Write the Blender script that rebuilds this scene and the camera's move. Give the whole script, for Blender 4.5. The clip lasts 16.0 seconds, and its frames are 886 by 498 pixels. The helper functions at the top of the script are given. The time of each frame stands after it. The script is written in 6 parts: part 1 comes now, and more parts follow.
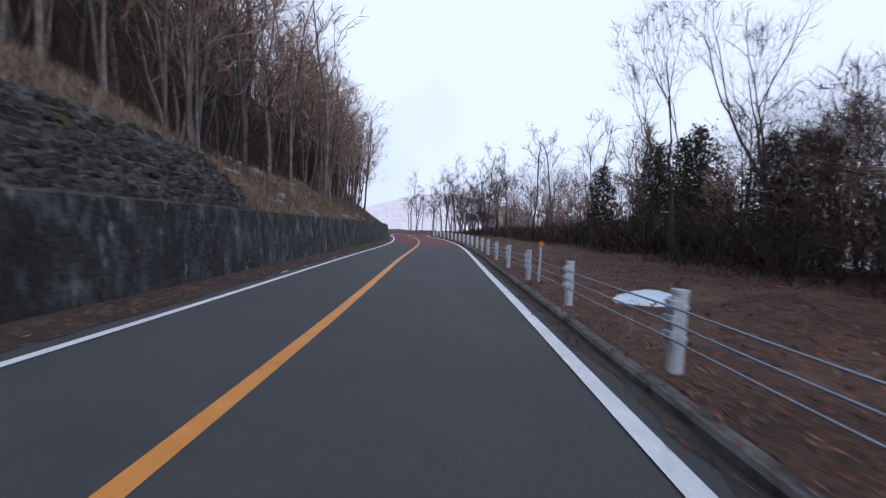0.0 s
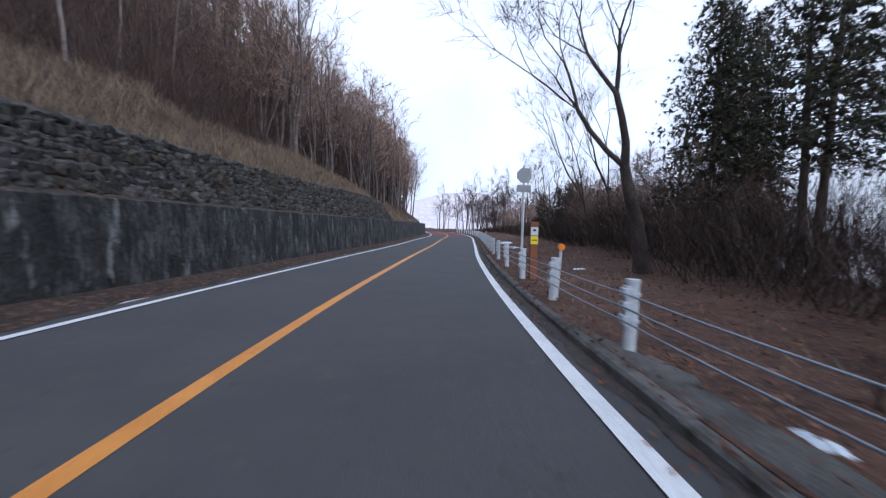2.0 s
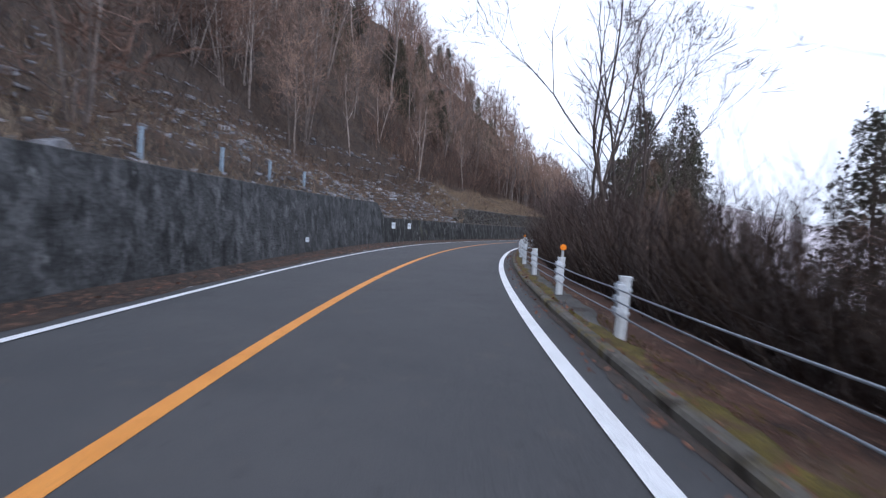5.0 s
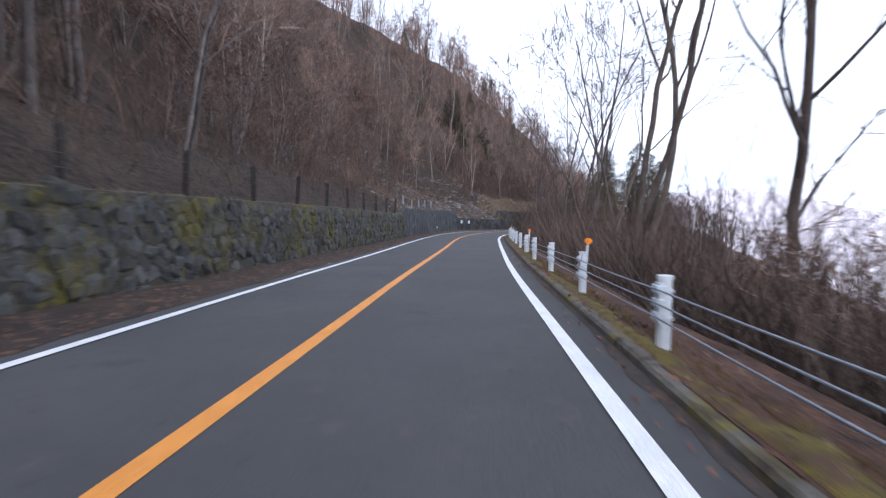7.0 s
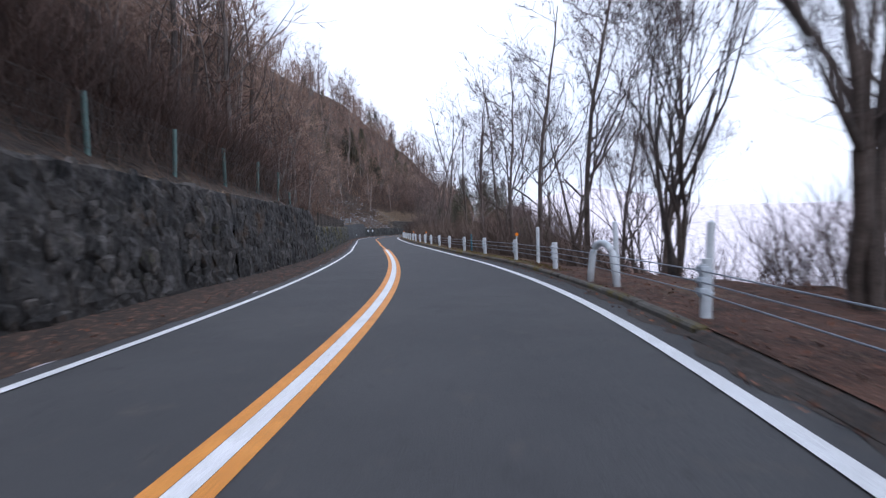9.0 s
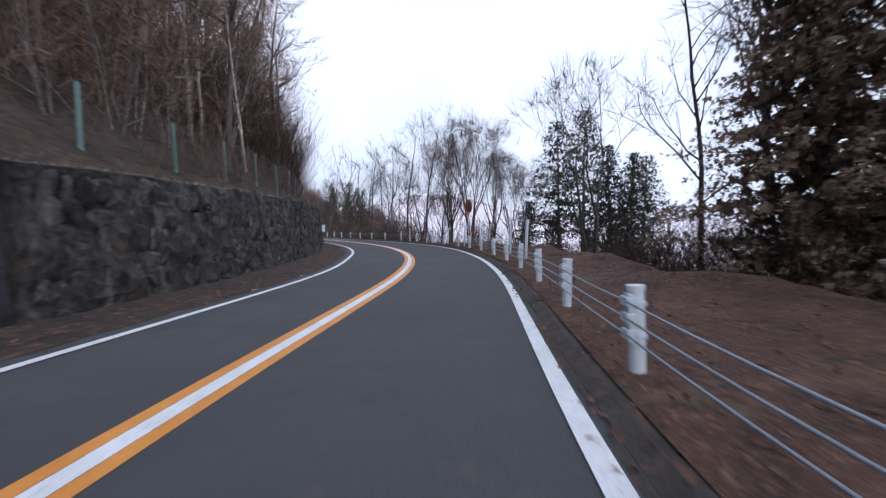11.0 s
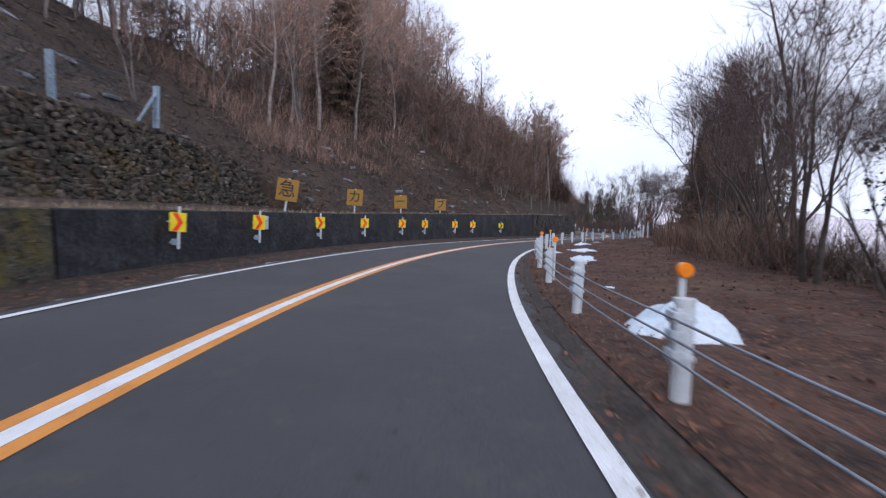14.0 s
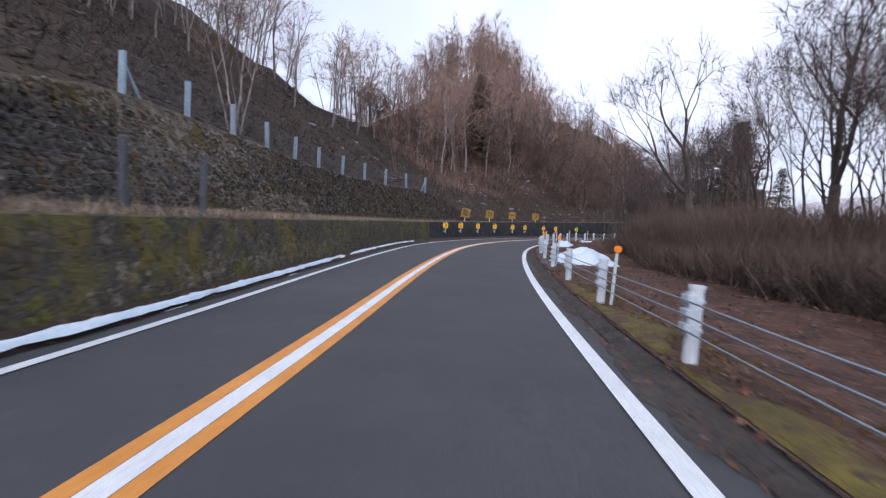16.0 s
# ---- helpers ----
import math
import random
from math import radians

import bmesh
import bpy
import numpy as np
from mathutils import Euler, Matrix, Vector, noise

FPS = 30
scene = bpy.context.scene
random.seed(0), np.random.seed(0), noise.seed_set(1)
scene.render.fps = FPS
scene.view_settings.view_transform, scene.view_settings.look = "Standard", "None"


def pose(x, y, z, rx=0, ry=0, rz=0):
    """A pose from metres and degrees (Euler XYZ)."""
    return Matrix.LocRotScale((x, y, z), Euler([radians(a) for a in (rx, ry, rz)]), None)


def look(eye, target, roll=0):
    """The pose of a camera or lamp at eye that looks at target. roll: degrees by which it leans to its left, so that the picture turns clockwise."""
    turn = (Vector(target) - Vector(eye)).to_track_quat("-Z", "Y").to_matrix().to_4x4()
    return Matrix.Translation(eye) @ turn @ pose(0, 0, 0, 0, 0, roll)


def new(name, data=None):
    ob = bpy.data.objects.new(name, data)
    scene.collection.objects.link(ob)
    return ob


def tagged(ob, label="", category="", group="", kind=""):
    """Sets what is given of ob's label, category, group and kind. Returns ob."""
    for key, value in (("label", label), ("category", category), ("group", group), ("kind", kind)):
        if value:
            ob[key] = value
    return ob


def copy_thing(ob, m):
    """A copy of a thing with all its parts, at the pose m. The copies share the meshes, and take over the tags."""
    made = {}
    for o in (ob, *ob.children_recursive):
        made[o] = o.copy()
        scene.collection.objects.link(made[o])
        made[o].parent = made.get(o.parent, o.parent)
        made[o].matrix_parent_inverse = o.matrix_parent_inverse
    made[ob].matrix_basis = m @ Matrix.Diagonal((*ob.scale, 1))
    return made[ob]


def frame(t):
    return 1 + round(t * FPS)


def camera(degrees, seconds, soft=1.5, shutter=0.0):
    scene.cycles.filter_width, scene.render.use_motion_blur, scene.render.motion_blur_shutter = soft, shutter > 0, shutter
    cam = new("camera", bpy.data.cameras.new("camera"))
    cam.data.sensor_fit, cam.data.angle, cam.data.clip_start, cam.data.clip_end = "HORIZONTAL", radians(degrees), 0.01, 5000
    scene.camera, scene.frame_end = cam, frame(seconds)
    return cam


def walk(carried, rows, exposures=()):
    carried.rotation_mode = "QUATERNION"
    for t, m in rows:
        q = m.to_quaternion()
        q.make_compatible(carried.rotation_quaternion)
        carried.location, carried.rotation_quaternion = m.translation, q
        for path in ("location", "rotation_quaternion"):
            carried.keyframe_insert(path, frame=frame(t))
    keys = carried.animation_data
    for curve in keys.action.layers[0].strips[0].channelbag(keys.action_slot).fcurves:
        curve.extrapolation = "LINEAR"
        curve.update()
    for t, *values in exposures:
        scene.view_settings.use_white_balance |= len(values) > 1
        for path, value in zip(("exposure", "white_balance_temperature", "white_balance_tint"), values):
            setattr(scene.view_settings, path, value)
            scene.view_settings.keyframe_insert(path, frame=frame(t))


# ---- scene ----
# The camera backs along a mountain road; stations are counted in seconds of the drive.
cam = camera(83.4, 16.0, soft=1.25, shutter=0.2)
PATH = [
    (0.0, pose(0.000, 0.000, 1.35, 87.57, -1.40, 0.53)),
    (0.5, pose(0.030, -7.211, 1.35, 87.51, -0.90, 0.94)),
    (1.0, pose(0.165, -14.463, 1.35, 87.45, -1.48, 1.41)),
    (1.5, pose(0.492, -21.706, 1.35, 87.20, -1.04, 2.33)),
    (2.0, pose(1.090, -28.953, 1.35, 87.38, -1.34, 3.37)),
    (2.5, pose(2.051, -36.273, 1.35, 87.81, -1.73, 6.06)),
    (3.0, pose(3.509, -43.717, 1.35, 87.41, -1.42, 9.86)),
    (3.5, pose(5.505, -51.360, 1.35, 87.83, -1.72, 13.94)),
    (4.0, pose(8.014, -59.243, 1.35, 87.87, -2.09, 18.28)),
    (4.5, pose(11.031, -67.268, 1.35, 87.60, -2.36, 22.19)),
    (5.0, pose(14.529, -75.258, 1.35, 87.41, -2.30, 25.50)),
    (5.5, pose(18.320, -83.164, 1.35, 87.26, -1.96, 27.00)),
    (6.0, pose(22.170, -91.028, 1.35, 87.06, -1.99, 27.91)),
    (6.5, pose(26.087, -98.783, 1.35, 86.81, -2.57, 30.25)),
    (7.0, pose(29.999, -106.416, 1.35, 86.77, -1.19, 30.92)),
    (7.5, pose(33.757, -114.051, 1.35, 86.99, -0.39, 30.30)),
    (8.0, pose(37.232, -121.788, 1.35, 87.59, -0.55, 28.62)),
    (8.5, pose(40.064, -129.605, 1.35, 87.34, -0.08, 23.66)),
    (9.0, pose(42.041, -137.366, 1.35, 87.58, 1.91, 17.79)),
    (9.5, pose(43.210, -145.003, 1.35, 87.42, 2.47, 11.40)),
    (10.0, pose(43.669, -152.665, 1.35, 86.98, 2.68, 5.21)),
    (10.5, pose(43.536, -160.383, 1.35, 87.82, 1.37, -0.50)),
    (11.0, pose(43.299, -168.047, 1.35, 87.53, 0.43, 0.20)),
    (11.5, pose(43.532, -175.651, 1.35, 87.36, -0.45, 3.53)),
    (12.0, pose(44.370, -183.144, 1.35, 87.17, -1.47, 6.68)),
    (12.5, pose(45.861, -190.429, 1.35, 86.85, -2.27, 11.05)),
    (13.0, pose(48.020, -197.231, 1.35, 87.41, -1.76, 17.17)),
    (13.5, pose(50.707, -203.416, 1.35, 87.06, -1.61, 23.48)),
    (14.0, pose(53.850, -209.239, 1.35, 86.76, -1.90, 29.00)),
    (14.5, pose(57.358, -214.956, 1.35, 86.97, -1.99, 34.26)),
    (15.0, pose(61.166, -220.660, 1.35, 86.98, -2.54, 38.44)),
    (15.5, pose(65.188, -226.228, 1.35, 87.11, -2.02, 40.97)),
    (16.0, pose(69.225, -231.553, 1.35, 86.93, -2.36, 42.08)),
]
walk(cam, PATH, exposures=[(0.0, -0.92, 5280, 14), (0.5, -0.92, 5250, 13), (1.0, -0.74, 5220, 13), (1.5, -0.7, 5200, 13), (3.5, -0.54, 5190, 13), (4.5, -0.41, 5290, 14), (7.0, -0.14, 5420, 14), (8.0, -0.09, 5420, 14), (8.5, -0.24, 5420, 14),
                           (9.5, -0.59, 5350, 14), (10.0, -0.73, 5400, 14), (12.5, -0.64, 5310, 14), (13.0, -0.61, 5360, 15), (14.5, -0.71, 5520, 16), (16.0, -0.62, 5520, 16)])

# ---- light: dusk sky, the sun low behind thin cloud ----
SUN_AZ, SUN_EL = radians(160), radians(20)
world = bpy.data.worlds.new("dusk_sky")
scene.world = world
world.use_nodes = True
wn, wl = world.node_tree.nodes, world.node_tree.links
wn.clear()
sky = wn.new("ShaderNodeTexSky")
sky.sky_type, sky.sun_disc = "NISHITA", False
sky.sun_elevation, sky.sun_rotation = SUN_EL, SUN_AZ
sky.air_density, sky.dust_density, sky.ozone_density = 1.0, 2.0, 1.6
bg = wn.new("ShaderNodeBackground")
bg.inputs["Strength"].default_value = 0.15
wo = wn.new("ShaderNodeOutputWorld")
tc = wn.new("ShaderNodeTexCoord")
cn = wn.new("ShaderNodeTexNoise")
cn.inputs["Scale"].default_value, cn.inputs["Detail"].default_value = 1.3, 4
cr = wn.new("ShaderNodeValToRGB")
cr.color_ramp.elements[0].position, cr.color_ramp.elements[1].position = 0.4, 0.56
cm = wn.new("ShaderNodeMix")
cm.data_type = "RGBA"
cm.inputs["B"].default_value = (12.6, 12.5, 12.6, 1)
cf = wn.new("ShaderNodeMapRange")
cf.inputs["To Min"].default_value, cf.inputs["To Max"].default_value = 0.66, 0.97
wl.new(tc.outputs["Generated"], cn.inputs["Vector"])
wl.new(cn.outputs["Fac"], cr.inputs["Fac"])
wl.new(cr.outputs["Color"], cf.inputs["Value"])
wl.new(cf.outputs[0], cm.inputs["Factor"])
wl.new(sky.outputs["Color"], cm.inputs["A"])
wl.new(cm.outputs["Result"], bg.inputs["Color"])
wl.new(bg.outputs["Background"], wo.inputs["Surface"])
sun_data = bpy.data.lights.new("sun", "SUN")
sun_data.energy, sun_data.angle, sun_data.color = 2.0, radians(14), (1.0, 0.86, 0.74)
sun = new("sun", sun_data)
sun.matrix_world = look((0, 0, 60), (-math.sin(SUN_AZ) * 10, -math.cos(SUN_AZ) * 10, 60 - 10 * math.tan(SUN_EL)))

# ---- stations along the road ----
T0 = -9.0
HEAD = [75, 64, 52, 40, 28, 17, 8, 2.5,
        8.97, 7.5, 6.03, 4.56, 3.09, 1.59, 0.36, 0.42, 0.71, 0.39, 0.0, 0.59, 1.65, 3.62, 5.92, 9.16, 12.98, 16.19, 19.09, 22.1, 25.01, 26.0, 26.18, 27.35, 26.72, 25.51, 22.51, 17.08, 11.46, 5.96, 1.06, -2.46, -0.42, 4.15, 8.72, 14.55, 20.7, 26.16, 30.29, 32.62, 34.8, 36.76, 37.41]
SPEED = [14.6] * 8 + [14.34, 14.34, 14.34, 14.33, 14.33, 14.33, 14.33, 14.33, 14.34, 14.35, 14.37, 14.48, 14.53, 14.48, 14.63, 14.93, 15.45, 16.17, 16.9, 17.35, 17.51, 17.54, 17.46, 17.28, 17.04, 17.0, 16.88, 16.35, 15.71, 15.28, 15.46, 15.39, 15.28, 15.16, 15.0, 14.7, 13.84, 13.23, 13.32, 13.53, 13.86, 13.56, 13.2]
CENTRE = [-1.73] * 8 + [-1.79, -1.79, -1.8, -1.81, -1.82, -1.85, -1.86, -1.83, -1.74, -1.65, -1.61, -1.58, -1.6, -1.74, -1.93, -2.09, -2.23, -2.26, -2.2, -2.09, -1.89, -1.71, -1.67, -1.73, -1.79, -1.84, -1.83, -1.74, -1.64, -1.57, -1.66, -1.95, -2.21, -2.31, -2.32, -2.32, -2.39, -2.49, -2.45, -2.22, -1.96, -1.77, -1.78]
LANE_R = [3.03] * 8 + [3.07, 3.07, 3.09, 3.11, 3.14, 3.2, 3.25, 3.23, 3.1, 2.99, 2.95, 2.94, 3.0, 3.13, 3.26, 3.35, 3.37, 3.34, 3.26, 3.21, 3.1, 2.86, 2.74, 2.78, 2.86, 3.06, 3.41, 3.63, 3.46, 3.09, 2.9, 2.93, 3.0, 3.05, 3.17, 3.37, 3.54, 3.57, 3.46, 3.27, 3.07, 2.94, 3.01]
LANE_L = [2.7] * 8 + [2.62, 2.6, 2.57, 2.52, 2.42, 2.35, 2.35, 2.35, 2.38, 2.4, 2.44, 2.55, 2.69, 2.84, 3.05, 3.27, 3.29, 3.15, 2.92, 2.64, 2.51, 2.48, 2.37, 2.35, 2.35, 2.49, 2.65, 2.74, 2.74, 2.74, 2.45, 2.35, 2.35, 2.4, 2.77, 2.89, 2.91, 2.88, 2.81, 2.55, 2.3, 2.1, 2.05]
FINE = np.arange(T0, 16.0001, 0.05)


def glide(values, t):
    v = np.asarray(values, float)
    u = (np.asarray(t, float) - T0) / 0.5
    i = np.clip(np.floor(u).astype(int), 0, len(v) - 2)
    s = np.clip(u - i, 0, 1)
    a, b, c, d = (v[np.clip(i + k, 0, len(v) - 1)] for k in (-1, 0, 1, 2))
    return 0.5 * (2 * b + (c - a) * s + (2 * a - 5 * b + 4 * c - d) * s * s + (3 * b - a - 3 * c + d) * s ** 3)


_h = np.radians(glide(HEAD, FINE))
_v = glide(SPEED, FINE)
_sx, _sy = np.sin(_h) * _v, -np.cos(_h) * _v
WAY = np.stack([np.concatenate([[0], np.cumsum((q[1:] + q[:-1]) * 0.025)]) for q in (_sx, _sy)], 1)
WAY -= WAY[int(round(-T0 / 0.05))]


def table(t, *pairs):
    """A value that changes along the road, from pairs of station and value."""
    return np.interp(t, [p[0] for p in pairs], [p[1] for p in pairs])


def spot(t, off, z=0.0):
    """The place at station t, off metres to the valley side of the centre line, z above the road."""
    t = np.asarray(t, float)
    tt = np.clip(t, T0, 18)
    x, y = np.interp(tt, FINE, WAY[:, 0]), np.interp(tt, FINE, WAY[:, 1])
    h = np.interp(tt, FINE, _h)
    over = np.maximum(tt - 16, 0) * 14.1
    x, y = x + np.sin(h) * over, y - np.cos(h) * over
    o = np.asarray(off, float) + glide(CENTRE, np.minimum(tt, 16))
    return np.stack(np.broadcast_arrays(x + np.cos(h) * o, y + np.sin(h) * o, z), -1)


def heading(t):
    return float(np.interp(t, FINE, _h))


def lane_r(t):
    return glide(LANE_R, np.minimum(t, 16))


def lane_l(t):
    return glide(LANE_L, np.minimum(t, 16))


def stand(t, off, z=0.0, turn=0.0):
    """A pose whose y axis looks up the road away from the drive, turned by so many degrees."""
    p = spot(t, off, z)
    return pose(p[0], p[1], p[2], 0, 0, math.degrees(heading(t)) + turn)


def length_at(t):
    return np.interp(t, FINE, np.concatenate([[0], np.cumsum(np.hypot(*np.diff(WAY, axis=0).T))]))


ARC = np.concatenate([[0], np.cumsum(np.hypot(*np.diff(WAY, axis=0).T))])


def steps(t0, t1, metres):
    """Stations from t0 to t1, evenly spaced by about so many metres."""
    a, b = np.interp([t0, t1], FINE, ARC)
    extra = max(t1 - 16, 0) * 14.1
    n = max(1, int(round((b + extra - a) / metres)))
    s = np.linspace(a, b + extra, n + 1)
    return np.where(s <= ARC[-1], np.interp(s, ARC, FINE), 16 + (s - ARC[-1]) / 14.1)


# ---- mesh helpers ----
def mesh(name, verts, faces, mat=None, smooth=False):
    me = bpy.data.meshes.new(name)
    me.from_pydata([tuple(map(float, v)) for v in verts], [], [tuple(map(int, f)) for f in faces])
    if mat:
        for one in (mat if isinstance(mat, (list, tuple)) else [mat]):
            me.materials.append(one)
    if smooth:
        me.polygons.foreach_set("use_smooth", [True] * len(me.polygons))
    me.update()
    return me


def bm_mesh(name, bm, mat, smooth=False):
    me = bpy.data.meshes.new(name)
    bm.normal_update()
    bm.to_mesh(me)
    bm.free()
    me.materials.append(mat)
    if smooth:
        me.polygons.foreach_set("use_smooth", [True] * len(me.polygons))
    return me


def part(name, data, parent, m=None, label=""):
    ob = new(name, data)
    ob.parent = parent
    if m is not None:
        ob.matrix_basis = m
    if label:
        ob["label"] = label
    return ob


def strip(name, t, lanes, mat, smooth=True):
    """A sheet along the stations t; lanes: for each line along it, a pair of offsets and heights."""
    t = np.asarray(t)
    rows = np.stack([spot(t, o + 0 * t, z + 0 * t) for o, z in lanes], 1)
    n, m = len(t), len(lanes)
    faces = [(i * m + j, i * m + j + 1, (i + 1) * m + j + 1, (i + 1) * m + j) for i in range(n - 1) for j in range(m - 1)]
    return mesh(name, rows.reshape(-1, 3), faces, mat, smooth)


def tube(V, F, pts, radii, n=4, cap=True):
    """Adds a tapered tube through pts to the lists V and F."""
    pts = [Vector(p) for p in pts]
    base = len(V)
    for k, (p, r) in enumerate(zip(pts, radii)):
        d = (pts[min(k + 1, len(pts) - 1)] - pts[max(k - 1, 0)]).normalized()
        a = d.orthogonal().normalized()
        b = d.cross(a)
        for i in range(n):
            w = 2 * math.pi * i / n
            V.append(p + (a * math.cos(w) + b * math.sin(w)) * r)
    for k in range(len(pts) - 1):
        for i in range(n):
            j = (i + 1) % n
            F.append((base + k * n + i, base + k * n + j, base + (k + 1) * n + j, base + (k + 1) * n + i))
    if cap:
        F.append(tuple(base + (len(pts) - 1) * n + i for i in range(n)))
        F.append(tuple(base + n - 1 - i for i in range(n)))


def box(bm, size, at=(0, 0, 0), m=None, bevel=0.0):
    r = bmesh.ops.create_cube(bm, size=1, matrix=(m or Matrix()) @ Matrix.Translation(at) @ Matrix.Diagonal((*size, 1)))
    if bevel:
        edges = list({e for v in r["verts"] for e in v.link_edges})
        bmesh.ops.bevel(bm, geom=edges, offset=bevel, segments=2, affect="EDGES", profile=0.6)


def rod(bm, r, h, at=(0, 0, 0), n=16, m=None, r2=None):
    bmesh.ops.create_cone(bm, cap_ends=True, segments=n, radius1=r, radius2=r if r2 is None else r2, depth=h,
                          matrix=(m or Matrix()) @ Matrix.Translation((at[0], at[1], at[2] + h / 2)))


# ---- materials ----
def material(name, colours, rough=0.9, scale=1.0, spots=None, bump=0.3, bump_scale=None, metal=0.0, by_piece=0.0, coords="Object", detail=8, fine=0.25, deep=0.02):
    """Noise-mixed colours at two scales, with relief. spots: (colour, scale, threshold, softness, drip) laid over; drip below 1 draws them out downwards."""
    m = bpy.data.materials.new(name)
    m.use_nodes = True
    n, l = m.node_tree.nodes, m.node_tree.links
    b = n["Principled BSDF"]
    b.inputs["Roughness"].default_value, b.inputs["Metallic"].default_value = rough, metal
    geo = n.new("ShaderNodeNewGeometry")
    src = geo.outputs["Position"]
    if coords == "Object":
        src = n.new("ShaderNodeTexCoord").outputs["Object"]
    a = n.new("ShaderNodeTexNoise")
    a.inputs["Scale"].default_value, a.inputs["Detail"].default_value, a.inputs["Roughness"].default_value = scale, detail, 0.65
    l.new(src, a.inputs["Vector"])
    ramp = n.new("ShaderNodeValToRGB")
    k = len(colours)
    while len(ramp.color_ramp.elements) < k:
        ramp.color_ramp.elements.new(0.5)
    for i, c in enumerate(colours):
        ramp.color_ramp.elements[i].position = 0.3 + 0.4 * i / max(1, k - 1)
        ramp.color_ramp.elements[i].color = (*c, 1)
    l.new(a.outputs["Fac"], ramp.inputs["Fac"])
    col = ramp.outputs["Color"]
    g = n.new("ShaderNodeTexNoise")
    g.inputs["Scale"].default_value, g.inputs["Detail"].default_value = (bump_scale or scale * 12), 6
    l.new(src, g.inputs["Vector"])
    hsv = n.new("ShaderNodeHueSaturation")
    rng = n.new("ShaderNodeMapRange")
    rng.inputs["From Min"].default_value, rng.inputs["From Max"].default_value = 0.3, 0.7
    rng.inputs["To Min"].default_value, rng.inputs["To Max"].default_value = 1 - fine, 1 + fine
    l.new(g.outputs["Fac"], rng.inputs["Value"])
    l.new(col, hsv.inputs["Color"])
    val = rng.outputs["Result"]
    if by_piece:
        info = n.new("ShaderNodeObjectInfo")
        r2 = n.new("ShaderNodeMapRange")
        r2.inputs["To Min"].default_value, r2.inputs["To Max"].default_value = 1 - by_piece, 1 + by_piece
        l.new(info.outputs["Random"], r2.inputs["Value"])
        mul = n.new("ShaderNodeMath")
        mul.operation = "MULTIPLY"
        l.new(val, mul.inputs[0])
        l.new(r2.outputs["Result"], mul.inputs[1])
        r3 = n.new("ShaderNodeMapRange")
        r3.inputs["To Min"].default_value, r3.inputs["To Max"].default_value = 1 - by_piece, 1 + by_piece
        l.new(geo.outputs["Random Per Island"], r3.inputs["Value"])
        mu2 = n.new("ShaderNodeMath")
        mu2.operation = "MULTIPLY"
        l.new(mul.outputs[0], mu2.inputs[0])
        l.new(r3.outputs["Result"], mu2.inputs[1])
        val = mu2.outputs[0]
    l.new(val, hsv.inputs["Value"])
    col = hsv.outputs["Color"]
    for c, sc, thr, soft, *drip in spots or ():
        s = n.new("ShaderNodeTexNoise")
        s.inputs["Scale"].default_value, s.inputs["Detail"].default_value, s.inputs["Roughness"].default_value = sc, 9, 0.7
        at = src
        if drip:
            mp = n.new("ShaderNodeMapping")
            mp.inputs["Scale"].default_value = (1, 1, drip[0])
            l.new(src, mp.inputs["Vector"])
            at = mp.outputs["Vector"]
        l.new(at, s.inputs["Vector"])
        q = n.new("ShaderNodeMapRange")
        q.inputs["From Min"].default_value, q.inputs["From Max"].default_value = thr, thr + soft
        l.new(s.outputs["Fac"], q.inputs["Value"])
        mix = n.new("ShaderNodeMix")
        mix.data_type = "RGBA"
        mix.inputs["B"].default_value = (*c, 1)
        l.new(q.outputs["Result"], mix.inputs["Factor"])
        l.new(col, mix.inputs["A"])
        col = mix.outputs["Result"]
    l.new(col, b.inputs["Base Color"])
    if bump:
        bp = n.new("ShaderNodeBump")
        bp.inputs["Strength"].default_value, bp.inputs["Distance"].default_value = bump, deep
        l.new(g.outputs["Fac"], bp.inputs["Height"])
        l.new(bp.outputs["Normal"], b.inputs["Normal"])
    return m


M_ASPHALT = material("asphalt", [(0.0561, 0.05695, 0.06035), (0.0748, 0.07565, 0.07905)], 0.85, 0.5, [((0.088, 0.087, 0.088), 0.22, 0.52, 0.2), ((0.046, 0.046, 0.049), 0.9, 0.6, 0.1), ((0.09, 0.084, 0.08), 2.4, 0.57, 0.12), ((0.043, 0.041, 0.042), 5.5, 0.6, 0.08), ((0.12, 0.118, 0.115), 40.0, 0.66, 0.05)], 0.7, 90, fine=0.4)
M_RED = material("red_asphalt", [(0.13, 0.045, 0.045), (0.17, 0.06, 0.06)], 0.9, 0.6, None, 0.4, 60)
M_WHITE_LINE = material("white_line_paint", [(0.6944, 0.7056, 0.7056), (0.8736, 0.8848, 0.896)], 0.6, 2.0, [((0.25, 0.25, 0.26), 9.0, 0.63, 0.06)], 0.3, 80)
M_ORANGE_LINE = material("orange_line_paint", [(0.62, 0.24, 0.035), (0.78, 0.33, 0.06)], 0.6, 2.0, [((0.2, 0.11, 0.05), 9.0, 0.62, 0.07)], 0.3, 80)
M_KERB = material("kerb_concrete", [(0.085, 0.08, 0.075), (0.19, 0.182, 0.17)], 0.95, 1.6, [((0.035, 0.028, 0.02), 1.8, 0.5, 0.12), ((0.12, 0.075, 0.045), 9.0, 0.6, 0.06)], 0.8, 30, fine=0.4)
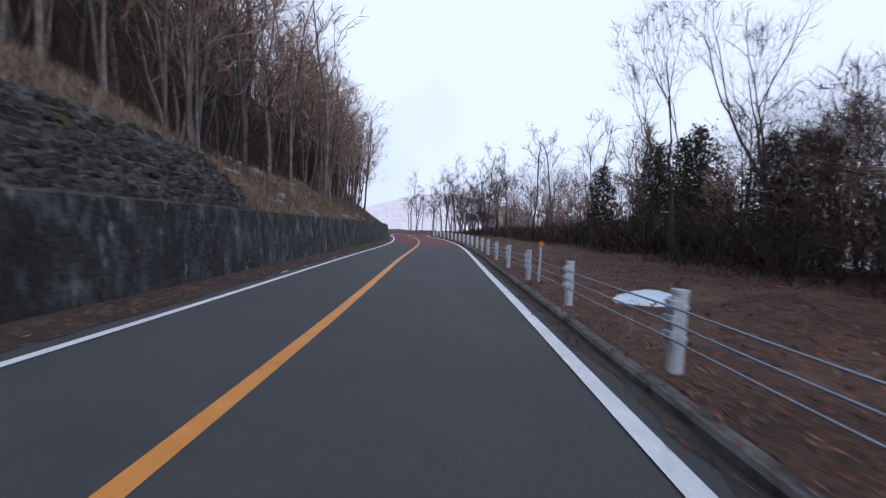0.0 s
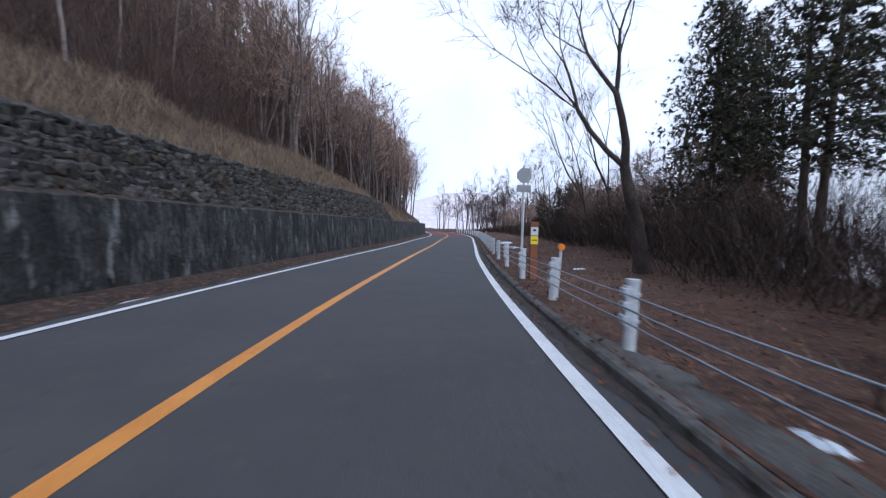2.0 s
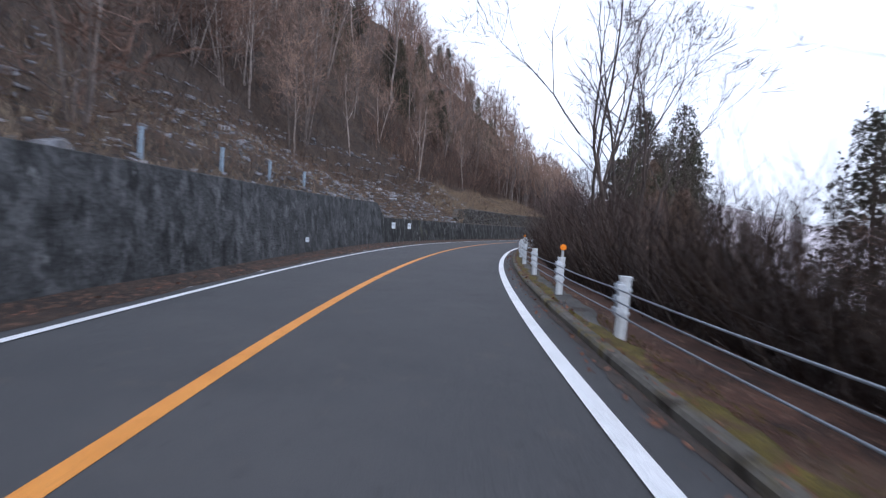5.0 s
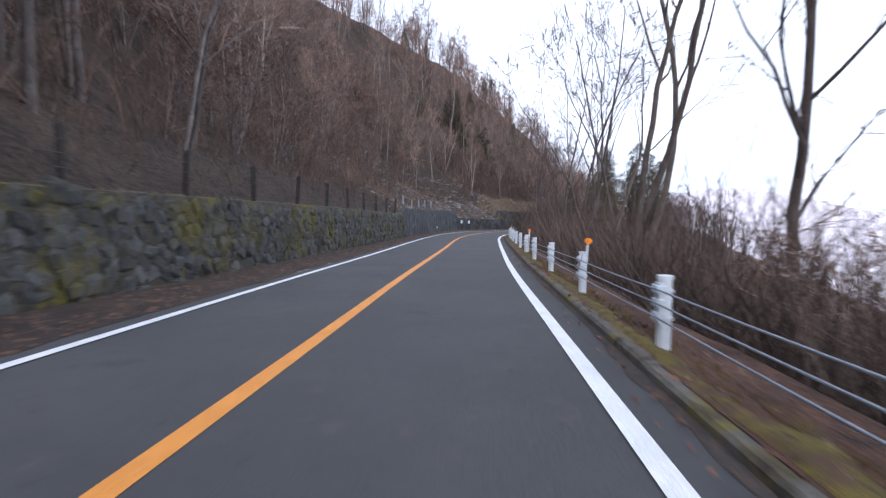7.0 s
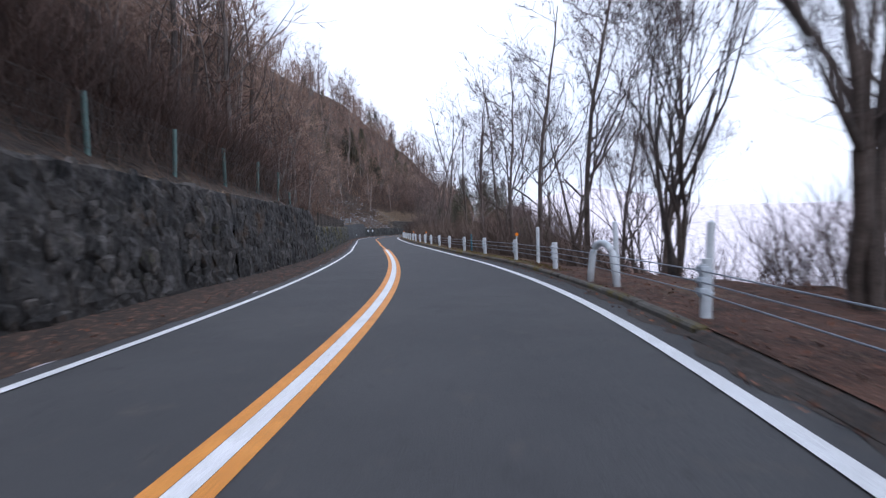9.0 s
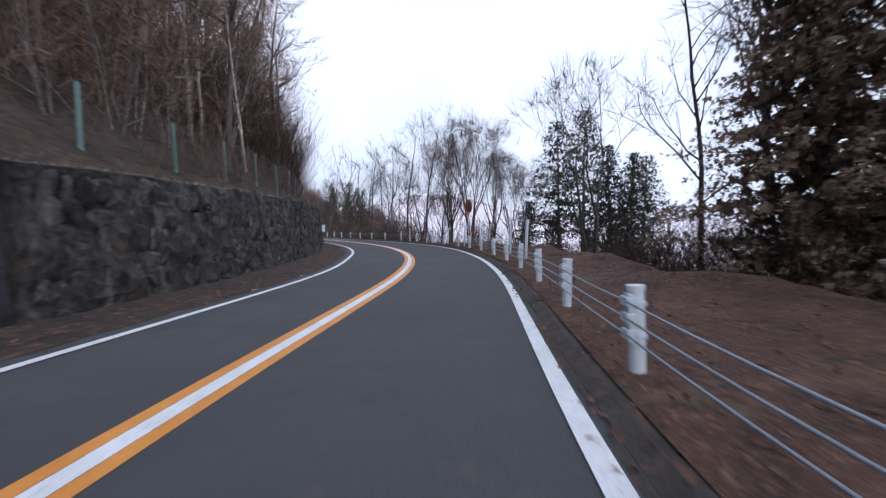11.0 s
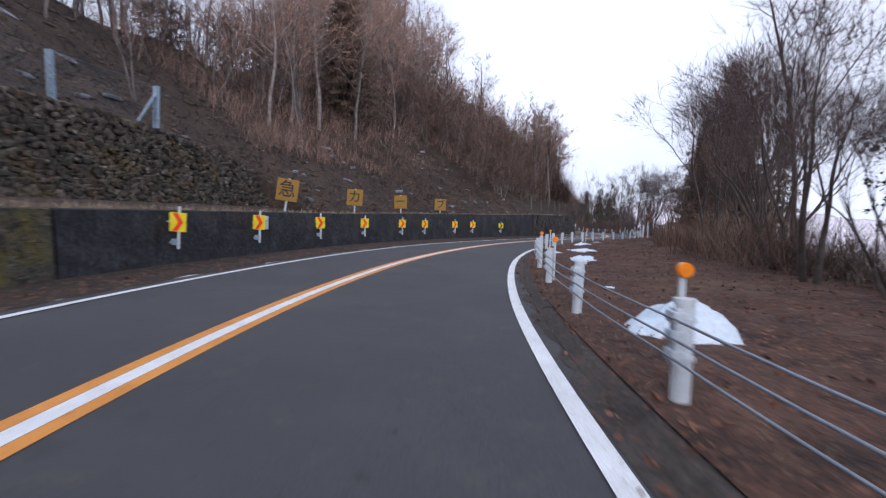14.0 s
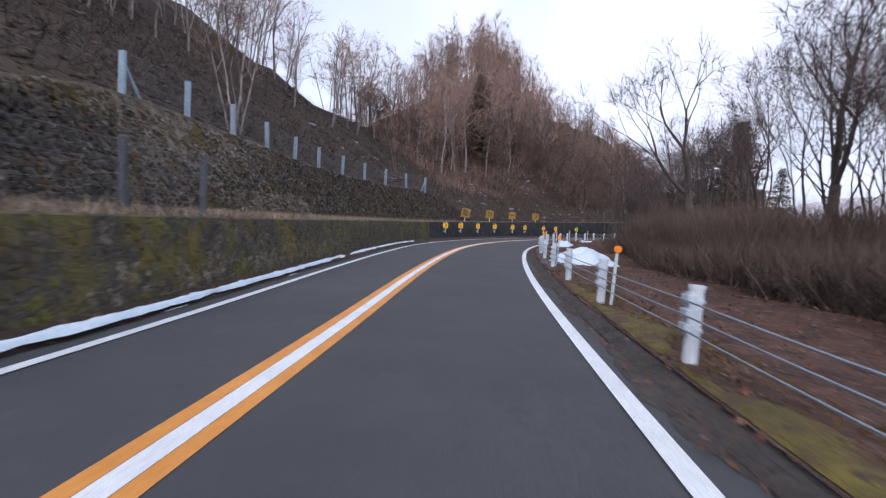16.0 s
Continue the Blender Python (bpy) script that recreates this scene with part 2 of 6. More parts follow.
M_APRON = material("dirty_concrete_footing", [(0.05, 0.048, 0.045), (0.1, 0.097, 0.092), (0.15, 0.147, 0.14)], 0.95, 1.2, [((0.04, 0.032, 0.025), 1.3, 0.52, 0.14), ((0.14, 0.085, 0.05), 8.0, 0.62, 0.05), ((0.09, 0.085, 0.03), 0.7, 0.6, 0.1)], 0.8, 26, fine=0.4)
M_MOSS_KERB = material("mossy_kerb_concrete", [(0.075, 0.07, 0.06), (0.16, 0.15, 0.13)], 0.95, 1.2, [((0.14, 0.11, 0.02), 0.9, 0.5, 0.1), ((0.035, 0.028, 0.02), 2.2, 0.53, 0.1)], 0.8, 30, fine=0.4)
M_SOIL = material("leaf_littered_soil", [(0.028, 0.015, 0.01), (0.085, 0.04, 0.025), (0.14, 0.072, 0.046)], 0.95, 1.1, [((0.2, 0.115, 0.075), 9.0, 0.57, 0.05), ((0.018, 0.012, 0.009), 5.0, 0.56, 0.07), ((0.15, 0.1, 0.06), 0.35, 0.57, 0.1), ((0.22, 0.1, 0.06), 22.0, 0.59, 0.04)], 1.0, 22, fine=0.5, deep=0.06)
M_HILL = material("wooded_hill_soil", [(0.01595, 0.01043, 0.006747), (0.046, 0.02883, 0.01778), (0.0736, 0.04723, 0.02944)], 0.95, 0.6, [((0.09196, 0.06747, 0.03986), 1.6, 0.58, 0.08), ((0.008587, 0.006134, 0.004294), 2.4, 0.54, 0.08), ((0.0736, 0.04048, 0.02453), 7.0, 0.56, 0.06), ((0.1227, 0.1104, 0.09513), 4.5, 0.67, 0.04)], 1.0, 7, fine=0.55, deep=0.12)
M_VERGE = material("verge_soil", [(0.02, 0.015, 0.012), (0.06, 0.038, 0.026)], 0.95, 1.1, [((0.17, 0.09, 0.055), 7.0, 0.54, 0.08), ((0.3, 0.27, 0.24), 5.0, 0.69, 0.03)], 0.9, 30, fine=0.5, deep=0.05)
M_WALL = material("stained_concrete", [(0.008, 0.008245, 0.0081), (0.022, 0.02231, 0.02115), (0.05, 0.05044, 0.0486)], 0.95, 1.4, [((0.07, 0.07081, 0.0693), 2.2, 0.5, 0.08, 0.6), ((0.008, 0.008245, 0.00765), 2.3, 0.5, 0.1, 0.3), ((0.17, 0.1727, 0.1665), 2.9, 0.57, 0.07, 0.35), ((0.3, 0.3007, 0.279), 4.5, 0.65, 0.04, 0.6), ((0.006, 0.006014, 0.0054), 4.5, 0.58, 0.06, 0.6), ((0.05, 0.04656, 0.0162), 0.6, 0.6, 0.1)], 1.0, 11, fine=0.5, deep=0.06)
M_WALL_2 = material("weathered_grey_concrete", [(0.02, 0.0205, 0.021), (0.048, 0.049, 0.05), (0.085, 0.087, 0.088)], 0.95, 1.4, [((0.11, 0.112, 0.114), 2.2, 0.52, 0.08, 0.7), ((0.014, 0.0142, 0.0142), 2.3, 0.53, 0.1, 0.4), ((0.22, 0.223, 0.222), 2.9, 0.62, 0.06, 0.6), ((0.42, 0.42, 0.41), 4.0, 0.7, 0.03)], 1.0, 11, fine=0.5, deep=0.06)
M_WALL_3 = material("dark_blue_grey_concrete", [(0.014, 0.014, 0.016), (0.027, 0.027, 0.03), (0.046, 0.046, 0.05)], 0.95, 0.9, [((0.06, 0.06, 0.064), 1.1, 0.55, 0.14), ((0.012, 0.012, 0.013), 1.6, 0.53, 0.12, 0.5), ((0.1, 0.1, 0.1), 3.4, 0.64, 0.06, 0.5), ((0.045, 0.034, 0.024), 0.7, 0.58, 0.12)], 1.0, 9, fine=0.45, deep=0.06)
M_MORTAR = material("mossy_mortar", [(0.039, 0.03375, 0.024), (0.091, 0.08, 0.06)], 0.95, 2.5, [((0.13, 0.11, 0.0216), 0.7, 0.5, 0.12), ((0.0325, 0.025, 0.0168), 3.0, 0.54, 0.1), ((0.26, 0.25, 0.216), 5.0, 0.66, 0.05)], 1.0, 18, fine=0.5, deep=0.05)
M_STONE = material("wall_stone", [(0.03969, 0.04003, 0.03631), (0.0882, 0.08634, 0.08026)], 0.9, 2.2, [((0.085, 0.072, 0.014), 0.8, 0.5, 0.12), ((0.045, 0.0387, 0.0273), 4.0, 0.58, 0.1)], 0.8, 25, by_piece=0.4, coords="World")
M_MOSS_STONE = material("mossy_wall_stone", [(0.05096, 0.04219, 0.02904), (0.1274, 0.1063, 0.0792), (0.2366, 0.2031, 0.1584)], 0.95, 3.5, [((0.1183, 0.0875, 0.01584), 1.4, 0.49, 0.12), ((0.115, 0.108, 0.02), 0.6, 0.52, 0.12), ((0.0546, 0.0375, 0.02244), 4.0, 0.56, 0.1), ((0.3458, 0.3125, 0.2508), 6.0, 0.66, 0.05)], 1.0, 25, by_piece=0.4, coords="World", fine=0.5, deep=0.04)
M_GABION = material("gabion_stone", [(0.0144, 0.01333, 0.012), (0.045, 0.04128, 0.0368), (0.09, 0.086, 0.08)], 0.9, 3.0, [((0.216, 0.215, 0.208), 3.2, 0.62, 0.06), ((0.063, 0.043, 0.02), 1.2, 0.56, 0.1), ((0.0405, 0.0387, 0.008), 0.7, 0.58, 0.1)], 0.8, 30, by_piece=0.55, coords="World", fine=0.4, deep=0.04)
M_DARKROCK = material("dark_rock_face", [(0.0095, 0.00855, 0.00798), (0.03325, 0.0297, 0.02688), (0.07125, 0.0648, 0.0588)], 0.9, 1.6, [((0.114, 0.108, 0.105), 2.4, 0.56, 0.1, 0.3), ((0.0057, 0.0054, 0.00504), 1.8, 0.54, 0.06, 0.4), ((0.228, 0.216, 0.2016), 5.0, 0.65, 0.05, 0.5), ((0.057, 0.0342, 0.01848), 0.8, 0.58, 0.1)], 1.0, 7, fine=0.6, deep=0.08)
M_ROCK = material("grey_rock", [(0.072, 0.072, 0.07776), (0.1728, 0.1764, 0.1908), (0.2592, 0.2664, 0.288)], 0.9, 2.2, [((0.072, 0.054, 0.036), 2.0, 0.53, 0.1)], 0.9, 14, by_piece=0.4, coords="World")
M_SCREE = material("brown_scree", [(0.024, 0.01728, 0.0132), (0.072, 0.054, 0.04224), (0.16, 0.1296, 0.1089)], 0.95, 2.0, [((0.06, 0.04, 0.025), 2.0, 0.53, 0.1)], 0.8, 14, by_piece=0.6, coords="World")
M_STEEL = material("white_painted_steel", [(0.52, 0.58, 0.63), (0.68, 0.73, 0.77)], 0.5, 3.0, [((0.3, 0.29, 0.26), 7.0, 0.64, 0.08)], 0.15, 50, fine=0.1)
M_BRACKET = material("galvanised_bracket", [(0.42, 0.48, 0.54), (0.58, 0.64, 0.7)], 0.45, 6.0, [((0.22, 0.2, 0.17), 9.0, 0.65, 0.08)], 0.15, 60, fine=0.12)
M_CABLE = material("galvanised_cable", [(0.24, 0.27, 0.31), (0.36, 0.4, 0.45)], 0.5, 12.0, None, 0.3, 200, metal=0.5)
M_BLUEPOST = material("pale_blue_painted_steel", [(0.2, 0.28, 0.36), (0.34, 0.42, 0.5)], 0.6, 4.0, [((0.15, 0.12, 0.1), 6.0, 0.63, 0.08)], 0.2, 50)
M_GREENPOST = material("green_painted_steel", [(0.07, 0.13, 0.12), (0.13, 0.2, 0.18)], 0.6, 4.0, [((0.12, 0.09, 0.06), 6.0, 0.62, 0.08)], 0.2, 50)
M_DARKPOST = material("weathered_dark_timber", [(0.022, 0.02, 0.018), (0.06, 0.05, 0.042)], 0.9, 5.0, None, 0.6, 40)
M_GREYPOST = material("dark_grey_painted_steel", [(0.045, 0.052, 0.062), (0.085, 0.095, 0.11)], 0.6, 4.0, [((0.1, 0.07, 0.05), 6.0, 0.63, 0.08)], 0.2, 50)
M_WIRE = material("rusty_wire", [(0.05, 0.045, 0.04), (0.12, 0.1, 0.085)], 0.7, 8.0, None, 0.2, 90, metal=0.4)
M_MESHWIRE = material("pale_fence_wire", [(0.08, 0.1, 0.12), (0.13, 0.155, 0.18)], 0.6, 8.0, None, 0.2, 90, metal=0.4)
M_BARK = material("pale_grey_bark", [(0.09, 0.072, 0.062), (0.19, 0.16, 0.143), (0.31, 0.27, 0.245)], 0.95, 2.0, [((0.05, 0.04, 0.033), 5.0, 0.56, 0.1)], 0.7, 25, by_piece=0.45)
M_DARKBARK = material("dark_bark", [(0.04375, 0.035, 0.03), (0.09375, 0.075, 0.065), (0.1375, 0.115, 0.1)], 0.95, 2.5, None, 0.8, 30, by_piece=0.25)
M_TWIG = material("brown_twigs", [(0.1375, 0.09, 0.0675), (0.2687, 0.1875, 0.145)], 0.95, 0.35, None, 0.0, 20, by_piece=0.45)
M_DARKTWIG = material("dark_twigs", [(0.058, 0.04205, 0.0377), (0.1232, 0.0899, 0.0812)], 0.95, 1.5, None, 0.0, 20, by_piece=0.35)
M_NEEDLE = material("cedar_foliage", [(0.0196, 0.0238, 0.0154), (0.0462, 0.0476, 0.028), (0.0812, 0.0658, 0.042)], 0.9, 0.9, None, 0.0, 20, by_piece=0.45)
M_RUSTNEEDLE = material("winter_brown_cedar_foliage", [(0.093, 0.06975, 0.0465), (0.155, 0.1085, 0.0775), (0.217, 0.1426, 0.1023)], 0.9, 0.5, None, 0.0, 20, by_piece=0.18)
M_GRASS = material("dry_grass", [(0.18, 0.135, 0.088), (0.31, 0.24, 0.165)], 0.95, 1.0, None, 0.0, 30, by_piece=0.4)
M_BRUSH = material("winter_brush", [(0.108, 0.06885, 0.0486), (0.2362, 0.1553, 0.1121)], 0.95, 0.4, None, 0.0, 30, by_piece=0.5)
M_LEAF = material("fallen_leaves", [(0.08, 0.0304, 0.016), (0.192, 0.08, 0.0464), (0.32, 0.176, 0.112)], 0.9, 3.0, None, 0.0, 30, by_piece=0.55)
M_MOSS = material("yellow_green_moss", [(0.05, 0.042, 0.012), (0.13, 0.1, 0.018), (0.19, 0.15, 0.025)], 0.95, 4.0, [((0.09, 0.05, 0.03), 3.0, 0.5, 0.1), ((0.03, 0.022, 0.015), 8.0, 0.56, 0.06)], 1.0, 60, fine=0.5)
M_SNOW = material("old_snow", [(0.6, 0.72, 0.84), (0.78, 0.86, 0.93)], 0.6, 2.0, [((0.42, 0.42, 0.42), 9.0, 0.68, 0.05)], 0.8, 18, fine=0.1)
M_AMBER = material("amber_reflector", [(0.85, 0.24, 0.01), (0.95, 0.32, 0.02)], 0.25, 8.0, None, 0.1, 60, fine=0.05)
M_YELLOW = material("yellow_sign_face", [(0.264, 0.1386, 0.00792), (0.3432, 0.1881, 0.01056)], 0.55, 3.0, [((0.132, 0.0726, 0.0198), 5.0, 0.58, 0.1), ((0.198, 0.1122, 0.033), 1.6, 0.55, 0.15)], 0.1, 50, fine=0.06)
M_LIME = material("bright_yellow_sheeting", [(0.8, 0.66, 0.02), (0.9, 0.76, 0.03)], 0.35, 4.0, None, 0.05, 50, fine=0.04)
M_RED_ARROW = material("red_orange_sheeting", [(0.85, 0.055, 0.02), (0.92, 0.09, 0.025)], 0.35, 4.0, None, 0.05, 50, fine=0.04)
M_BLACK = material("black_lettering", [(0.012, 0.011, 0.01), (0.02, 0.018, 0.016)], 0.6, 6.0, None, 0.05, 50)
M_GREY_METAL = material("sign_back_grey", [(0.24, 0.27, 0.3), (0.36, 0.39, 0.42)], 0.55, 3.0, None, 0.1, 50, metal=0.3)
M_BROWN = material("brown_painted_wood", [(0.2, 0.075, 0.035), (0.28, 0.11, 0.055)], 0.8, 3.0, None, 0.3, 40)
M_TEAL = material("teal_paint", [(0.03, 0.14, 0.2), (0.05, 0.2, 0.27)], 0.6, 3.0, None, 0.2, 40)
M_ORANGE = material("orange_paint", [(0.72, 0.16, 0.03), (0.82, 0.21, 0.04)], 0.5, 3.0, [((0.35, 0.1, 0.05), 6.0, 0.62, 0.08)], 0.1, 40)
# distance haze is put into this pale pinkish base colour
M_HAZE_FARLAND = material("far_valley_with_haze_colour", [(0.72, 0.66, 0.68), (0.84, 0.77, 0.79)], 1.0, 0.01, None, 0.0, 0.05, coords="World")
M_DARKSTONE = material("dark_wall_stone", [(0.0114, 0.01035, 0.00966), (0.038, 0.0342, 0.03108), (0.08075, 0.0738, 0.0672)], 0.9, 2.0, [((0.1425, 0.135, 0.1302), 2.6, 0.58, 0.1, 0.35), ((0.00665, 0.0063, 0.00588), 1.8, 0.55, 0.06, 0.4), ((0.057, 0.0342, 0.01848), 0.8, 0.57, 0.1), ((0.038, 0.0378, 0.01008), 0.9, 0.6, 0.1)], 1.0, 12, by_piece=0.5, coords="World", fine=0.5, deep=0.05)
# darker copy of the winter brush: shade in thickets put into colour, and dark brush
M_DARK_SHADE_BRUSH = material("dark_and_shade_toned_brush", [(0.028, 0.018, 0.014), (0.07, 0.044, 0.035)], 0.95, 0.5, None, 0.0, 30, by_piece=0.5)
M_SHOULDER = material("soil_covered_kerb", [(0.035, 0.03, 0.027), (0.075, 0.062, 0.053)], 0.95, 1.3, [((0.11, 0.062, 0.038), 7.0, 0.56, 0.08), ((0.022, 0.018, 0.014), 2.0, 0.55, 0.1)], 1.0, 30, fine=0.5)
M_PALEBRUSH = material("pinkish_winter_brush", [(0.14, 0.088, 0.066), (0.3, 0.195, 0.15)], 0.95, 0.4, None, 0.0, 30, by_piece=0.5)
M_MOSS_GABION = material("mossy_gabion_stone", [(0.04001, 0.03085, 0.0211), (0.1154, 0.09122, 0.0666), (0.2309, 0.1945, 0.1531)], 0.9, 3.0, [((0.4156, 0.3756, 0.3108), 3.4, 0.61, 0.06), ((0.09234, 0.06708, 0.01554), 0.9, 0.55, 0.12), ((0.1154, 0.06439, 0.03108), 1.6, 0.56, 0.1)], 0.9, 30, by_piece=0.55, coords="World", fine=0.45, deep=0.04)
M_HEDGE = material("grey_brown_hedge", [(0.0575, 0.0414, 0.0322), (0.1323, 0.0966, 0.0782)], 0.95, 0.6, None, 0.0, 30, by_piece=0.5)

# ---- the lie of the land ----
def wall_off(t):
    """Foot of the retaining walls, from the centre line."""
    return table(t, (-9, -3.6), (0, -3.35), (1.2, -3.7), (2, -4.4), (3, -5.0), (3.4, -4.8), (4.3, -3.8), (5, -3.65), (7.6, -3.75), (8.4, -4.5), (9, -4.5), (9.8, -4.4),
                 (10.5, -3.7), (11.3, -3.8), (12, -4.2), (13.2, -4.25), (14, -3.9), (14.7, -3.35), (15.2, -2.95), (15.6, -2.75), (18, -2.75))


def rail_off(t):
    """Line of the guard posts, from the centre line."""
    return lane_r(t) + table(t, (-1, 0.76), (1, 0.72), (3, 0.78), (4.5, 0.85), (6.3, 0.93), (7.2, 0.8), (7.6, 0.9), (7.9, 1.03), (8.2, 1.03), (8.6, 0.95), (9.1, 0.72), (10, 0.7), (11.6, 0.64), (12.1, 0.72), (13, 0.8),
                             (14, 0.73), (15, 0.8), (16, 0.86), (18, 0.86))


def wall_top(t):
    return table(t, (-9, 1.65), (1.5, 1.7), (3.12, 1.78), (3.2, 2.7), (3.5, 2.6), (4.2, 2.38), (4.92, 2.2), (5.0, 1.75), (5.9, 1.78), (7.2, 1.62), (7.36, 1.68), (7.44, 2.35), (8.6, 2.6),
                 (9.5, 2.5), (10.5, 2.3), (11, 2.05), (11.7, 1.8), (12, 1.7), (12.5, 1.5), (13.4, 1.33), (15, 1.25), (18, 1.3))


def tier(t):
    """How far the second wall stands proud of the first, 0 to 1."""
    return table(t, (-1.12, 0), (-0.95, 1), (1.6, 1), (1.9, 0), (12.6, 0), (12.72, 1), (15.85, 1), (15.95, 0))


def tier_back(t):
    return table(t, (-9, 0.7), (5, 0.7), (10, 1.9), (12.6, 2.0), (13.0, 1.8), (13.4, 2.5), (13.9, 3.1), (14.4, 3.4), (14.8, 3.55), (15.2, 3.8), (18, 3.85))


def tier_lean(t):
    return table(t, (-9, 1.3), (5, 1.3), (10, 1.4), (18, 1.4))


def tier_top(t):
    return table(t, (-9, 3.5), (-0.7, 3.55), (0.5, 3.35), (1.8, 3.45), (10, 3.9), (12.6, 4.0), (13.4, 4.0), (14.2, 4.2), (14.5, 4.4), (15.0, 4.5), (15.15, 4.4), (15.5, 3.5), (15.9, 2.5), (18, 2.5))


def hill_start(t):
    k = tier(t)
    off = wall_off(t) - 0.55 - k * (tier_back(t) + tier_lean(t) - 0.25)
    z = wall_top(t) + k * (tier_top(t) - wall_top(t)) - 0.04
    return off, z


def rough(p, size, height, seed=0.0):
    """Uneven ground: noise of a given size at world places."""
    q = np.asarray(p, float).reshape(-1, p.shape[-1])
    v = [noise.noise(Vector((a / size + seed, b / size, seed))) + 0.5 * noise.noise(Vector((a * 2.3 / size, b * 2.3 / size, seed + 7))) for a, b in q[:, :2]]
    return (np.array(v) * height).reshape(p.shape[:-1])


def hill_z(t, d):
    """Height of the hillside, d metres behind the wall's head."""
    t, d = np.broadcast_arrays(np.asarray(t, float), np.asarray(d, float))
    off, z = hill_start(t)
    m = table(t, (-9, 0.62), (1.5, 0.58), (5, 0.55), (8, 0.62), (10, 0.66), (12, 0.6), (14, 0.6), (18, 0.6))
    steep = table(t, (-9, 1.05), (6, 1.0), (9, 0.95), (10, 0.82), (11.5, 0.7), (12.4, 0.7), (13.2, 0.76), (18, 0.8))
    crest = table(t, (-9, 56), (4, 54), (6, 46), (8, 36), (9.3, 30), (10.5, 20), (11.6, 18), (12.6, 20), (13.4, 26), (18, 28))
    bend = 7.0
    shelf = table(t, (11.2, 0), (11.5, 1.3), (12.9, 1.3), (13.1, 0))
    e = np.maximum(np.minimum(d, crest) - shelf, 0)
    over = np.maximum(d - crest, 0)
    up = m * np.minimum(e, bend) + steep * np.maximum(e - bend, 0) - 0.45 * (np.sqrt(over ** 2 + 16) - 4)
    ledge = np.clip(d / 1.2, 0, 1)
    p = spot(t, off - d)
    return z + up - 0.12 * (1 - ledge) + rough(p, 5.0, 0.6) * np.clip(d / 3, 0, 1) + rough(p, 1.3, 0.17, 3.0) * np.clip(d / 1, 0, 1) + rough(p, 0.55, 0.09, 5.0) * np.clip(d / 1, 0, 1)


def bank_z(t, d):
    """Height of the valley side, d metres past the guard posts."""
    t, d = np.broadcast_arrays(np.asarray(t, float), np.asarray(d, float))
    flat = table(t, (-9, 13), (0.6, 12), (1.4, 8), (1.9, 3.0), (2.3, 0.55), (4.1, 0.5), (4.3, 1.1), (4.9, 1.1), (5.1, 0.5), (8.0, 0.6), (8.5, 3.2), (10, 3.6), (11, 5.5), (12.5, 7), (16, 8.5), (18, 9))
    fall = table(t, (-9, 0.35), (1, 0.5), (2.3, 0.95), (8, 0.95), (9, 0.7), (12, 0.45), (18, 0.35))
    dome = table(t, (-9, 0.05), (0, 0.02), (2, -0.05), (8, -0.05), (9, 0.03), (12, 0.04), (16, -0.03))
    e = np.maximum(d - flat, 0)
    z = 0.1 + dome * np.minimum(d, flat) - fall * (np.sqrt(e * e + 0.6) - 0.775)
    p = spot(t, rail_off(t) + d)
    return np.maximum(z, -17.5) + rough(p, 4.0, 0.28) * np.clip((d - 0.3) / 3, 0, 1) + rough(p, 1.1, 0.09, 3.0) * np.clip((d - 0.2) / 1.5, 0, 1)


GROUND_T = steps(-9, 18, 0.6)
HILL_D = [0, 0.3, 0.6, 0.95, 1.3, 1.7, 2.1, 2.5, 2.9, 3.4, 3.9, 4.4, 5, 5.6, 6.3, 7, 7.8, 8.6, 9.5, 10.5, 11.5, 13, 14.5, 16.5, 18.5, 21, 24, 27, 31, 35, 39, 43, 47, 51, 56, 64, 76]
BANK_D = [-0.26, 0.0, 0.4, 0.8, 1.3, 1.9, 2.6, 3.5, 4.5, 6, 8, 10.5, 13.5, 17, 22, 28, 36, 46, 58]


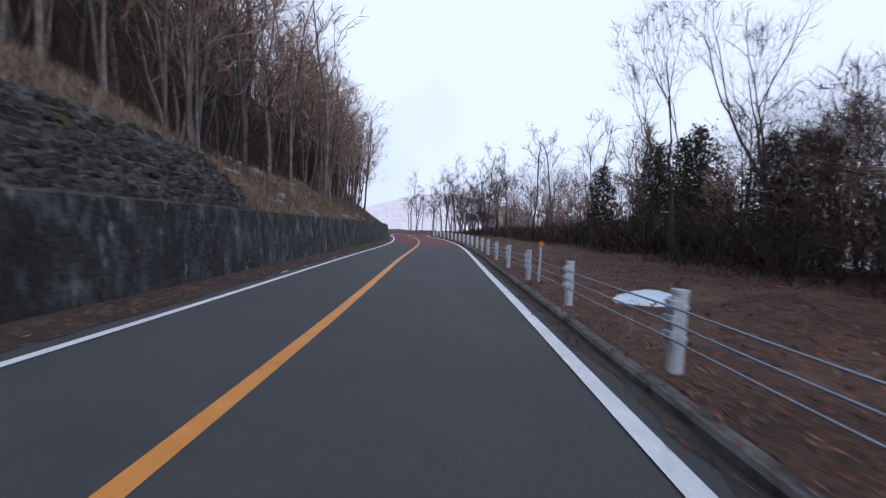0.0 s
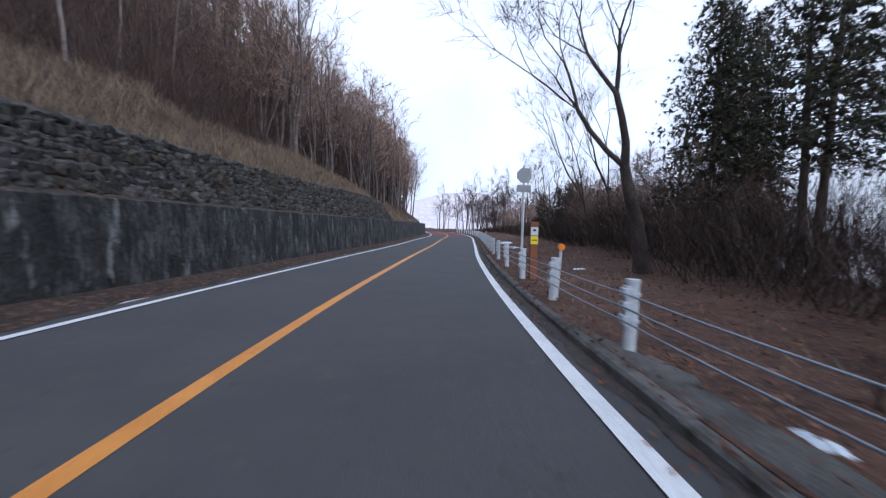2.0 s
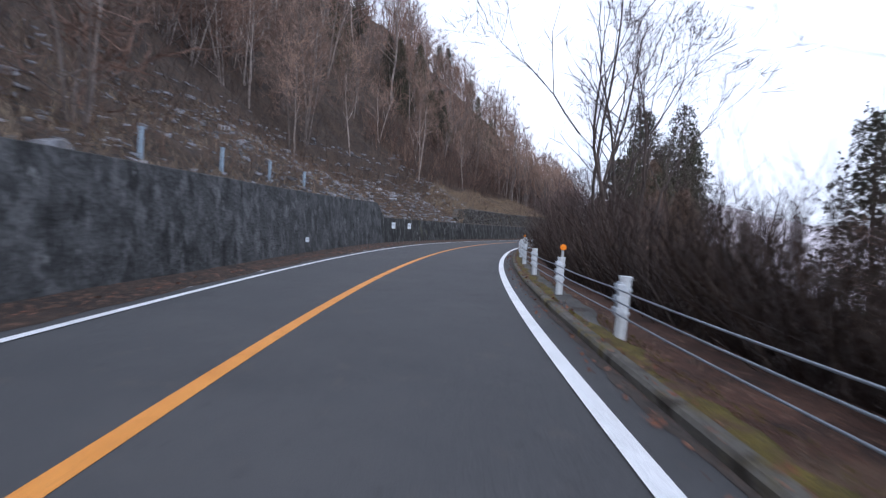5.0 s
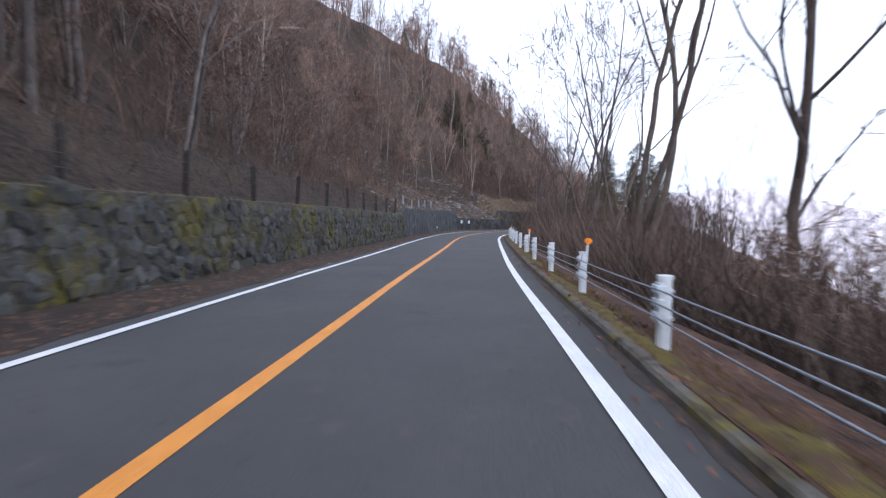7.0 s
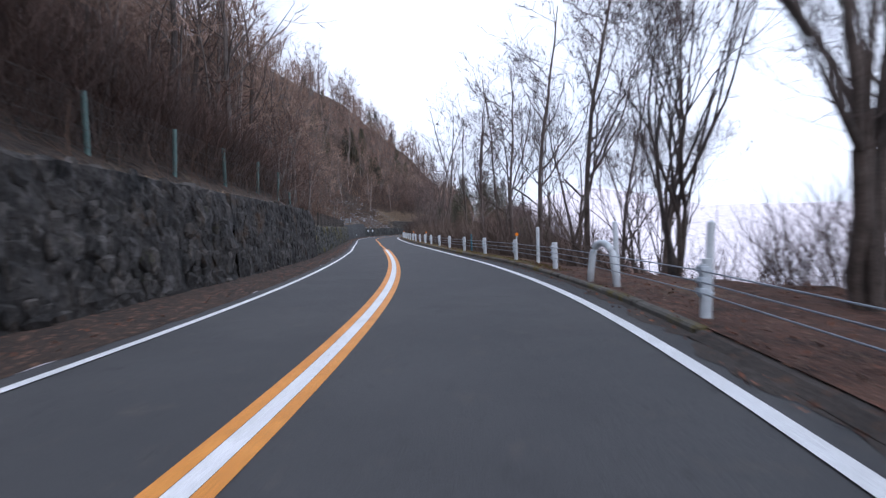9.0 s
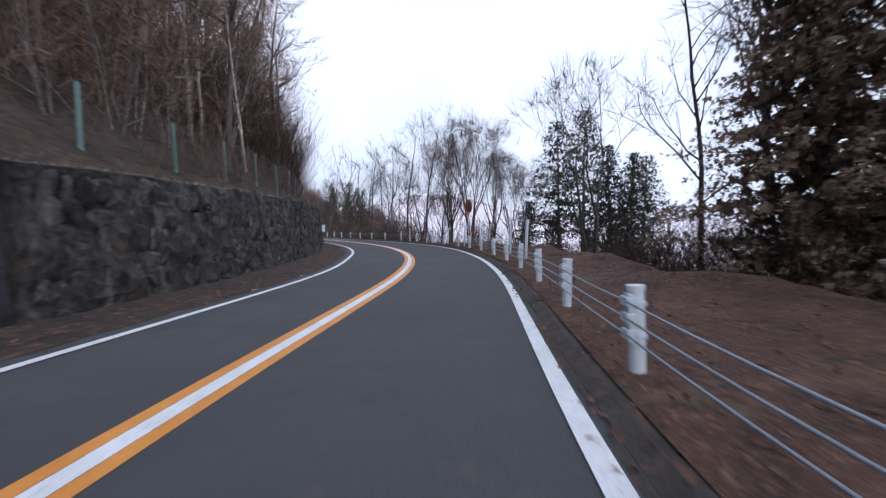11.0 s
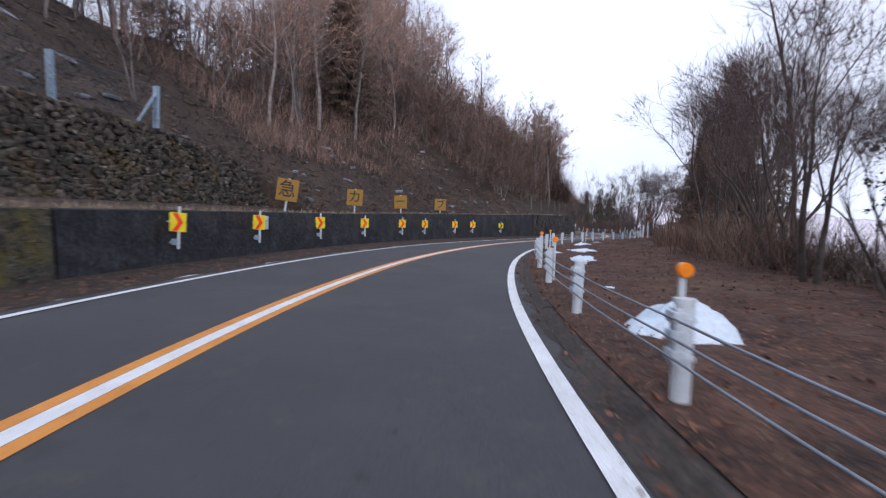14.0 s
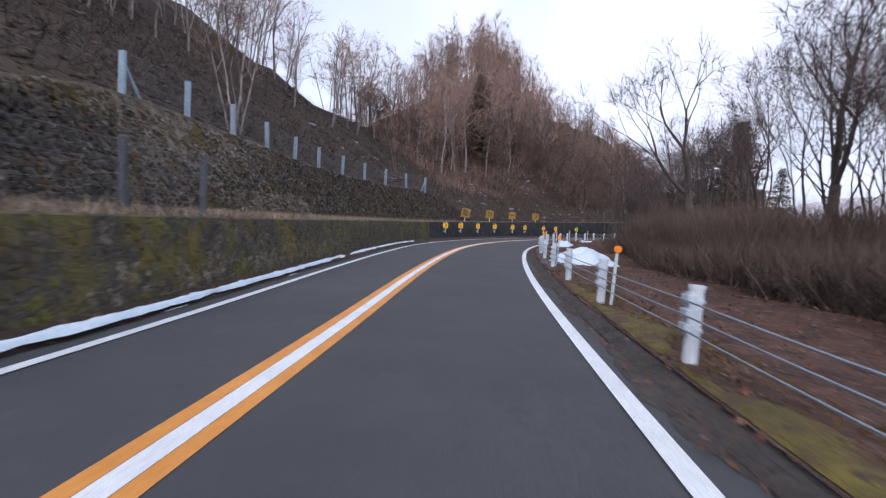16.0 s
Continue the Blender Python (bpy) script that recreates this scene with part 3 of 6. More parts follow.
def land():
    squeeze = table(GROUND_T, (-9, 0.4), (-5, 0.6), (-3, 1), (18, 1))
    off, _ = hill_start(GROUND_T)
    hill = tagged(new("hillside", strip("hillside", GROUND_T, [(wall_off(GROUND_T) - 0.36, wall_top(GROUND_T) - 0.45), (off + 0.12, wall_top(GROUND_T) - 0.25)] + [(off - d * squeeze, hill_z(GROUND_T, d * squeeze)) for d in HILL_D], M_HILL)),
                  "steep brown winter hillside of leaf litter and soil", "hillside", kind="structure")
    r = rail_off(GROUND_T)
    tagged(new("valley_bank", strip("valley_bank", GROUND_T, [(r + d, bank_z(GROUND_T, d)) for d in BANK_D], M_SOIL)),
           "brown leaf-covered bank falling to the valley", "bank", kind="structure")
    # the ledge behind each lower wall
    for a, b, name in ((-9, 5.0, "ledge_1"), (5.0, 10.6, "ledge_2"), (10.6, 18, "ledge_3")):
        t = steps(a, b, 1.0)
        k = tier(t)
        tagged(new(name, strip(name, t, [(wall_off(t) - 0.38 + 0 * t, wall_top(t) - 0.05), (wall_off(t) - 0.6, wall_top(t) + 0.02),
                                         (wall_off(t) - 0.65 - k * (tier_back(t) - 0.2), wall_top(t) + 0.02 + 0.22 * k)], M_VERGE)),
               "narrow earth ledge on top of the wall", "ledge", kind="structure")
    # the wide country below, rising to far mountains; its pale colour carries the haze
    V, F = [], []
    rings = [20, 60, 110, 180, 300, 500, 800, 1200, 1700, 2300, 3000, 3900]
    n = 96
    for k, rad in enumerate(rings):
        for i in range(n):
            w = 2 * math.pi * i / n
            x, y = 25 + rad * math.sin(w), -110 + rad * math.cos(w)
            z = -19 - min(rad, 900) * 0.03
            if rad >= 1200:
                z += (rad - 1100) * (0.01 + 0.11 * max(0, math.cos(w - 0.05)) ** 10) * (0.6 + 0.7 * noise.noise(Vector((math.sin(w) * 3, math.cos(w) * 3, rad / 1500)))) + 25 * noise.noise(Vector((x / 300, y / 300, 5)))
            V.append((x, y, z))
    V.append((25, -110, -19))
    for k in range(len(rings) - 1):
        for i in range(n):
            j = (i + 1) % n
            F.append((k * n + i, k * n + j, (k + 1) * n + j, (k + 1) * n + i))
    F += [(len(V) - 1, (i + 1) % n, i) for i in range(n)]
    tagged(new("ground", mesh("ground", V, F, M_HAZE_FARLAND, True)), "valley floor and far mountains with haze put into their pale colour", "ground", kind="structure")
    return hill


hillside = land()

# ---- road ----
ROAD_T = steps(-9, 18, 1.0)


def road_surface():
    r, l = lane_r(ROAD_T), lane_l(ROAD_T)
    w = wall_off(ROAD_T)
    tagged(new("road", strip("road", ROAD_T, [(-l - 0.42, -0.012), (-l * 0.5, 0.0), (0, 0.0), (r * 0.5, 0), (rail_off(ROAD_T) - 0.34, -0.012)], M_ASPHALT)),
           "worn dark grey asphalt mountain road", "road", kind="structure")
    # leaf-strewn verge below the walls, with an uneven edge
    t = steps(-9, 18, 0.35)
    l, w = lane_l(t), wall_off(t)
    edge = np.array([0.16 * noise.noise(Vector((k * 0.31, 2, 0))) + 0.07 * noise.noise(Vector((k * 1.3, 5, 0))) for k in range(len(t))])
    tagged(new("verge", strip("verge", t, [(-l - 0.36 + edge, -0.006), (-l - 0.5 + edge, 0.025), ((w - l) * 0.5 - 0.1, 0.06), (w + 0.12, 0.13), (w - 0.3, 0.16)], M_VERGE)),
           "dirt and leaf-strewn verge at the foot of the walls", "verge", kind="structure")


def line(name, t0, t1, off, width, mat, label):
    t = steps(t0, t1, 0.8)
    o = off(t)
    return tagged(new(name, strip(name, t, [(o - width / 2, 0.005), (o + width / 2, 0.005)], mat, False)), label, "road marking", kind="structure")


road_surface()
line("edge_line_valley", -9, 18, lambda t: lane_r(t), 0.17, M_WHITE_LINE, "white edge line on the valley side")
line("edge_line_hill", -9, 18, lambda t: -lane_l(t), 0.14, M_WHITE_LINE, "white edge line on the hill side")
line("centre_line", -9, 6.93, lambda t: 0 * t, 0.17, M_ORANGE_LINE, "single orange centre line")
line("centre_line_white", 6.93, 18, lambda t: 0 * t, 0.16, M_WHITE_LINE, "white middle stripe of the centre line")
line("centre_line_orange_1", 6.93, 18, lambda t: 0 * t - 0.15, 0.13, M_ORANGE_LINE, "orange stripe of the centre line")
line("centre_line_orange_2", 6.93, 18, lambda t: 0 * t + 0.15, 0.13, M_ORANGE_LINE, "orange stripe of the centre line")
red_t = steps(-9, -2.6, 1.5)
tagged(new("red_surfacing", strip("red_surfacing", red_t, [(-lane_l(red_t) + 0.2, 0.003), (0 * red_t - 0.2, 0.003)], M_RED, False)), "red anti-skid surfacing on the lane", "road surface", kind="structure")
tagged(new("red_surfacing_2", strip("red_surfacing_2", red_t, [(0 * red_t + 0.2, 0.003), (lane_r(red_t) - 0.2, 0.003)], M_RED, False)), "red anti-skid surfacing on the lane", "road surface", kind="structure")


# ---- kerb in two-metre stones ----
def kerb():
    base = tagged(new("kerb"), "low weathered concrete kerb along the valley side, mossy in places", "kerb", kind="structure")
    st = steps(-6, 17.5, 2.0)
    for a, b in zip(st[:-1], st[1:]):
        t = np.linspace(a, b, 3)
        gap = (b - a) * 0.004
        t[0], t[-1] = a + gap, b - gap
        r = rail_off(t) - 0.38
        buried = a > 8.6
        h = (0.075 if buried else 0.11) + 0.008 * random.uniform(-1, 1)
        prof = [(-0.12 if buried else 0.0, -0.1), (-0.1 if buried else 0.0, 0.012 if buried else h - 0.03), (0.03, h), (0.15, h), (0.17, h - 0.02), (0.17, -0.1)]
        rows = np.stack([spot(t, r + o, z) for o, z in prof], 1)
        m = len(prof)
        F = [(i * m + j, i * m + j + 1, (i + 1) * m + j + 1, (i + 1) * m + j) for i in range(2) for j in range(m - 1)]
        F += [tuple(range(m - 1, -1, -1)), tuple(2 * m + j for j in range(m))]
        moss = 2.9 < a < 9 or a > 15.3
        part("kerb_stone", mesh("kerb_stone", rows.reshape(-1, 3), F, M_SHOULDER if buried else M_MOSS_KERB if moss else M_KERB), base)


kerb()


def kerb_apron(name, t0, t1, wide):
    """The dirty concrete footing behind the kerb, in which the posts stand; its far edge is broken."""
    t = steps(t0, t1, 0.3)
    n = np.arange(len(t))
    e = np.array([noise.noise(Vector((k * 0.23, 8, t0))) + 0.6 * noise.noise(Vector((k * 0.9, 3, t0))) for k in n])
    fade = np.clip(np.minimum(n, len(t) - 1 - n) / 8.0, 0.15, 1)
    o = rail_off(t) - 0.205
    w = (wide + 0.14 * e) * fade
    tagged(new(name, strip(name, t, [(o - 0.01, 0.1 + 0 * t), (o + 0.03, 0.118 + 0 * t), (o + w * 0.6, 0.125 + 0.012 * e), (o + w * 0.95, 0.115 + 0.02 * e), (o + w, 0 * t - 0.15)], M_APRON)),
           "dirty grey concrete footing behind the kerb", "kerb footing", kind="structure")


def gutter_dirt(name, t0, t1, reach):
    """A thin drift of dirt and leaf bits on the asphalt before the kerb, with a ragged edge."""
    t = steps(t0, t1, 0.22)
    e = np.array([noise.noise(Vector((k * 0.11, 1, t0))) + 0.7 * noise.noise(Vector((k * 0.43, 6, t0))) + 0.4 * noise.noise(Vector((k * 1.7, 9, t0))) for k in range(len(t))])
    o = rail_off(t) - 0.4
    w = np.minimum(np.clip(reach * (0.6 + 0.75 * e), 0.03, None), np.maximum(o - lane_r(t) - 0.12, 0.02))
    tagged(new(name, strip(name, t, [(o - w, 0 * t - 0.006), (o - w * 0.7, 0.004 + 0.003 * e), (o - w * 0.25, 0.012 + 0.006 * e), (o + 0.1, 0.02 + 0 * t)], M_SHOULDER)),
           "dirt drifted along the foot of the kerb", "dirt", kind="structure")


gutter_dirt("gutter_dirt_1", -4, 2.2, 0.22)
gutter_dirt("gutter_dirt_2", 2.2, 8.4, 0.12)
gutter_dirt("gutter_dirt_3", 8.4, 17.4, 0.34)
kerb_apron("kerb_footing_1", 1.55, 4.7, 0.42)
kerb_apron("kerb_footing_2", 13.9, 14.95, 0.4)


# ---- retaining walls ----
def wall(name, t0, t1, mat, label, rough_depth=0.03, step=0.7, grid_z=6, foot=None, head=None, back=0.12, cap=True):
    """A battered wall with an uneven face, a head and a back. foot and head give its offset and heights."""
    t = steps(t0, t1, step)
    foot = foot or (lambda s: (wall_off(s), 0 * s - 0.1))
    head = head or wall_top
    o0, z0 = foot(t)
    z1 = head(t)
    lanes = []
    for k in range(grid_z + 1):
        f = k / grid_z
        z = z0 + (z1 - z0) * f
        p = spot(t, o0)
        dz = np.array([noise.noise(Vector((x / 0.9, y / 0.9, zz / 0.7))) + 0.6 * noise.noise(Vector((x / 0.3, y / 0.3, zz / 0.3))) for (x, y, _), zz in zip(p, z)])
        lanes.append((o0 - (back(t) if callable(back) else back) * f * (z1 - z0) / 1.8 + rough_depth * dz, z))
    if cap:
        lanes.append((lanes[-1][0] - 0.04, z1 + 0.02))
        lanes.append((lanes[-1][0] - 0.34, z1 + 0.02))
        lanes.append((lanes[-1][0], z0))
    else:
        lanes.append((lanes[-1][0] - 0.5, z1 + 0.03))
        lanes.append((lanes[-1][0], z0))
    ob = tagged(new(name, strip(name, t, lanes, mat, False)), label, "retaining wall", kind="structure")
    # close the ends
    me = ob.data
    bm = bmesh.new()
    bm.from_mesh(me)
    bmesh.ops.holes_fill(bm, edges=[e for e in bm.edges if e.is_boundary], sides=0)
    bmesh.ops.recalc_face_normals(bm, faces=bm.faces)
    bm.to_mesh(me)
    bm.free()
    return ob


wall_1 = wall("wall_1", -9, 3.15, M_WALL, "long low dark concrete retaining wall with pale lime streaks", 0.03)
wall_2 = wall("wall_2", 3.152, 4.96, M_WALL_2, "taller dark concrete retaining wall with white stains", 0.035)
wall_3 = wall("wall_3", 4.963, 7.38, M_MORTAR, "mossy rubble stone retaining wall", 0.02)
wall_4 = wall("wall_4", 7.383, 8.12, M_DARKROCK, "tall grey rubble stone retaining wall", 0.02)
wall_5 = wall("wall_5", 8.123, 10.6, M_DARKROCK, "dark rough rock-faced retaining wall", 0.16, 0.35, 12)
wall_6 = wall("wall_6", 10.603, 13.4, M_WALL_3, "dark concrete retaining wall behind the curve signs", 0.05, 0.6, 6)
wall_7 = wall("wall_7", 13.403, 18, M_MORTAR, "low moss-covered stone retaining wall", 0.02)
tier_foot = lambda s: (wall_off(s) - tier_back(s), wall_top(s) - 0.15)
gabion_1 = wall("gabion_wall_1", -1.1, 1.9, M_GABION, "dark stacked-stone upper wall on the ledge", 0.05, 0.5, 5, tier_foot,
                lambda s: wall_top(s) + 0.05 + table(s, (-1.1, 0.35), (-1.0, 0.85), (-0.8, 1), (1.5, 1), (1.75, 0.9), (1.9, 0.3)) * (tier_top(s) - wall_top(s)), lambda s: tier_lean(s) * 1.8 / (tier_top(s) - wall_top(s)), False)
gabion_2 = wall("gabion_wall_2", 12.65, 15.9, M_MOSS_GABION, "dark stacked-stone upper wall below a blue-post fence", 0.05, 0.5, 6, tier_foot,
                lambda s: wall_top(s) + 0.05 + table(s, (12.65, 0.6), (12.8, 0.85), (13.1, 1), (15.9, 1)) * (tier_top(s) - wall_top(s)), lambda s: tier_lean(s) * 1.8 / (tier_top(s) - wall_top(s)), False)

# ---- guard cables on the valley side ----
def guard_cables():
    base = tagged(new("cable_guardrail"), "white steel posts with three galvanised guard cables along the kerb", "guardrail")
    bm = bmesh.new()
    rod(bm, 0.07, 0.80, (0, 0, -0.06), 20)
    post_me = bm_mesh("guardrail_post", bm, M_STEEL, False)
    bm = bmesh.new()
    rod(bm, 0.078, 0.035, (0, 0, 0.715), 20)
    cap_me = bm_mesh("post_cap", bm, M_STEEL, False)
    bm = bmesh.new()
    box(bm, (0.1, 0.15, 0.085), (-0.06, 0, 0), bevel=0.014)
    clamp_me = bm_mesh("cable_clamp", bm, M_BRACKET)
    bm = bmesh.new()
    box(bm, (0.045, 0.12, 0.42), (-0.06, 0, 0.47), bevel=0.01)
    bracket_me = bm_mesh("bracket", bm, M_BRACKET)
    bm = bmesh.new()
    rod(bm, 0.086, 0.03, (0, 0, 0), 16)
    band_me = bm_mesh("band", bm, M_BRACKET)
    st = POSTS
    for t in st:
        m = stand(t, float(rail_off(t)), 0.1, random.uniform(-4, 4))
        m = m @ pose(0, 0, 0, random.uniform(-1.5, 1.5), random.uniform(-2.5, 2.5), 0)
        p = part("guardrail_post", post_me, base, m)
        part("post_cap", cap_me, p)
        part("bracket", bracket_me, p, None, "galvanised cable bracket")
        for z in (0.335, 0.475, 0.615):
            part("cable_clamp", clamp_me, p, pose(0, 0, z), "galvanised cable clamp")
        for z in (0.3, 0.58):
            part("band", band_me, p, pose(0, 0, z))
    for z in (0.435, 0.575, 0.715):
        t = []
        for a, b in zip(st[:-1], st[1:]):
            t += list(np.linspace(a, b, 6)[:-1])
        t = np.array(t + [st[-1]])
        k = np.arange(len(t)) % 5
        sag = -0.012 * np.sin(k / 5 * math.pi)
        V, F = [], []
        tube(V, F, spot(t, rail_off(t) - 0.118, z + sag), [0.0105] * len(t), 6)
        part("cable", mesh("cable", V, F, M_CABLE, True), base, None, "galvanised wire rope")


POSTS = [-5.2 + 0.271 * k for k in range(17)] + [-0.58, -0.31, -0.07, 0.17, 0.4, 0.64, 0.89, 1.15, 1.4, 1.65, 1.9, 2.16, 2.41, 2.66, 2.93, 3.19, 3.44, 3.69, 3.95, 4.2, 4.44, 4.66, 4.89, 5.11,
                                                  5.34, 5.56, 5.78, 6.0, 6.24, 6.47, 6.7, 6.95, 7.19, 7.43, 7.67, 7.92, 8.16, 8.6, 8.86, 9.09, 9.32, 9.57, 9.8, 10.02, 10.26, 10.49, 10.72,
                                                  10.94, 11.16, 11.39, 11.64, 11.89, 12.12, 12.38, 12.65, 12.91, 13.18, 13.46, 13.73, 14.01, 14.28, 14.56, 14.84, 15.1, 15.36, 15.63, 15.9, 16.2, 16.5, 16.8]
guard_cables()


# ---- delineators: thin white poles with an amber reflector ----
def delineator():
    bm = bmesh.new()
    rod(bm, 0.026, 1.0, (0, 0, -0.1), 12)
    base = tagged(new("delineator", bm_mesh("delineator", bm, M_STEEL)), "slim white pole with a round amber reflector beside the guard cables", "delineator", "delineators along the road")
    bm = bmesh.new()
    rod(bm, 0.062, 0.05, (0, -0.025, 0), 20, Matrix.Translation((0, 0, 0.95)) @ pose(0, 0, 0, 90, 0, 0))
    rod(bm, 0.05, 0.062, (0, -0.031, 0), 20, Matrix.Translation((0, 0, 0.95)) @ pose(0, 0, 0, 90, 0, 0))
    part("reflector", bm_mesh("reflector", bm, M_AMBER), base, None, "amber reflector disc")
    bm = bmesh.new()
    rod(bm, 0.068, 0.12, (0, 0, 0.9), 16)
    return base


deli = delineator()
DELI = (-0.82, 1.38, 3.42, 4.41, 5.75, 6.44, 7.89, 9.06, 11.13, 12.09, 12.63, 13.15, 13.7, 14.25, 14.81, 15.37)
for k, t in enumerate(DELI):
    m = stand(t, float(rail_off(t)) + 0.14, 0.1, random.uniform(-8, 8)) @ pose(0, 0, 0, 0, random.uniform(-3, 4), 0)
    if k:
        copy_thing(deli, m)
    else:
        deli.matrix_basis = m


# ---- curve signs ----
def chevron(red=True):
    """A small square board on a short pole that two arms hold to the wall."""
    bm = bmesh.new()
    rod(bm, 0.03, 0.98, (0, 0, 0.48), 12)
    base = tagged(new("chevron_sign", bm_mesh("chevron_sign", bm, M_STEEL)),
                  "small yellow chevron board with a red arrow on the wall" if red else "small yellow chevron board with a black arrow", "chevron sign", "chevron signs along the wall")
    bm = bmesh.new()
    box(bm, (0.41, 0.02, 0.44), (0, -0.045, 1.1), bevel=0.008)
    part("board", bm_mesh("board", bm, M_LIME), base, None, "bright yellow board")
    V = [(-0.13, -0.058, 1.305), (0.0, -0.058, 1.305), (0.14, -0.058, 1.1), (0.0, -0.058, 0.895), (-0.13, -0.058, 0.895), (0.01, -0.058, 1.1)]
    V += [(x, -0.054, z) for x, y, z in V]
    F = [(0, 5, 2, 1), (5, 4, 3, 2)] + [(i, (i + 1) % 6, 6 + (i + 1) % 6, 6 + i) for i in range(6)]
    part("arrow", mesh("arrow", V, F, M_RED_ARROW if red else M_BLACK), base, None, "red arrow pointing round the bend" if red else "black arrow")
    for z in (1.24, 0.96):
        bm = bmesh.new()
        box(bm, (0.09, 0.08, 0.05), (0, -0.012, z), bevel=0.006)
        part("clamp", bm_mesh("clamp", bm, M_BRACKET), base)
    for z in (0.62, 1.1):
        bm = bmesh.new()
        box(bm, (0.34, 0.03, 0.03), (-0.17, 0.0, z), bevel=0.004)
        part("wall_arm", bm_mesh("wall_arm", bm, M_BRACKET), base)
    bm = bmesh.new()
    box(bm, (0.16, 0.08, 0.14), (-0.07, -0.02, 0.64), bevel=0.012)
    part("bracket_box", bm_mesh("bracket_box", bm, M_BLUEPOST), base, None, "grey-blue bracket box")
    return base


def on_wall(t, gap=0.12):
    return float(wall_off(t)) + gap


CHEV = (11.08, 11.43, 11.62, 11.92, 12.12, 12.405, 12.67, 12.945, 13.19)
first = chevron()
for k, t in enumerate(CHEV[1:]):
    m = stand(t, on_wall(t, 0.16), 0.02, -4 + random.uniform(-4, 4)) @ pose(0, 0, 0, 0, random.uniform(-2, 2), 0)
    if k:
        copy_thing(first, m)
    else:
        first.matrix_basis = m
last = chevron(False)
last.matrix_basis = stand(CHEV[0], on_wall(CHEV[0], 0.16), 0.0, 6)


def letter_sign(text, t, off, z, turn=0.0, lean=0.0):
    bm = bmesh.new()
    rod(bm, 0.038, 1.9, (0, 0, -0.8), 12)
    base = tagged(new("curve_warning_sign", bm_mesh("curve_warning_sign", bm, M_STEEL)),
                  "square weathered yellow board with one black Japanese character", "warning sign", "curve warning boards above the wall")
    bm = bmesh.new()
    box(bm, (0.82, 0.03, 0.82), (0, -0.055, 0.66), bevel=0.012)
    part("board", bm_mesh("board", bm, M_YELLOW), base, None, "weathered yellow board")
    cu = bpy.data.curves.new("letter", "FONT")
    cu.body, cu.size, cu.align_x, cu.align_y, cu.extrude, cu.offset = text, 0.66, "CENTER", "CENTER", 0.003, 0.005
    cu.materials.append(M_BLACK)
    part("letter", cu, base, pose(0, -0.076, 0.66, 90, 0, 0), "black character " + text)
    for z1 in (0.86, 0.42):
        bm = bmesh.new()
        box(bm, (0.7, 0.03, 0.05), (0, -0.025, z1))
        part("back_rail", bm_mesh("back_rail", bm, M_BRACKET), base)
    base.matrix_basis = stand(t, off, z, 10 + turn) @ pose(0, 0, 0, 0, lean, 0)
    return base


for text, t, off, turn, lean in (("急", 12.72, -5.15, 2, 7), ("カ", 12.31, -5.4, 2, 2), ("ー", 11.91, -5.75, 4, -2), ("ブ", 11.6, -5.2, 8, 1)):
    letter_sign(text, t, off, float(table(t, (11.6, 1.84), (12.8, 1.64))), turn, lean)


# ---- small plates on the walls ----
def plate(t, z, w=0.3, h=0.42):
    bm = bmesh.new()
    box(bm, (w, 0.012, h), bevel=0.004)
    base = tagged(new("wall_plate", bm_mesh("wall_plate", bm, M_STEEL)), "small white enamel plate fixed to the wall", "wall plate", "white plates on the walls")
    bm = bmesh.new()
    for k, z1 in ((0.7, 0.14), (0.5, -0.05)):
        bm = bmesh.new()
        box(bm, (w * k, 0.004, h * 0.07), (0, -0.009, z1 * h))
        part("lettering", bm_mesh("lettering", bm, M_GREY_METAL), base, None, "grey bar of lettering")
    base.matrix_basis = stand(t, on_wall(t, 0.07), z, 55)


for t, z in ((2.82, 1.27), (3.02, 1.28), (8.91, 1.36), (12.92, 1.11)):
    plate(t, z)
# a plate added where the wall has only a small white spot
plate(3.94, 0.64, 0.15, 0.18)


# ---- road sign seen from behind, marker posts, mirror ----
def rear_sign(t, off):
    bm = bmesh.new()
    rod(bm, 0.045, 3.5, (0, 0, -0.1), 14)
    base = tagged(new("road_sign", bm_mesh("road_sign", bm, M_STEEL)), "tall grey road sign post seen from behind on a concrete foot", "road sign")
    bm = bmesh.new()
    rod(bm, 0.27, 0.02, (0, 0, 0), 8, Matrix.Translation((0, -0.06, 3.05)) @ pose(0, 0, 0, 90, 22.5, 0))
    part("octagon_plate", bm_mesh("octagon_plate", bm, M_GREY_METAL), base, None, "bare metal back of an octagonal sign")
    bm = bmesh.new()
    for z in (2.95, 3.15):
        box(bm, (0.42, 0.03, 0.035), (0, -0.035, z))
    part("rails", bm_mesh("rails", bm, M_BRACKET), base)
    bm = bmesh.new()
    box(bm, (0.5, 0.02, 0.24), (0, -0.06, 2.6), bevel=0.006)
    part("lower_plate", bm_mesh("lower_plate", bm, M_GREY_METAL), base, None, "bare metal back of a small plate")
    bm = bmesh.new()
    box(bm, (0.34, 0.34, 0.12), (0, 0, 0.02), bevel=0.02)
    part("footing", bm_mesh("footing", bm, M_KERB), base, None, "concrete foot")
    base.matrix_basis = stand(t, off, 0.1)


rear_sign(0.81, 4.3)
rear_sign(-5.6, 5.0)


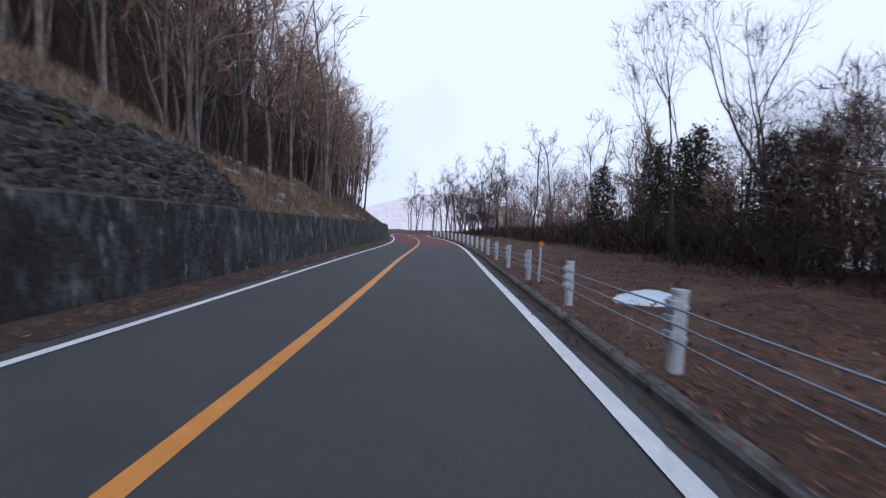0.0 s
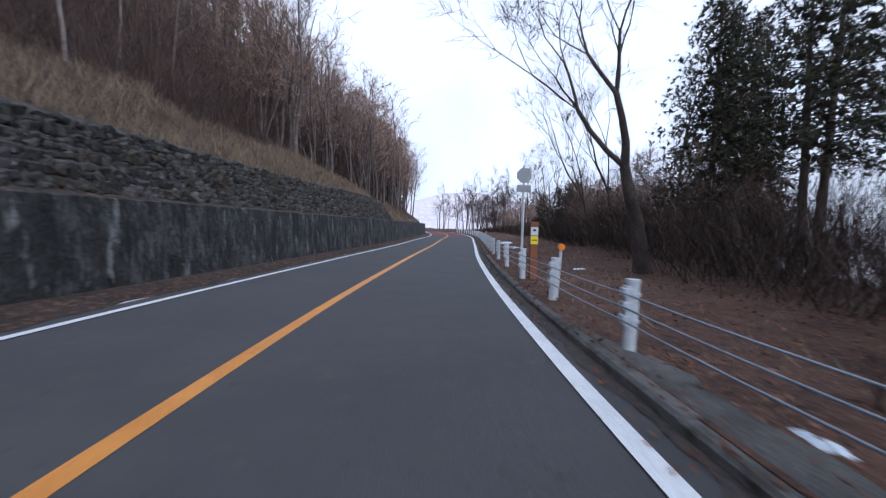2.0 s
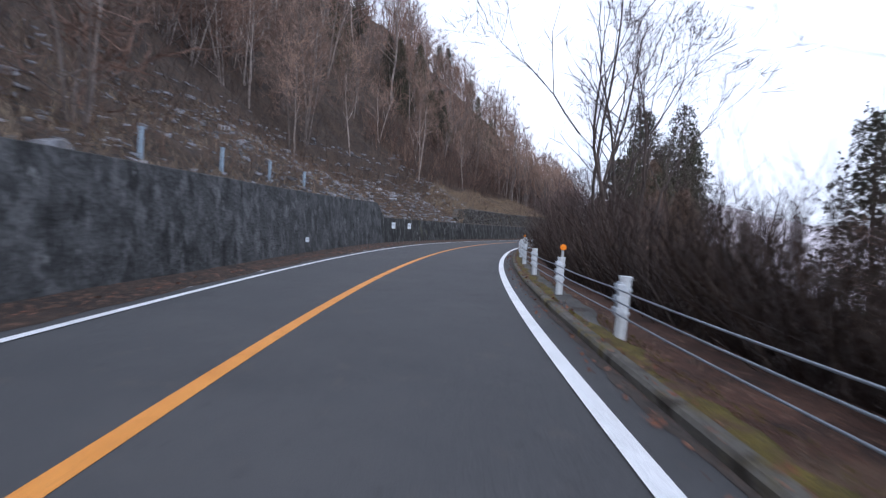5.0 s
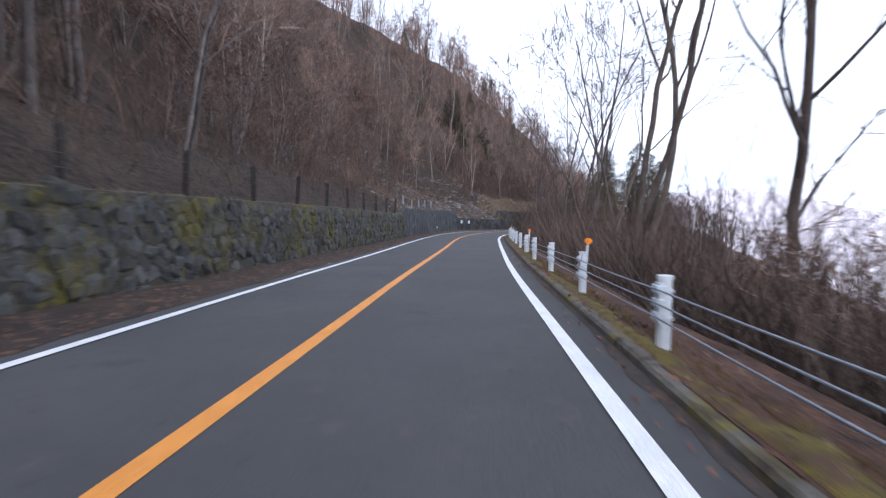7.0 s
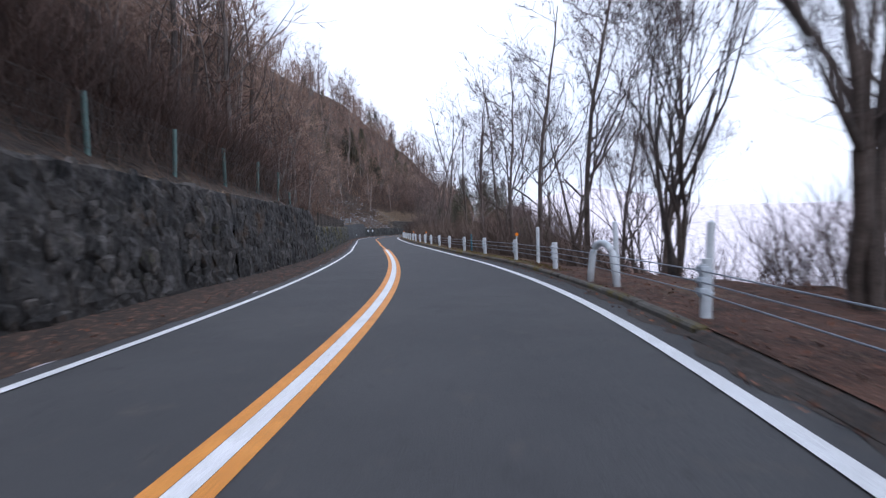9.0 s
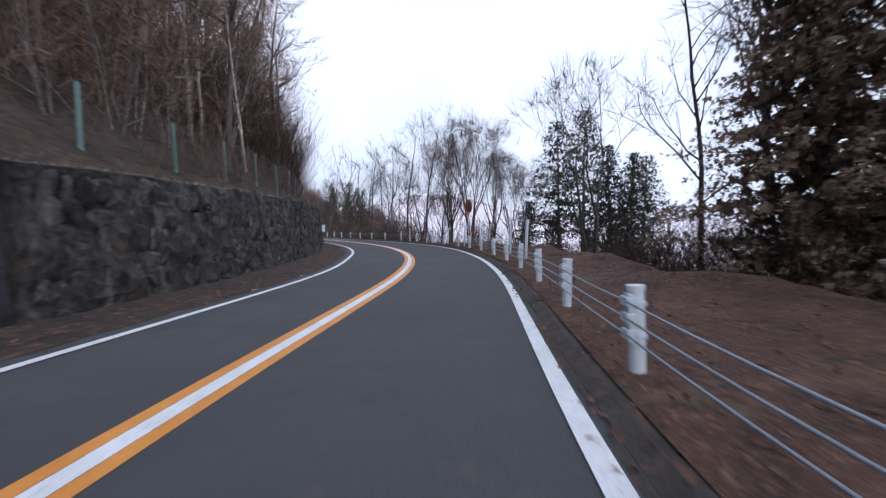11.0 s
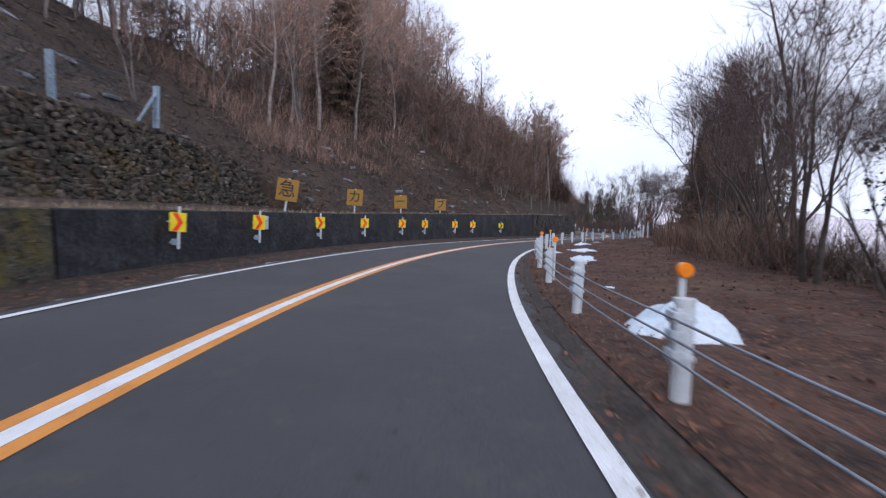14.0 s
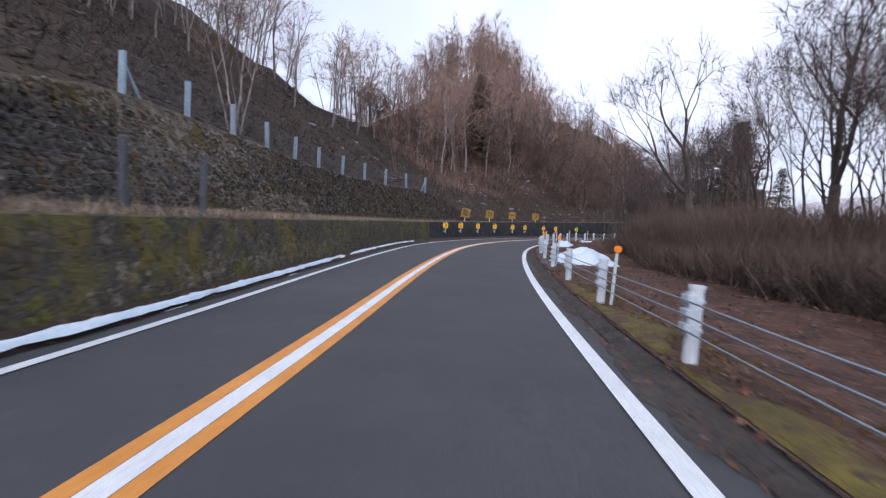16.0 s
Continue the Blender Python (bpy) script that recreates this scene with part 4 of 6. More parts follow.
def brown_post(t, off):
    bm = bmesh.new()
    box(bm, (0.18, 0.18, 1.5), (0, 0, 0.68), bevel=0.015)
    base = tagged(new("marker_post", bm_mesh("marker_post", bm, M_BROWN)), "square brown post with a white and yellow notice", "marker post")
    bm = bmesh.new()
    box(bm, (0.18, 0.012, 0.2), (0, -0.097, 1.2))
    part("white_notice", bm_mesh("white_notice", bm, M_STEEL), base, None, "white notice")
    bm = bmesh.new()
    box(bm, (0.18, 0.012, 0.2), (0, -0.097, 0.98))
    part("yellow_notice", bm_mesh("yellow_notice", bm, M_LIME), base, None, "yellow notice")
    bm = bmesh.new()
    box(bm, (0.07, 0.006, 0.05), (0, -0.106, 1.22))
    part("lettering", bm_mesh("lettering", bm, M_BLACK), base, None, "dark bar of lettering")
    bm = bmesh.new()
    box(bm, (0.13, 0.006, 0.025), (0, -0.106, 0.98))
    part("lettering", bm_mesh("lettering", bm, M_BLACK), base, None, "dark bar of lettering")
    base.matrix_basis = stand(t, off, 0.08)


brown_post(1.145, 4.02)


def slim_post(t, off, h, r, mat, label, name="stake", lean=0, kind="stake"):
    bm = bmesh.new()
    rod(bm, r, h, (0, 0, -0.1), 12)
    rod(bm, r, 0.03, (0, 0, h - 0.1), 12, None, r * 0.4)
    ob = tagged(new(name, bm_mesh(name, bm, mat)), label, kind)
    ob.matrix_basis = stand(t, off, 0.1) @ pose(0, 0, 0, 0, lean, 0)
    return ob


slim_post(0.97, 4.35, 0.75, 0.055, M_TEAL, "short teal-blue stake on the verge")
slim_post(7.42, 4.3, 0.95, 0.04, M_TEAL, "thin pale blue stake beside the guardrail")
for t, off, h in ((8.0, 4.8, 1.25), (8.33, 5.1, 1.35), (8.53, 5.2, 1.3), (8.86, 4.8, 1.5), (9.2, 4.37, 1.4), (9.5, 4.75, 1.5), (9.79, 4.4, 1.6)):
    slim_post(t, off, h, 0.055, M_STEEL, "tall white snow pole on the brown verge", "snow_pole", random.uniform(-3, 5), "snow pole")


def pipe_hoop(t, off):
    """A low hoop of bent pipe: two splayed legs and a round head."""
    V, F = [], []
    arc = [(0.0, 0.38 * math.cos(a), 0.5 + 0.34 * math.sin(a)) for a in np.linspace(0, math.pi, 13)]
    pts = [(0, 0.5, -0.15), (0, 0.42, 0.35)] + arc + [(0, -0.42, 0.35), (0, -0.5, -0.15)]
    tube(V, F, pts, [0.07] * len(pts), 14)
    ob = tagged(new("pipe_barrier", mesh("pipe_barrier", V, F, M_STEEL, True)), "white hoop of bent steel pipe on the kerb", "barrier")
    ob.matrix_basis = stand(t, off, 0.1, 14)


pipe_hoop(8.375, 4.5)


def mirror(t, off):
    V, F = [], []
    tube(V, F, [(0, 0, -0.1), (0, 0, 1.2), (0, 0, 2.55)], [0.045, 0.045, 0.045], 14)
    base = tagged(new("traffic_mirror", mesh("traffic_mirror", V, F, M_STEEL, True)), "round orange-backed traffic mirror on a white and orange pole", "traffic mirror")
    bm = bmesh.new()
    rod(bm, 0.05, 0.85, (0, 0, 0.0), 14)
    part("lower_sleeve", bm_mesh("lower_sleeve", bm, M_ORANGE), base, None, "orange painted sleeve")
    bm = bmesh.new()
    rod(bm, 0.05, 0.35, (0, 0, 1.95), 14)
    part("upper_sleeve", bm_mesh("upper_sleeve", bm, M_ORANGE), base, None, "orange painted sleeve")
    bm = bmesh.new()
    box(bm, (0.2, 0.025, 0.5), (0, -0.065, 1.3), bevel=0.006)
    part("name_board", bm_mesh("name_board", bm, M_BLUEPOST), base, None, "faded blue-grey board")
    bm = bmesh.new()
    bmesh.ops.create_uvsphere(bm, u_segments=24, v_segments=12, radius=0.44, matrix=Matrix.Translation((0, 0, 2.75)) @ Matrix.Diagonal((1, 0.22, 1, 1)))
    part("mirror_shell", bm_mesh("mirror_shell", bm, M_BROWN, True), base, None, "dull orange-brown domed back of the mirror")
    bm = bmesh.new()
    bmesh.ops.create_cone(bm, cap_ends=False, segments=28, radius1=0.47, radius2=0.47, depth=0.1, matrix=Matrix.Translation((0, 0.03, 2.75)) @ pose(0, 0, 0, 90, 0, 0))
    part("hood", bm_mesh("hood", bm, M_BROWN), base, None, "dull brown rim hood")
    bm = bmesh.new()
    box(bm, (0.1, 0.12, 0.5), (0, 0.02, 2.4), bevel=0.01)
    part("mount", bm_mesh("mount", bm, M_ORANGE), base)
    bm = bmesh.new()
    box(bm, (0.36, 0.36, 0.16), (0, 0, 0.0), bevel=0.02)
    part("footing", bm_mesh("footing", bm, M_KERB), base, None, "concrete foot")
    base.matrix_basis = stand(t, off, 0.1, -82)


mirror(8.78, 5.5)


# ---- fences above the walls ----
def fence(name, t0, t1, spacing, off, z, mat, wire, h, r, label, rows=4, mesh_net=False, square=False):
    base = tagged(new(name), label, "fence")
    st = steps(t0, t1, spacing)
    bm = bmesh.new()
    if square:
        box(bm, (r * 2, r * 1.2, h + 0.3), (0, 0, h / 2 - 0.15), bevel=0.008)
    else:
        rod(bm, r, h + 0.3, (0, 0, -0.3), 10)
        rod(bm, r * 1.1, 0.02, (0, 0, h), 10)
    me = bm_mesh("fence_post", bm, mat)
    tops = []
    for t in st:
        m = stand(t, float(off(t)), float(z(t))) @ pose(0, 0, 0, random.uniform(-2, 2), random.uniform(-3, 3), 0)
        part("fence_post", me, base, m)
        tops.append((t, float(off(t)), float(z(t))))
    t = steps(t0, t1, 1.3)
    o, zz = off(t), z(t)
    for k in range(rows):
        V, F = [], []
        tube(V, F, spot(t, o + r, zz + h * (0.12 + 0.84 * k / max(1, rows - 1))), [0.006] * len(t), 4)
        part("wire", mesh("wire", V, F, wire), base)
    if mesh_net:
        V, F = [], []
        tt = steps(t0, t1, 0.16)
        oo, z2 = off(tt), z(tt)
        lo, hi = spot(tt, oo + r, z2 + 0.08), spot(tt, oo + r, z2 + h * 0.97)
        n = 7
        for i in range(len(tt) - n):
            tube(V, F, [lo[i], hi[i + n]], [0.0035, 0.0035], 3, False)
            tube(V, F, [hi[i], lo[i + n]], [0.0035, 0.0035], 3, False)
        tagged(part("wire_netting", mesh("wire_netting", V, F, wire), base, None, "diamond wire netting"), kind="stuff")
    return base


fence("timber_wire_fence", 4.98, 6.95, 3.0, lambda t: wall_off(t) - 0.72, lambda t: wall_top(t) + 0.0, M_DARKPOST, M_WIRE, 1.0, 0.065, "dark weathered posts with wires above the mossy wall", 5, True, True)
fence("green_post_fence", 7.3, 10.4, 3.6, lambda t: wall_off(t) - 1.5, lambda t: hill_z(t, 0.95), M_GREENPOST, M_WIRE, 1.25, 0.055, "green steel posts with rusty wire netting above the rock wall", 4, True)
fence("blue_post_fence", 12.94, 15.06, 2.9, lambda t: hill_start(t)[0] + 0.12, lambda t: tier_top(t) + 0.02, M_BLUEPOST, M_MESHWIRE, 1.22, 0.085, "pale blue steel posts with wire mesh above the stacked-stone wall", 4, True, True)
fence("wire_fence", 15.32, 16.6, 2.3, lambda t: wall_off(t) - 0.8, lambda t: wall_top(t) - 0.02, M_GREYPOST, M_MESHWIRE, 1.15, 0.065, "dark grey posts with wire mesh on the low wall", 4, True)
fence("old_posts_fence", 3.75, 4.6, 3.4, lambda t: wall_off(t) - 1.3, lambda t: hill_z(t, 0.7), M_BLUEPOST, M_WIRE, 0.75, 0.06, "faded blue posts on the slope above the wall", 3)
# raking struts at the ends of the blue fence
for t, s in ((12.94, 1), (15.06, -1)):
    V, F = [], []
    tube(V, F, [(0, 0, 1.0), (0.0, -0.75 * s, -0.02)], [0.045, 0.045], 8)
    ob = tagged(new("fence_strut", mesh("fence_strut", V, F, M_BLUEPOST)), "pale blue raking strut of the fence", "fence strut")
    ob.matrix_basis = stand(t, float(hill_start(t)[0]) + 0.12, float(tier_top(t)) + 0.02)


# ---- trees ----
def limb(V, F, rng, start, way, length, r0, level, tips, sides, up=0.25, kink=0.16):
    """A bent, tapered branch; returns its points."""
    n = max(3, int(3 + length / 0.9)) if level < 2 else 3
    p, d = Vector(start), Vector(way).normalized()
    pts, rad = [p.copy()], [r0]
    for k in range(1, n):
        d = (d + Vector((rng.gauss(0, kink), rng.gauss(0, kink), rng.gauss(0, kink * 0.6) + up * 0.12))).normalized()
        p = p + d * (length / (n - 1))
        pts.append(p.copy())
        rad.append(r0 * (1 - 0.8 * k / (n - 1)) + 0.002)
    tube(V, F, pts, rad, sides, False)
    tips.append((pts, rad))
    return pts, rad


def sliver(V, F, rng, a, mid, b, r):
    """A hair-thin tapering twig."""
    s = Vector((rng.gauss(0, 1), rng.gauss(0, 1), rng.gauss(0, 1))).cross(b - a).normalized() * r
    k = len(V)
    if mid is None:
        V += [a - s, a + s, b]
        F.append((k, k + 1, k + 2))
    else:
        V += [a - s, a + s, mid + s * 0.8, mid - s * 0.8, b]
        F += [(k, k + 1, k + 2, k + 3), (k + 3, k + 2, k + 4)]


def bare_tree(seed, height, r0, stems=1, spread=0.6, first=0.35, twigs=5, fine=4, lean=0.06, bark=None, twig=None, thin=0.0055, label="bare winter tree", raw=False):
    """A leafless tree: trunk and limbs in one mesh, branches and twigs in its crown."""
    rng = random.Random(seed)
    V, F, CV, CF = [], [], [], []
    for s in range(stems):
        w = rng.uniform(0, 6.28)
        tilt = lean if stems == 1 else rng.uniform(0.12, 0.32)
        tips = []
        pts, rad = limb(V, F, rng, (0.12 * math.cos(w) * (stems > 1), 0.12 * math.sin(w) * (stems > 1), -0.4), (math.cos(w) * tilt, math.sin(w) * tilt, 1), height * rng.uniform(0.85, 1.0), r0 * (1 if stems == 1 else 0.75), 0, tips, 5 if raw else 7, 0.5, 0.07)
        n_l = int(9 / stems) + 4
        for i in range(n_l):
            f = first + (0.97 - first) * (i + rng.random()) / n_l
            k = min(int(f * (len(pts) - 1)), len(pts) - 2)
            q = pts[k].lerp(pts[k + 1], f * (len(pts) - 1) - k)
            a = rng.uniform(0, 6.28)
            way = Vector((math.cos(a) * spread, math.sin(a) * spread, rng.uniform(0.35, 0.95)))
            ln = height * rng.uniform(0.24, 0.42) * (1.12 - 0.75 * f)
            t2 = []
            lp, lr = limb(V, F, rng, q, way, ln, max(rad[k] * 0.5, 0.012), 2 if raw else 1, t2, 3 if raw else 5, 0.6, 0.15)
            for b in range(twigs):
                g = 0.25 + 0.75 * (b + rng.random()) / twigs
                k2 = min(int(g * (len(lp) - 1)), len(lp) - 2)
                q2 = lp[k2].lerp(lp[k2 + 1], min(1, g * (len(lp) - 1) - k2))
                main = (lp[-1] - lp[0]).normalized()
                way2 = main + Vector((rng.gauss(0, 0.65), rng.gauss(0, 0.65), rng.gauss(0.15, 0.45)))
                t3 = []
                if raw:
                    e0 = q2 + way2.normalized() * ln * rng.uniform(0.3, 0.55)
                    bp = [q2, q2.lerp(e0, 0.5) + Vector((rng.gauss(0, 0.1), rng.gauss(0, 0.1), rng.gauss(0, 0.1))), e0]
                    sliver(CV, CF, rng, bp[0], bp[1], bp[2], thin * 1.3)
                else:
                    bp, br = limb(CV, CF, rng, q2, way2, ln * rng.uniform(0.3, 0.55), max(lr[k2] * 0.45, 0.008), 2, t3, 3, 0.4, 0.2)
                for c in range(fine):
                    q3 = bp[0].lerp(bp[-1], rng.uniform(0.25, 1.0)) if rng.random() < 0.5 else bp[1].lerp(bp[2], rng.random())
                    way3 = (bp[-1] - bp[0]).normalized() + Vector((rng.gauss(0, 0.75), rng.gauss(0, 0.75), rng.gauss(0.2, 0.5)))
                    e = q3 + way3.normalized() * rng.uniform(0.35, 0.95) * (0.5 + height / 18)
                    mid = q3.lerp(e, 0.5) + Vector((rng.gauss(0, 0.05), rng.gauss(0, 0.05), rng.gauss(0, 0.05)))
                    sliver(CV, CF, rng, q3, mid, e, thin)
                    for _ in range(1 if raw else 3):
                        e2 = q3.lerp(e, rng.random()) + (way3.normalized() + Vector((rng.gauss(0, 0.8), rng.gauss(0, 0.8), rng.gauss(0.1, 0.6)))).normalized() * rng.uniform(0.2, 0.55)
                        sliver(CV, CF, rng, q3.lerp(e, rng.random() * 0.8), None, e2, thin * 0.8)
    if raw:
        return V, F, CV, CF
    base = tagged(new("bare_tree", mesh("bare_tree", V, F, bark, True)), label, "tree")
    part("crown", mesh("crown", CV, CF, twig), base, None, "fine leafless twigs")
    return base


def forked_tree(seed, height, r0, stems=1, clear=0.2, spread=0.55, tilt=0.3, depth=5, bark=None, twig=None, thin=0.006, label="", bend=0.1):
    """A leafless broadleaf tree that forks again and again; stems above 1 rise as a clump from one foot."""
    rng = random.Random(seed)
    V, F, CV, CF = [], [], [], []

    def grow(p, d, ln, r, level):
        n = 4 if level < 3 else 3
        pts, rad = [p.copy()], [r]
        for k in range(1, n):
            d = (d + Vector((rng.gauss(0, bend), rng.gauss(0, bend), rng.gauss(0, bend * 0.6) + (0.07 if level else 0.02)))).normalized()
            p = p + d * (ln / (n - 1))
            pts.append(p.copy())
            rad.append(r * (1 - 0.3 * k / (n - 1)))
        tube(*((V, F) if level < 3 else (CV, CF)), pts, rad, (8, 7, 6, 4, 3, 3, 3)[level], False)
        if level >= 1:
            for _ in range(2 if level < 3 else 3):
                q = pts[1].lerp(pts[-1], rng.random())
                w = (d + Vector((rng.gauss(0, 0.8), rng.gauss(0, 0.8), rng.gauss(0.1, 0.5)))).normalized()
                e = q + w * rng.uniform(0.4, 1.1)
                sliver(CV, CF, rng, q, q.lerp(e, 0.5) + Vector((rng.gauss(0, 0.06), rng.gauss(0, 0.06), rng.gauss(0, 0.06))), e, max(thin, min(r * 0.15, 0.012)))
                for _ in range(2):
                    sliver(CV, CF, rng, q.lerp(e, rng.uniform(0.2, 0.8)), None, e + Vector((rng.gauss(0, 0.3), rng.gauss(0, 0.3), rng.gauss(0.05, 0.3))), thin * 0.8)
        if level >= depth:
            for _ in range(4):
                e = p + (d + Vector((rng.gauss(0, 0.5), rng.gauss(0, 0.5), rng.gauss(0.1, 0.4)))).normalized() * rng.uniform(0.3, 0.9)
                sliver(CV, CF, rng, p, p.lerp(e, 0.5) + Vector((rng.gauss(0, 0.05), rng.gauss(0, 0.05), rng.gauss(0, 0.05))), e, thin)
            return
        side = d.cross(Vector((rng.gauss(0, 1), rng.gauss(0, 1), rng.gauss(0, 0.4)))).normalized()
        many = 3 if rng.random() < (0.6 if level == 0 else 0.25) else 2
        for c in range(many):
            turn = Matrix.Rotation(6.283 * c / many + rng.uniform(-0.4, 0.4), 3, d)
            a = spread * rng.uniform(0.55, 1.25) * (0.6 if c == 0 else 1.0)
            way = (d * math.cos(a) + (turn @ side) * math.sin(a) + Vector((0, 0, 0.08))).normalized()
            grow(p, way, ln * (1.0 if level == 0 else 0.8) * rng.uniform(0.78, 1.08), rad[-1] * (0.82 if c == 0 else rng.uniform(0.55, 0.75)), level + 1)

    for k in range(stems):
        w = 6.283 * k / stems + rng.uniform(-0.5, 0.5)
        lean = rng.uniform(0.0, 0.06) if stems == 1 else tilt * rng.uniform(0.4, 1.1)
        foot = Vector((math.cos(w), math.sin(w), 0)) * (r0 * 1.1 if stems > 1 else 0)
        d = Vector((math.cos(w) * lean, math.sin(w) * lean, 1)).normalized()
        start = foot - d * 0.5
        if stems == 1:
            tube(V, F, [start, foot + d * 0.15, foot + d * 0.6], [r0 * 1.6, r0 * 1.25, r0], 8, False)
            start = foot + d * 0.5
        grow(start, d, height * clear * (1 if stems == 1 else rng.uniform(0.95, 1.2)), r0 * (1 if stems == 1 else rng.uniform(0.6, 1.0)), 0)
    base = tagged(new("bare_tree", mesh("bare_tree", V, F, bark, True)), label, "tree")
    part("crown", mesh("crown", CV, CF, twig), base, None, "fine leafless twigs")
    return base


def cedar(seed, height, r0, needle, label, low=0.15, width=0.2, dens=1.0, inner=2):
    """A tall conifer: straight trunk, whorled boughs with drooping sprays."""
    rng = random.Random(seed)
    V, F, CV, CF = [], [], [], []
    tube(V, F, [(0, 0, -0.5), (0.03, 0, height * 0.3), (-0.02, 0.03, height * 0.7), (0, 0, height)], [r0, r0 * 0.8, r0 * 0.4, 0.015], 8)
    n = int(height * 12 * dens)
    for i in range(n):
        f = low + (1 - low) * ((i + rng.random()) / n)
        z = height * f
        taper = ((1 - f) / (1 - low)) ** 0.75 * (0.6 + 0.4 * min(1, (f - low) * 6))
        ln = height * width * taper * rng.uniform(0.55, 1.1) + 0.25
        a = i * 2.4 + rng.uniform(-0.4, 0.4)
        out = Vector((math.cos(a), math.sin(a), 0))
        droop = rng.uniform(-0.35, 0.1)
        end = Vector((0, 0, z)) + out * ln + Vector((0, 0, ln * droop))
        tube(V, F, [(0, 0, z), Vector((0, 0, z)).lerp(end, 0.5) + Vector((0, 0, 0.06)), end], [0.02, 0.013, 0.004], 3, False)
        for s in range(inner):
            # foliage close to the trunk
            p = Vector((0, 0, z)).lerp(end, rng.uniform(0.08, 0.4 + 0.03 * inner)) + Vector((rng.gauss(0, 0.1), rng.gauss(0, 0.1), rng.gauss(0, 0.1)))
            a1 = Vector((rng.gauss(0, 1), rng.gauss(0, 1), rng.gauss(0, 0.6))).normalized() * min(0.22, 0.08 + ln * 0.05)
            b1 = Vector((rng.gauss(0, 1), rng.gauss(0, 1), rng.gauss(0, 0.6))).cross(a1).normalized() * a1.length * 0.8
            b = len(CV)
            CV += [p - a1, p + b1, p + a1, p - b1]
            CF.append((b, b + 1, b + 2, b + 3))
        for s in range(int(9 + ln * 18)):
            g = 0.3 + 0.78 * rng.random() ** 0.65
            p = Vector((0, 0, z)).lerp(end, g) + Vector((rng.gauss(0, 0.16), rng.gauss(0, 0.16), rng.gauss(0, 0.13)))
            side = Vector((-out.y, out.x, 0)) * rng.uniform(-1, 1) + out * rng.uniform(0.1, 0.9) + Vector((0, 0, rng.uniform(-0.5, 0.35)))
            side = side.normalized() * rng.uniform(0.12, 0.28)
            up = Vector((rng.gauss(0, 1), rng.gauss(0, 1), rng.gauss(0, 1))).cross(side).normalized() * side.length
            w1 = rng.uniform(0.03, 0.065)
            b = len(CV)
            for fan in (-0.45, 0.0, 0.45):
                tip = p + side * (1 - abs(fan) * 0.6) + up * fan + Vector((0, 0, rng.gauss(0, 0.03)))
                mid = p + side * 0.3 + up * fan * 0.3
                CV += [mid - up * w1 / side.length * 0.6 - side * 0.25, mid + up * w1 / side.length * 0.6, tip]
                CF.append((len(CV) - 3, len(CV) - 2, len(CV) - 1))
    base = tagged(new("cedar_tree", mesh("cedar_tree", V, F, M_DARKBARK, True)), label, "conifer")
    part("crown", mesh("crown", CV, CF, needle), base, None, "dense drooping sprays")
    return base


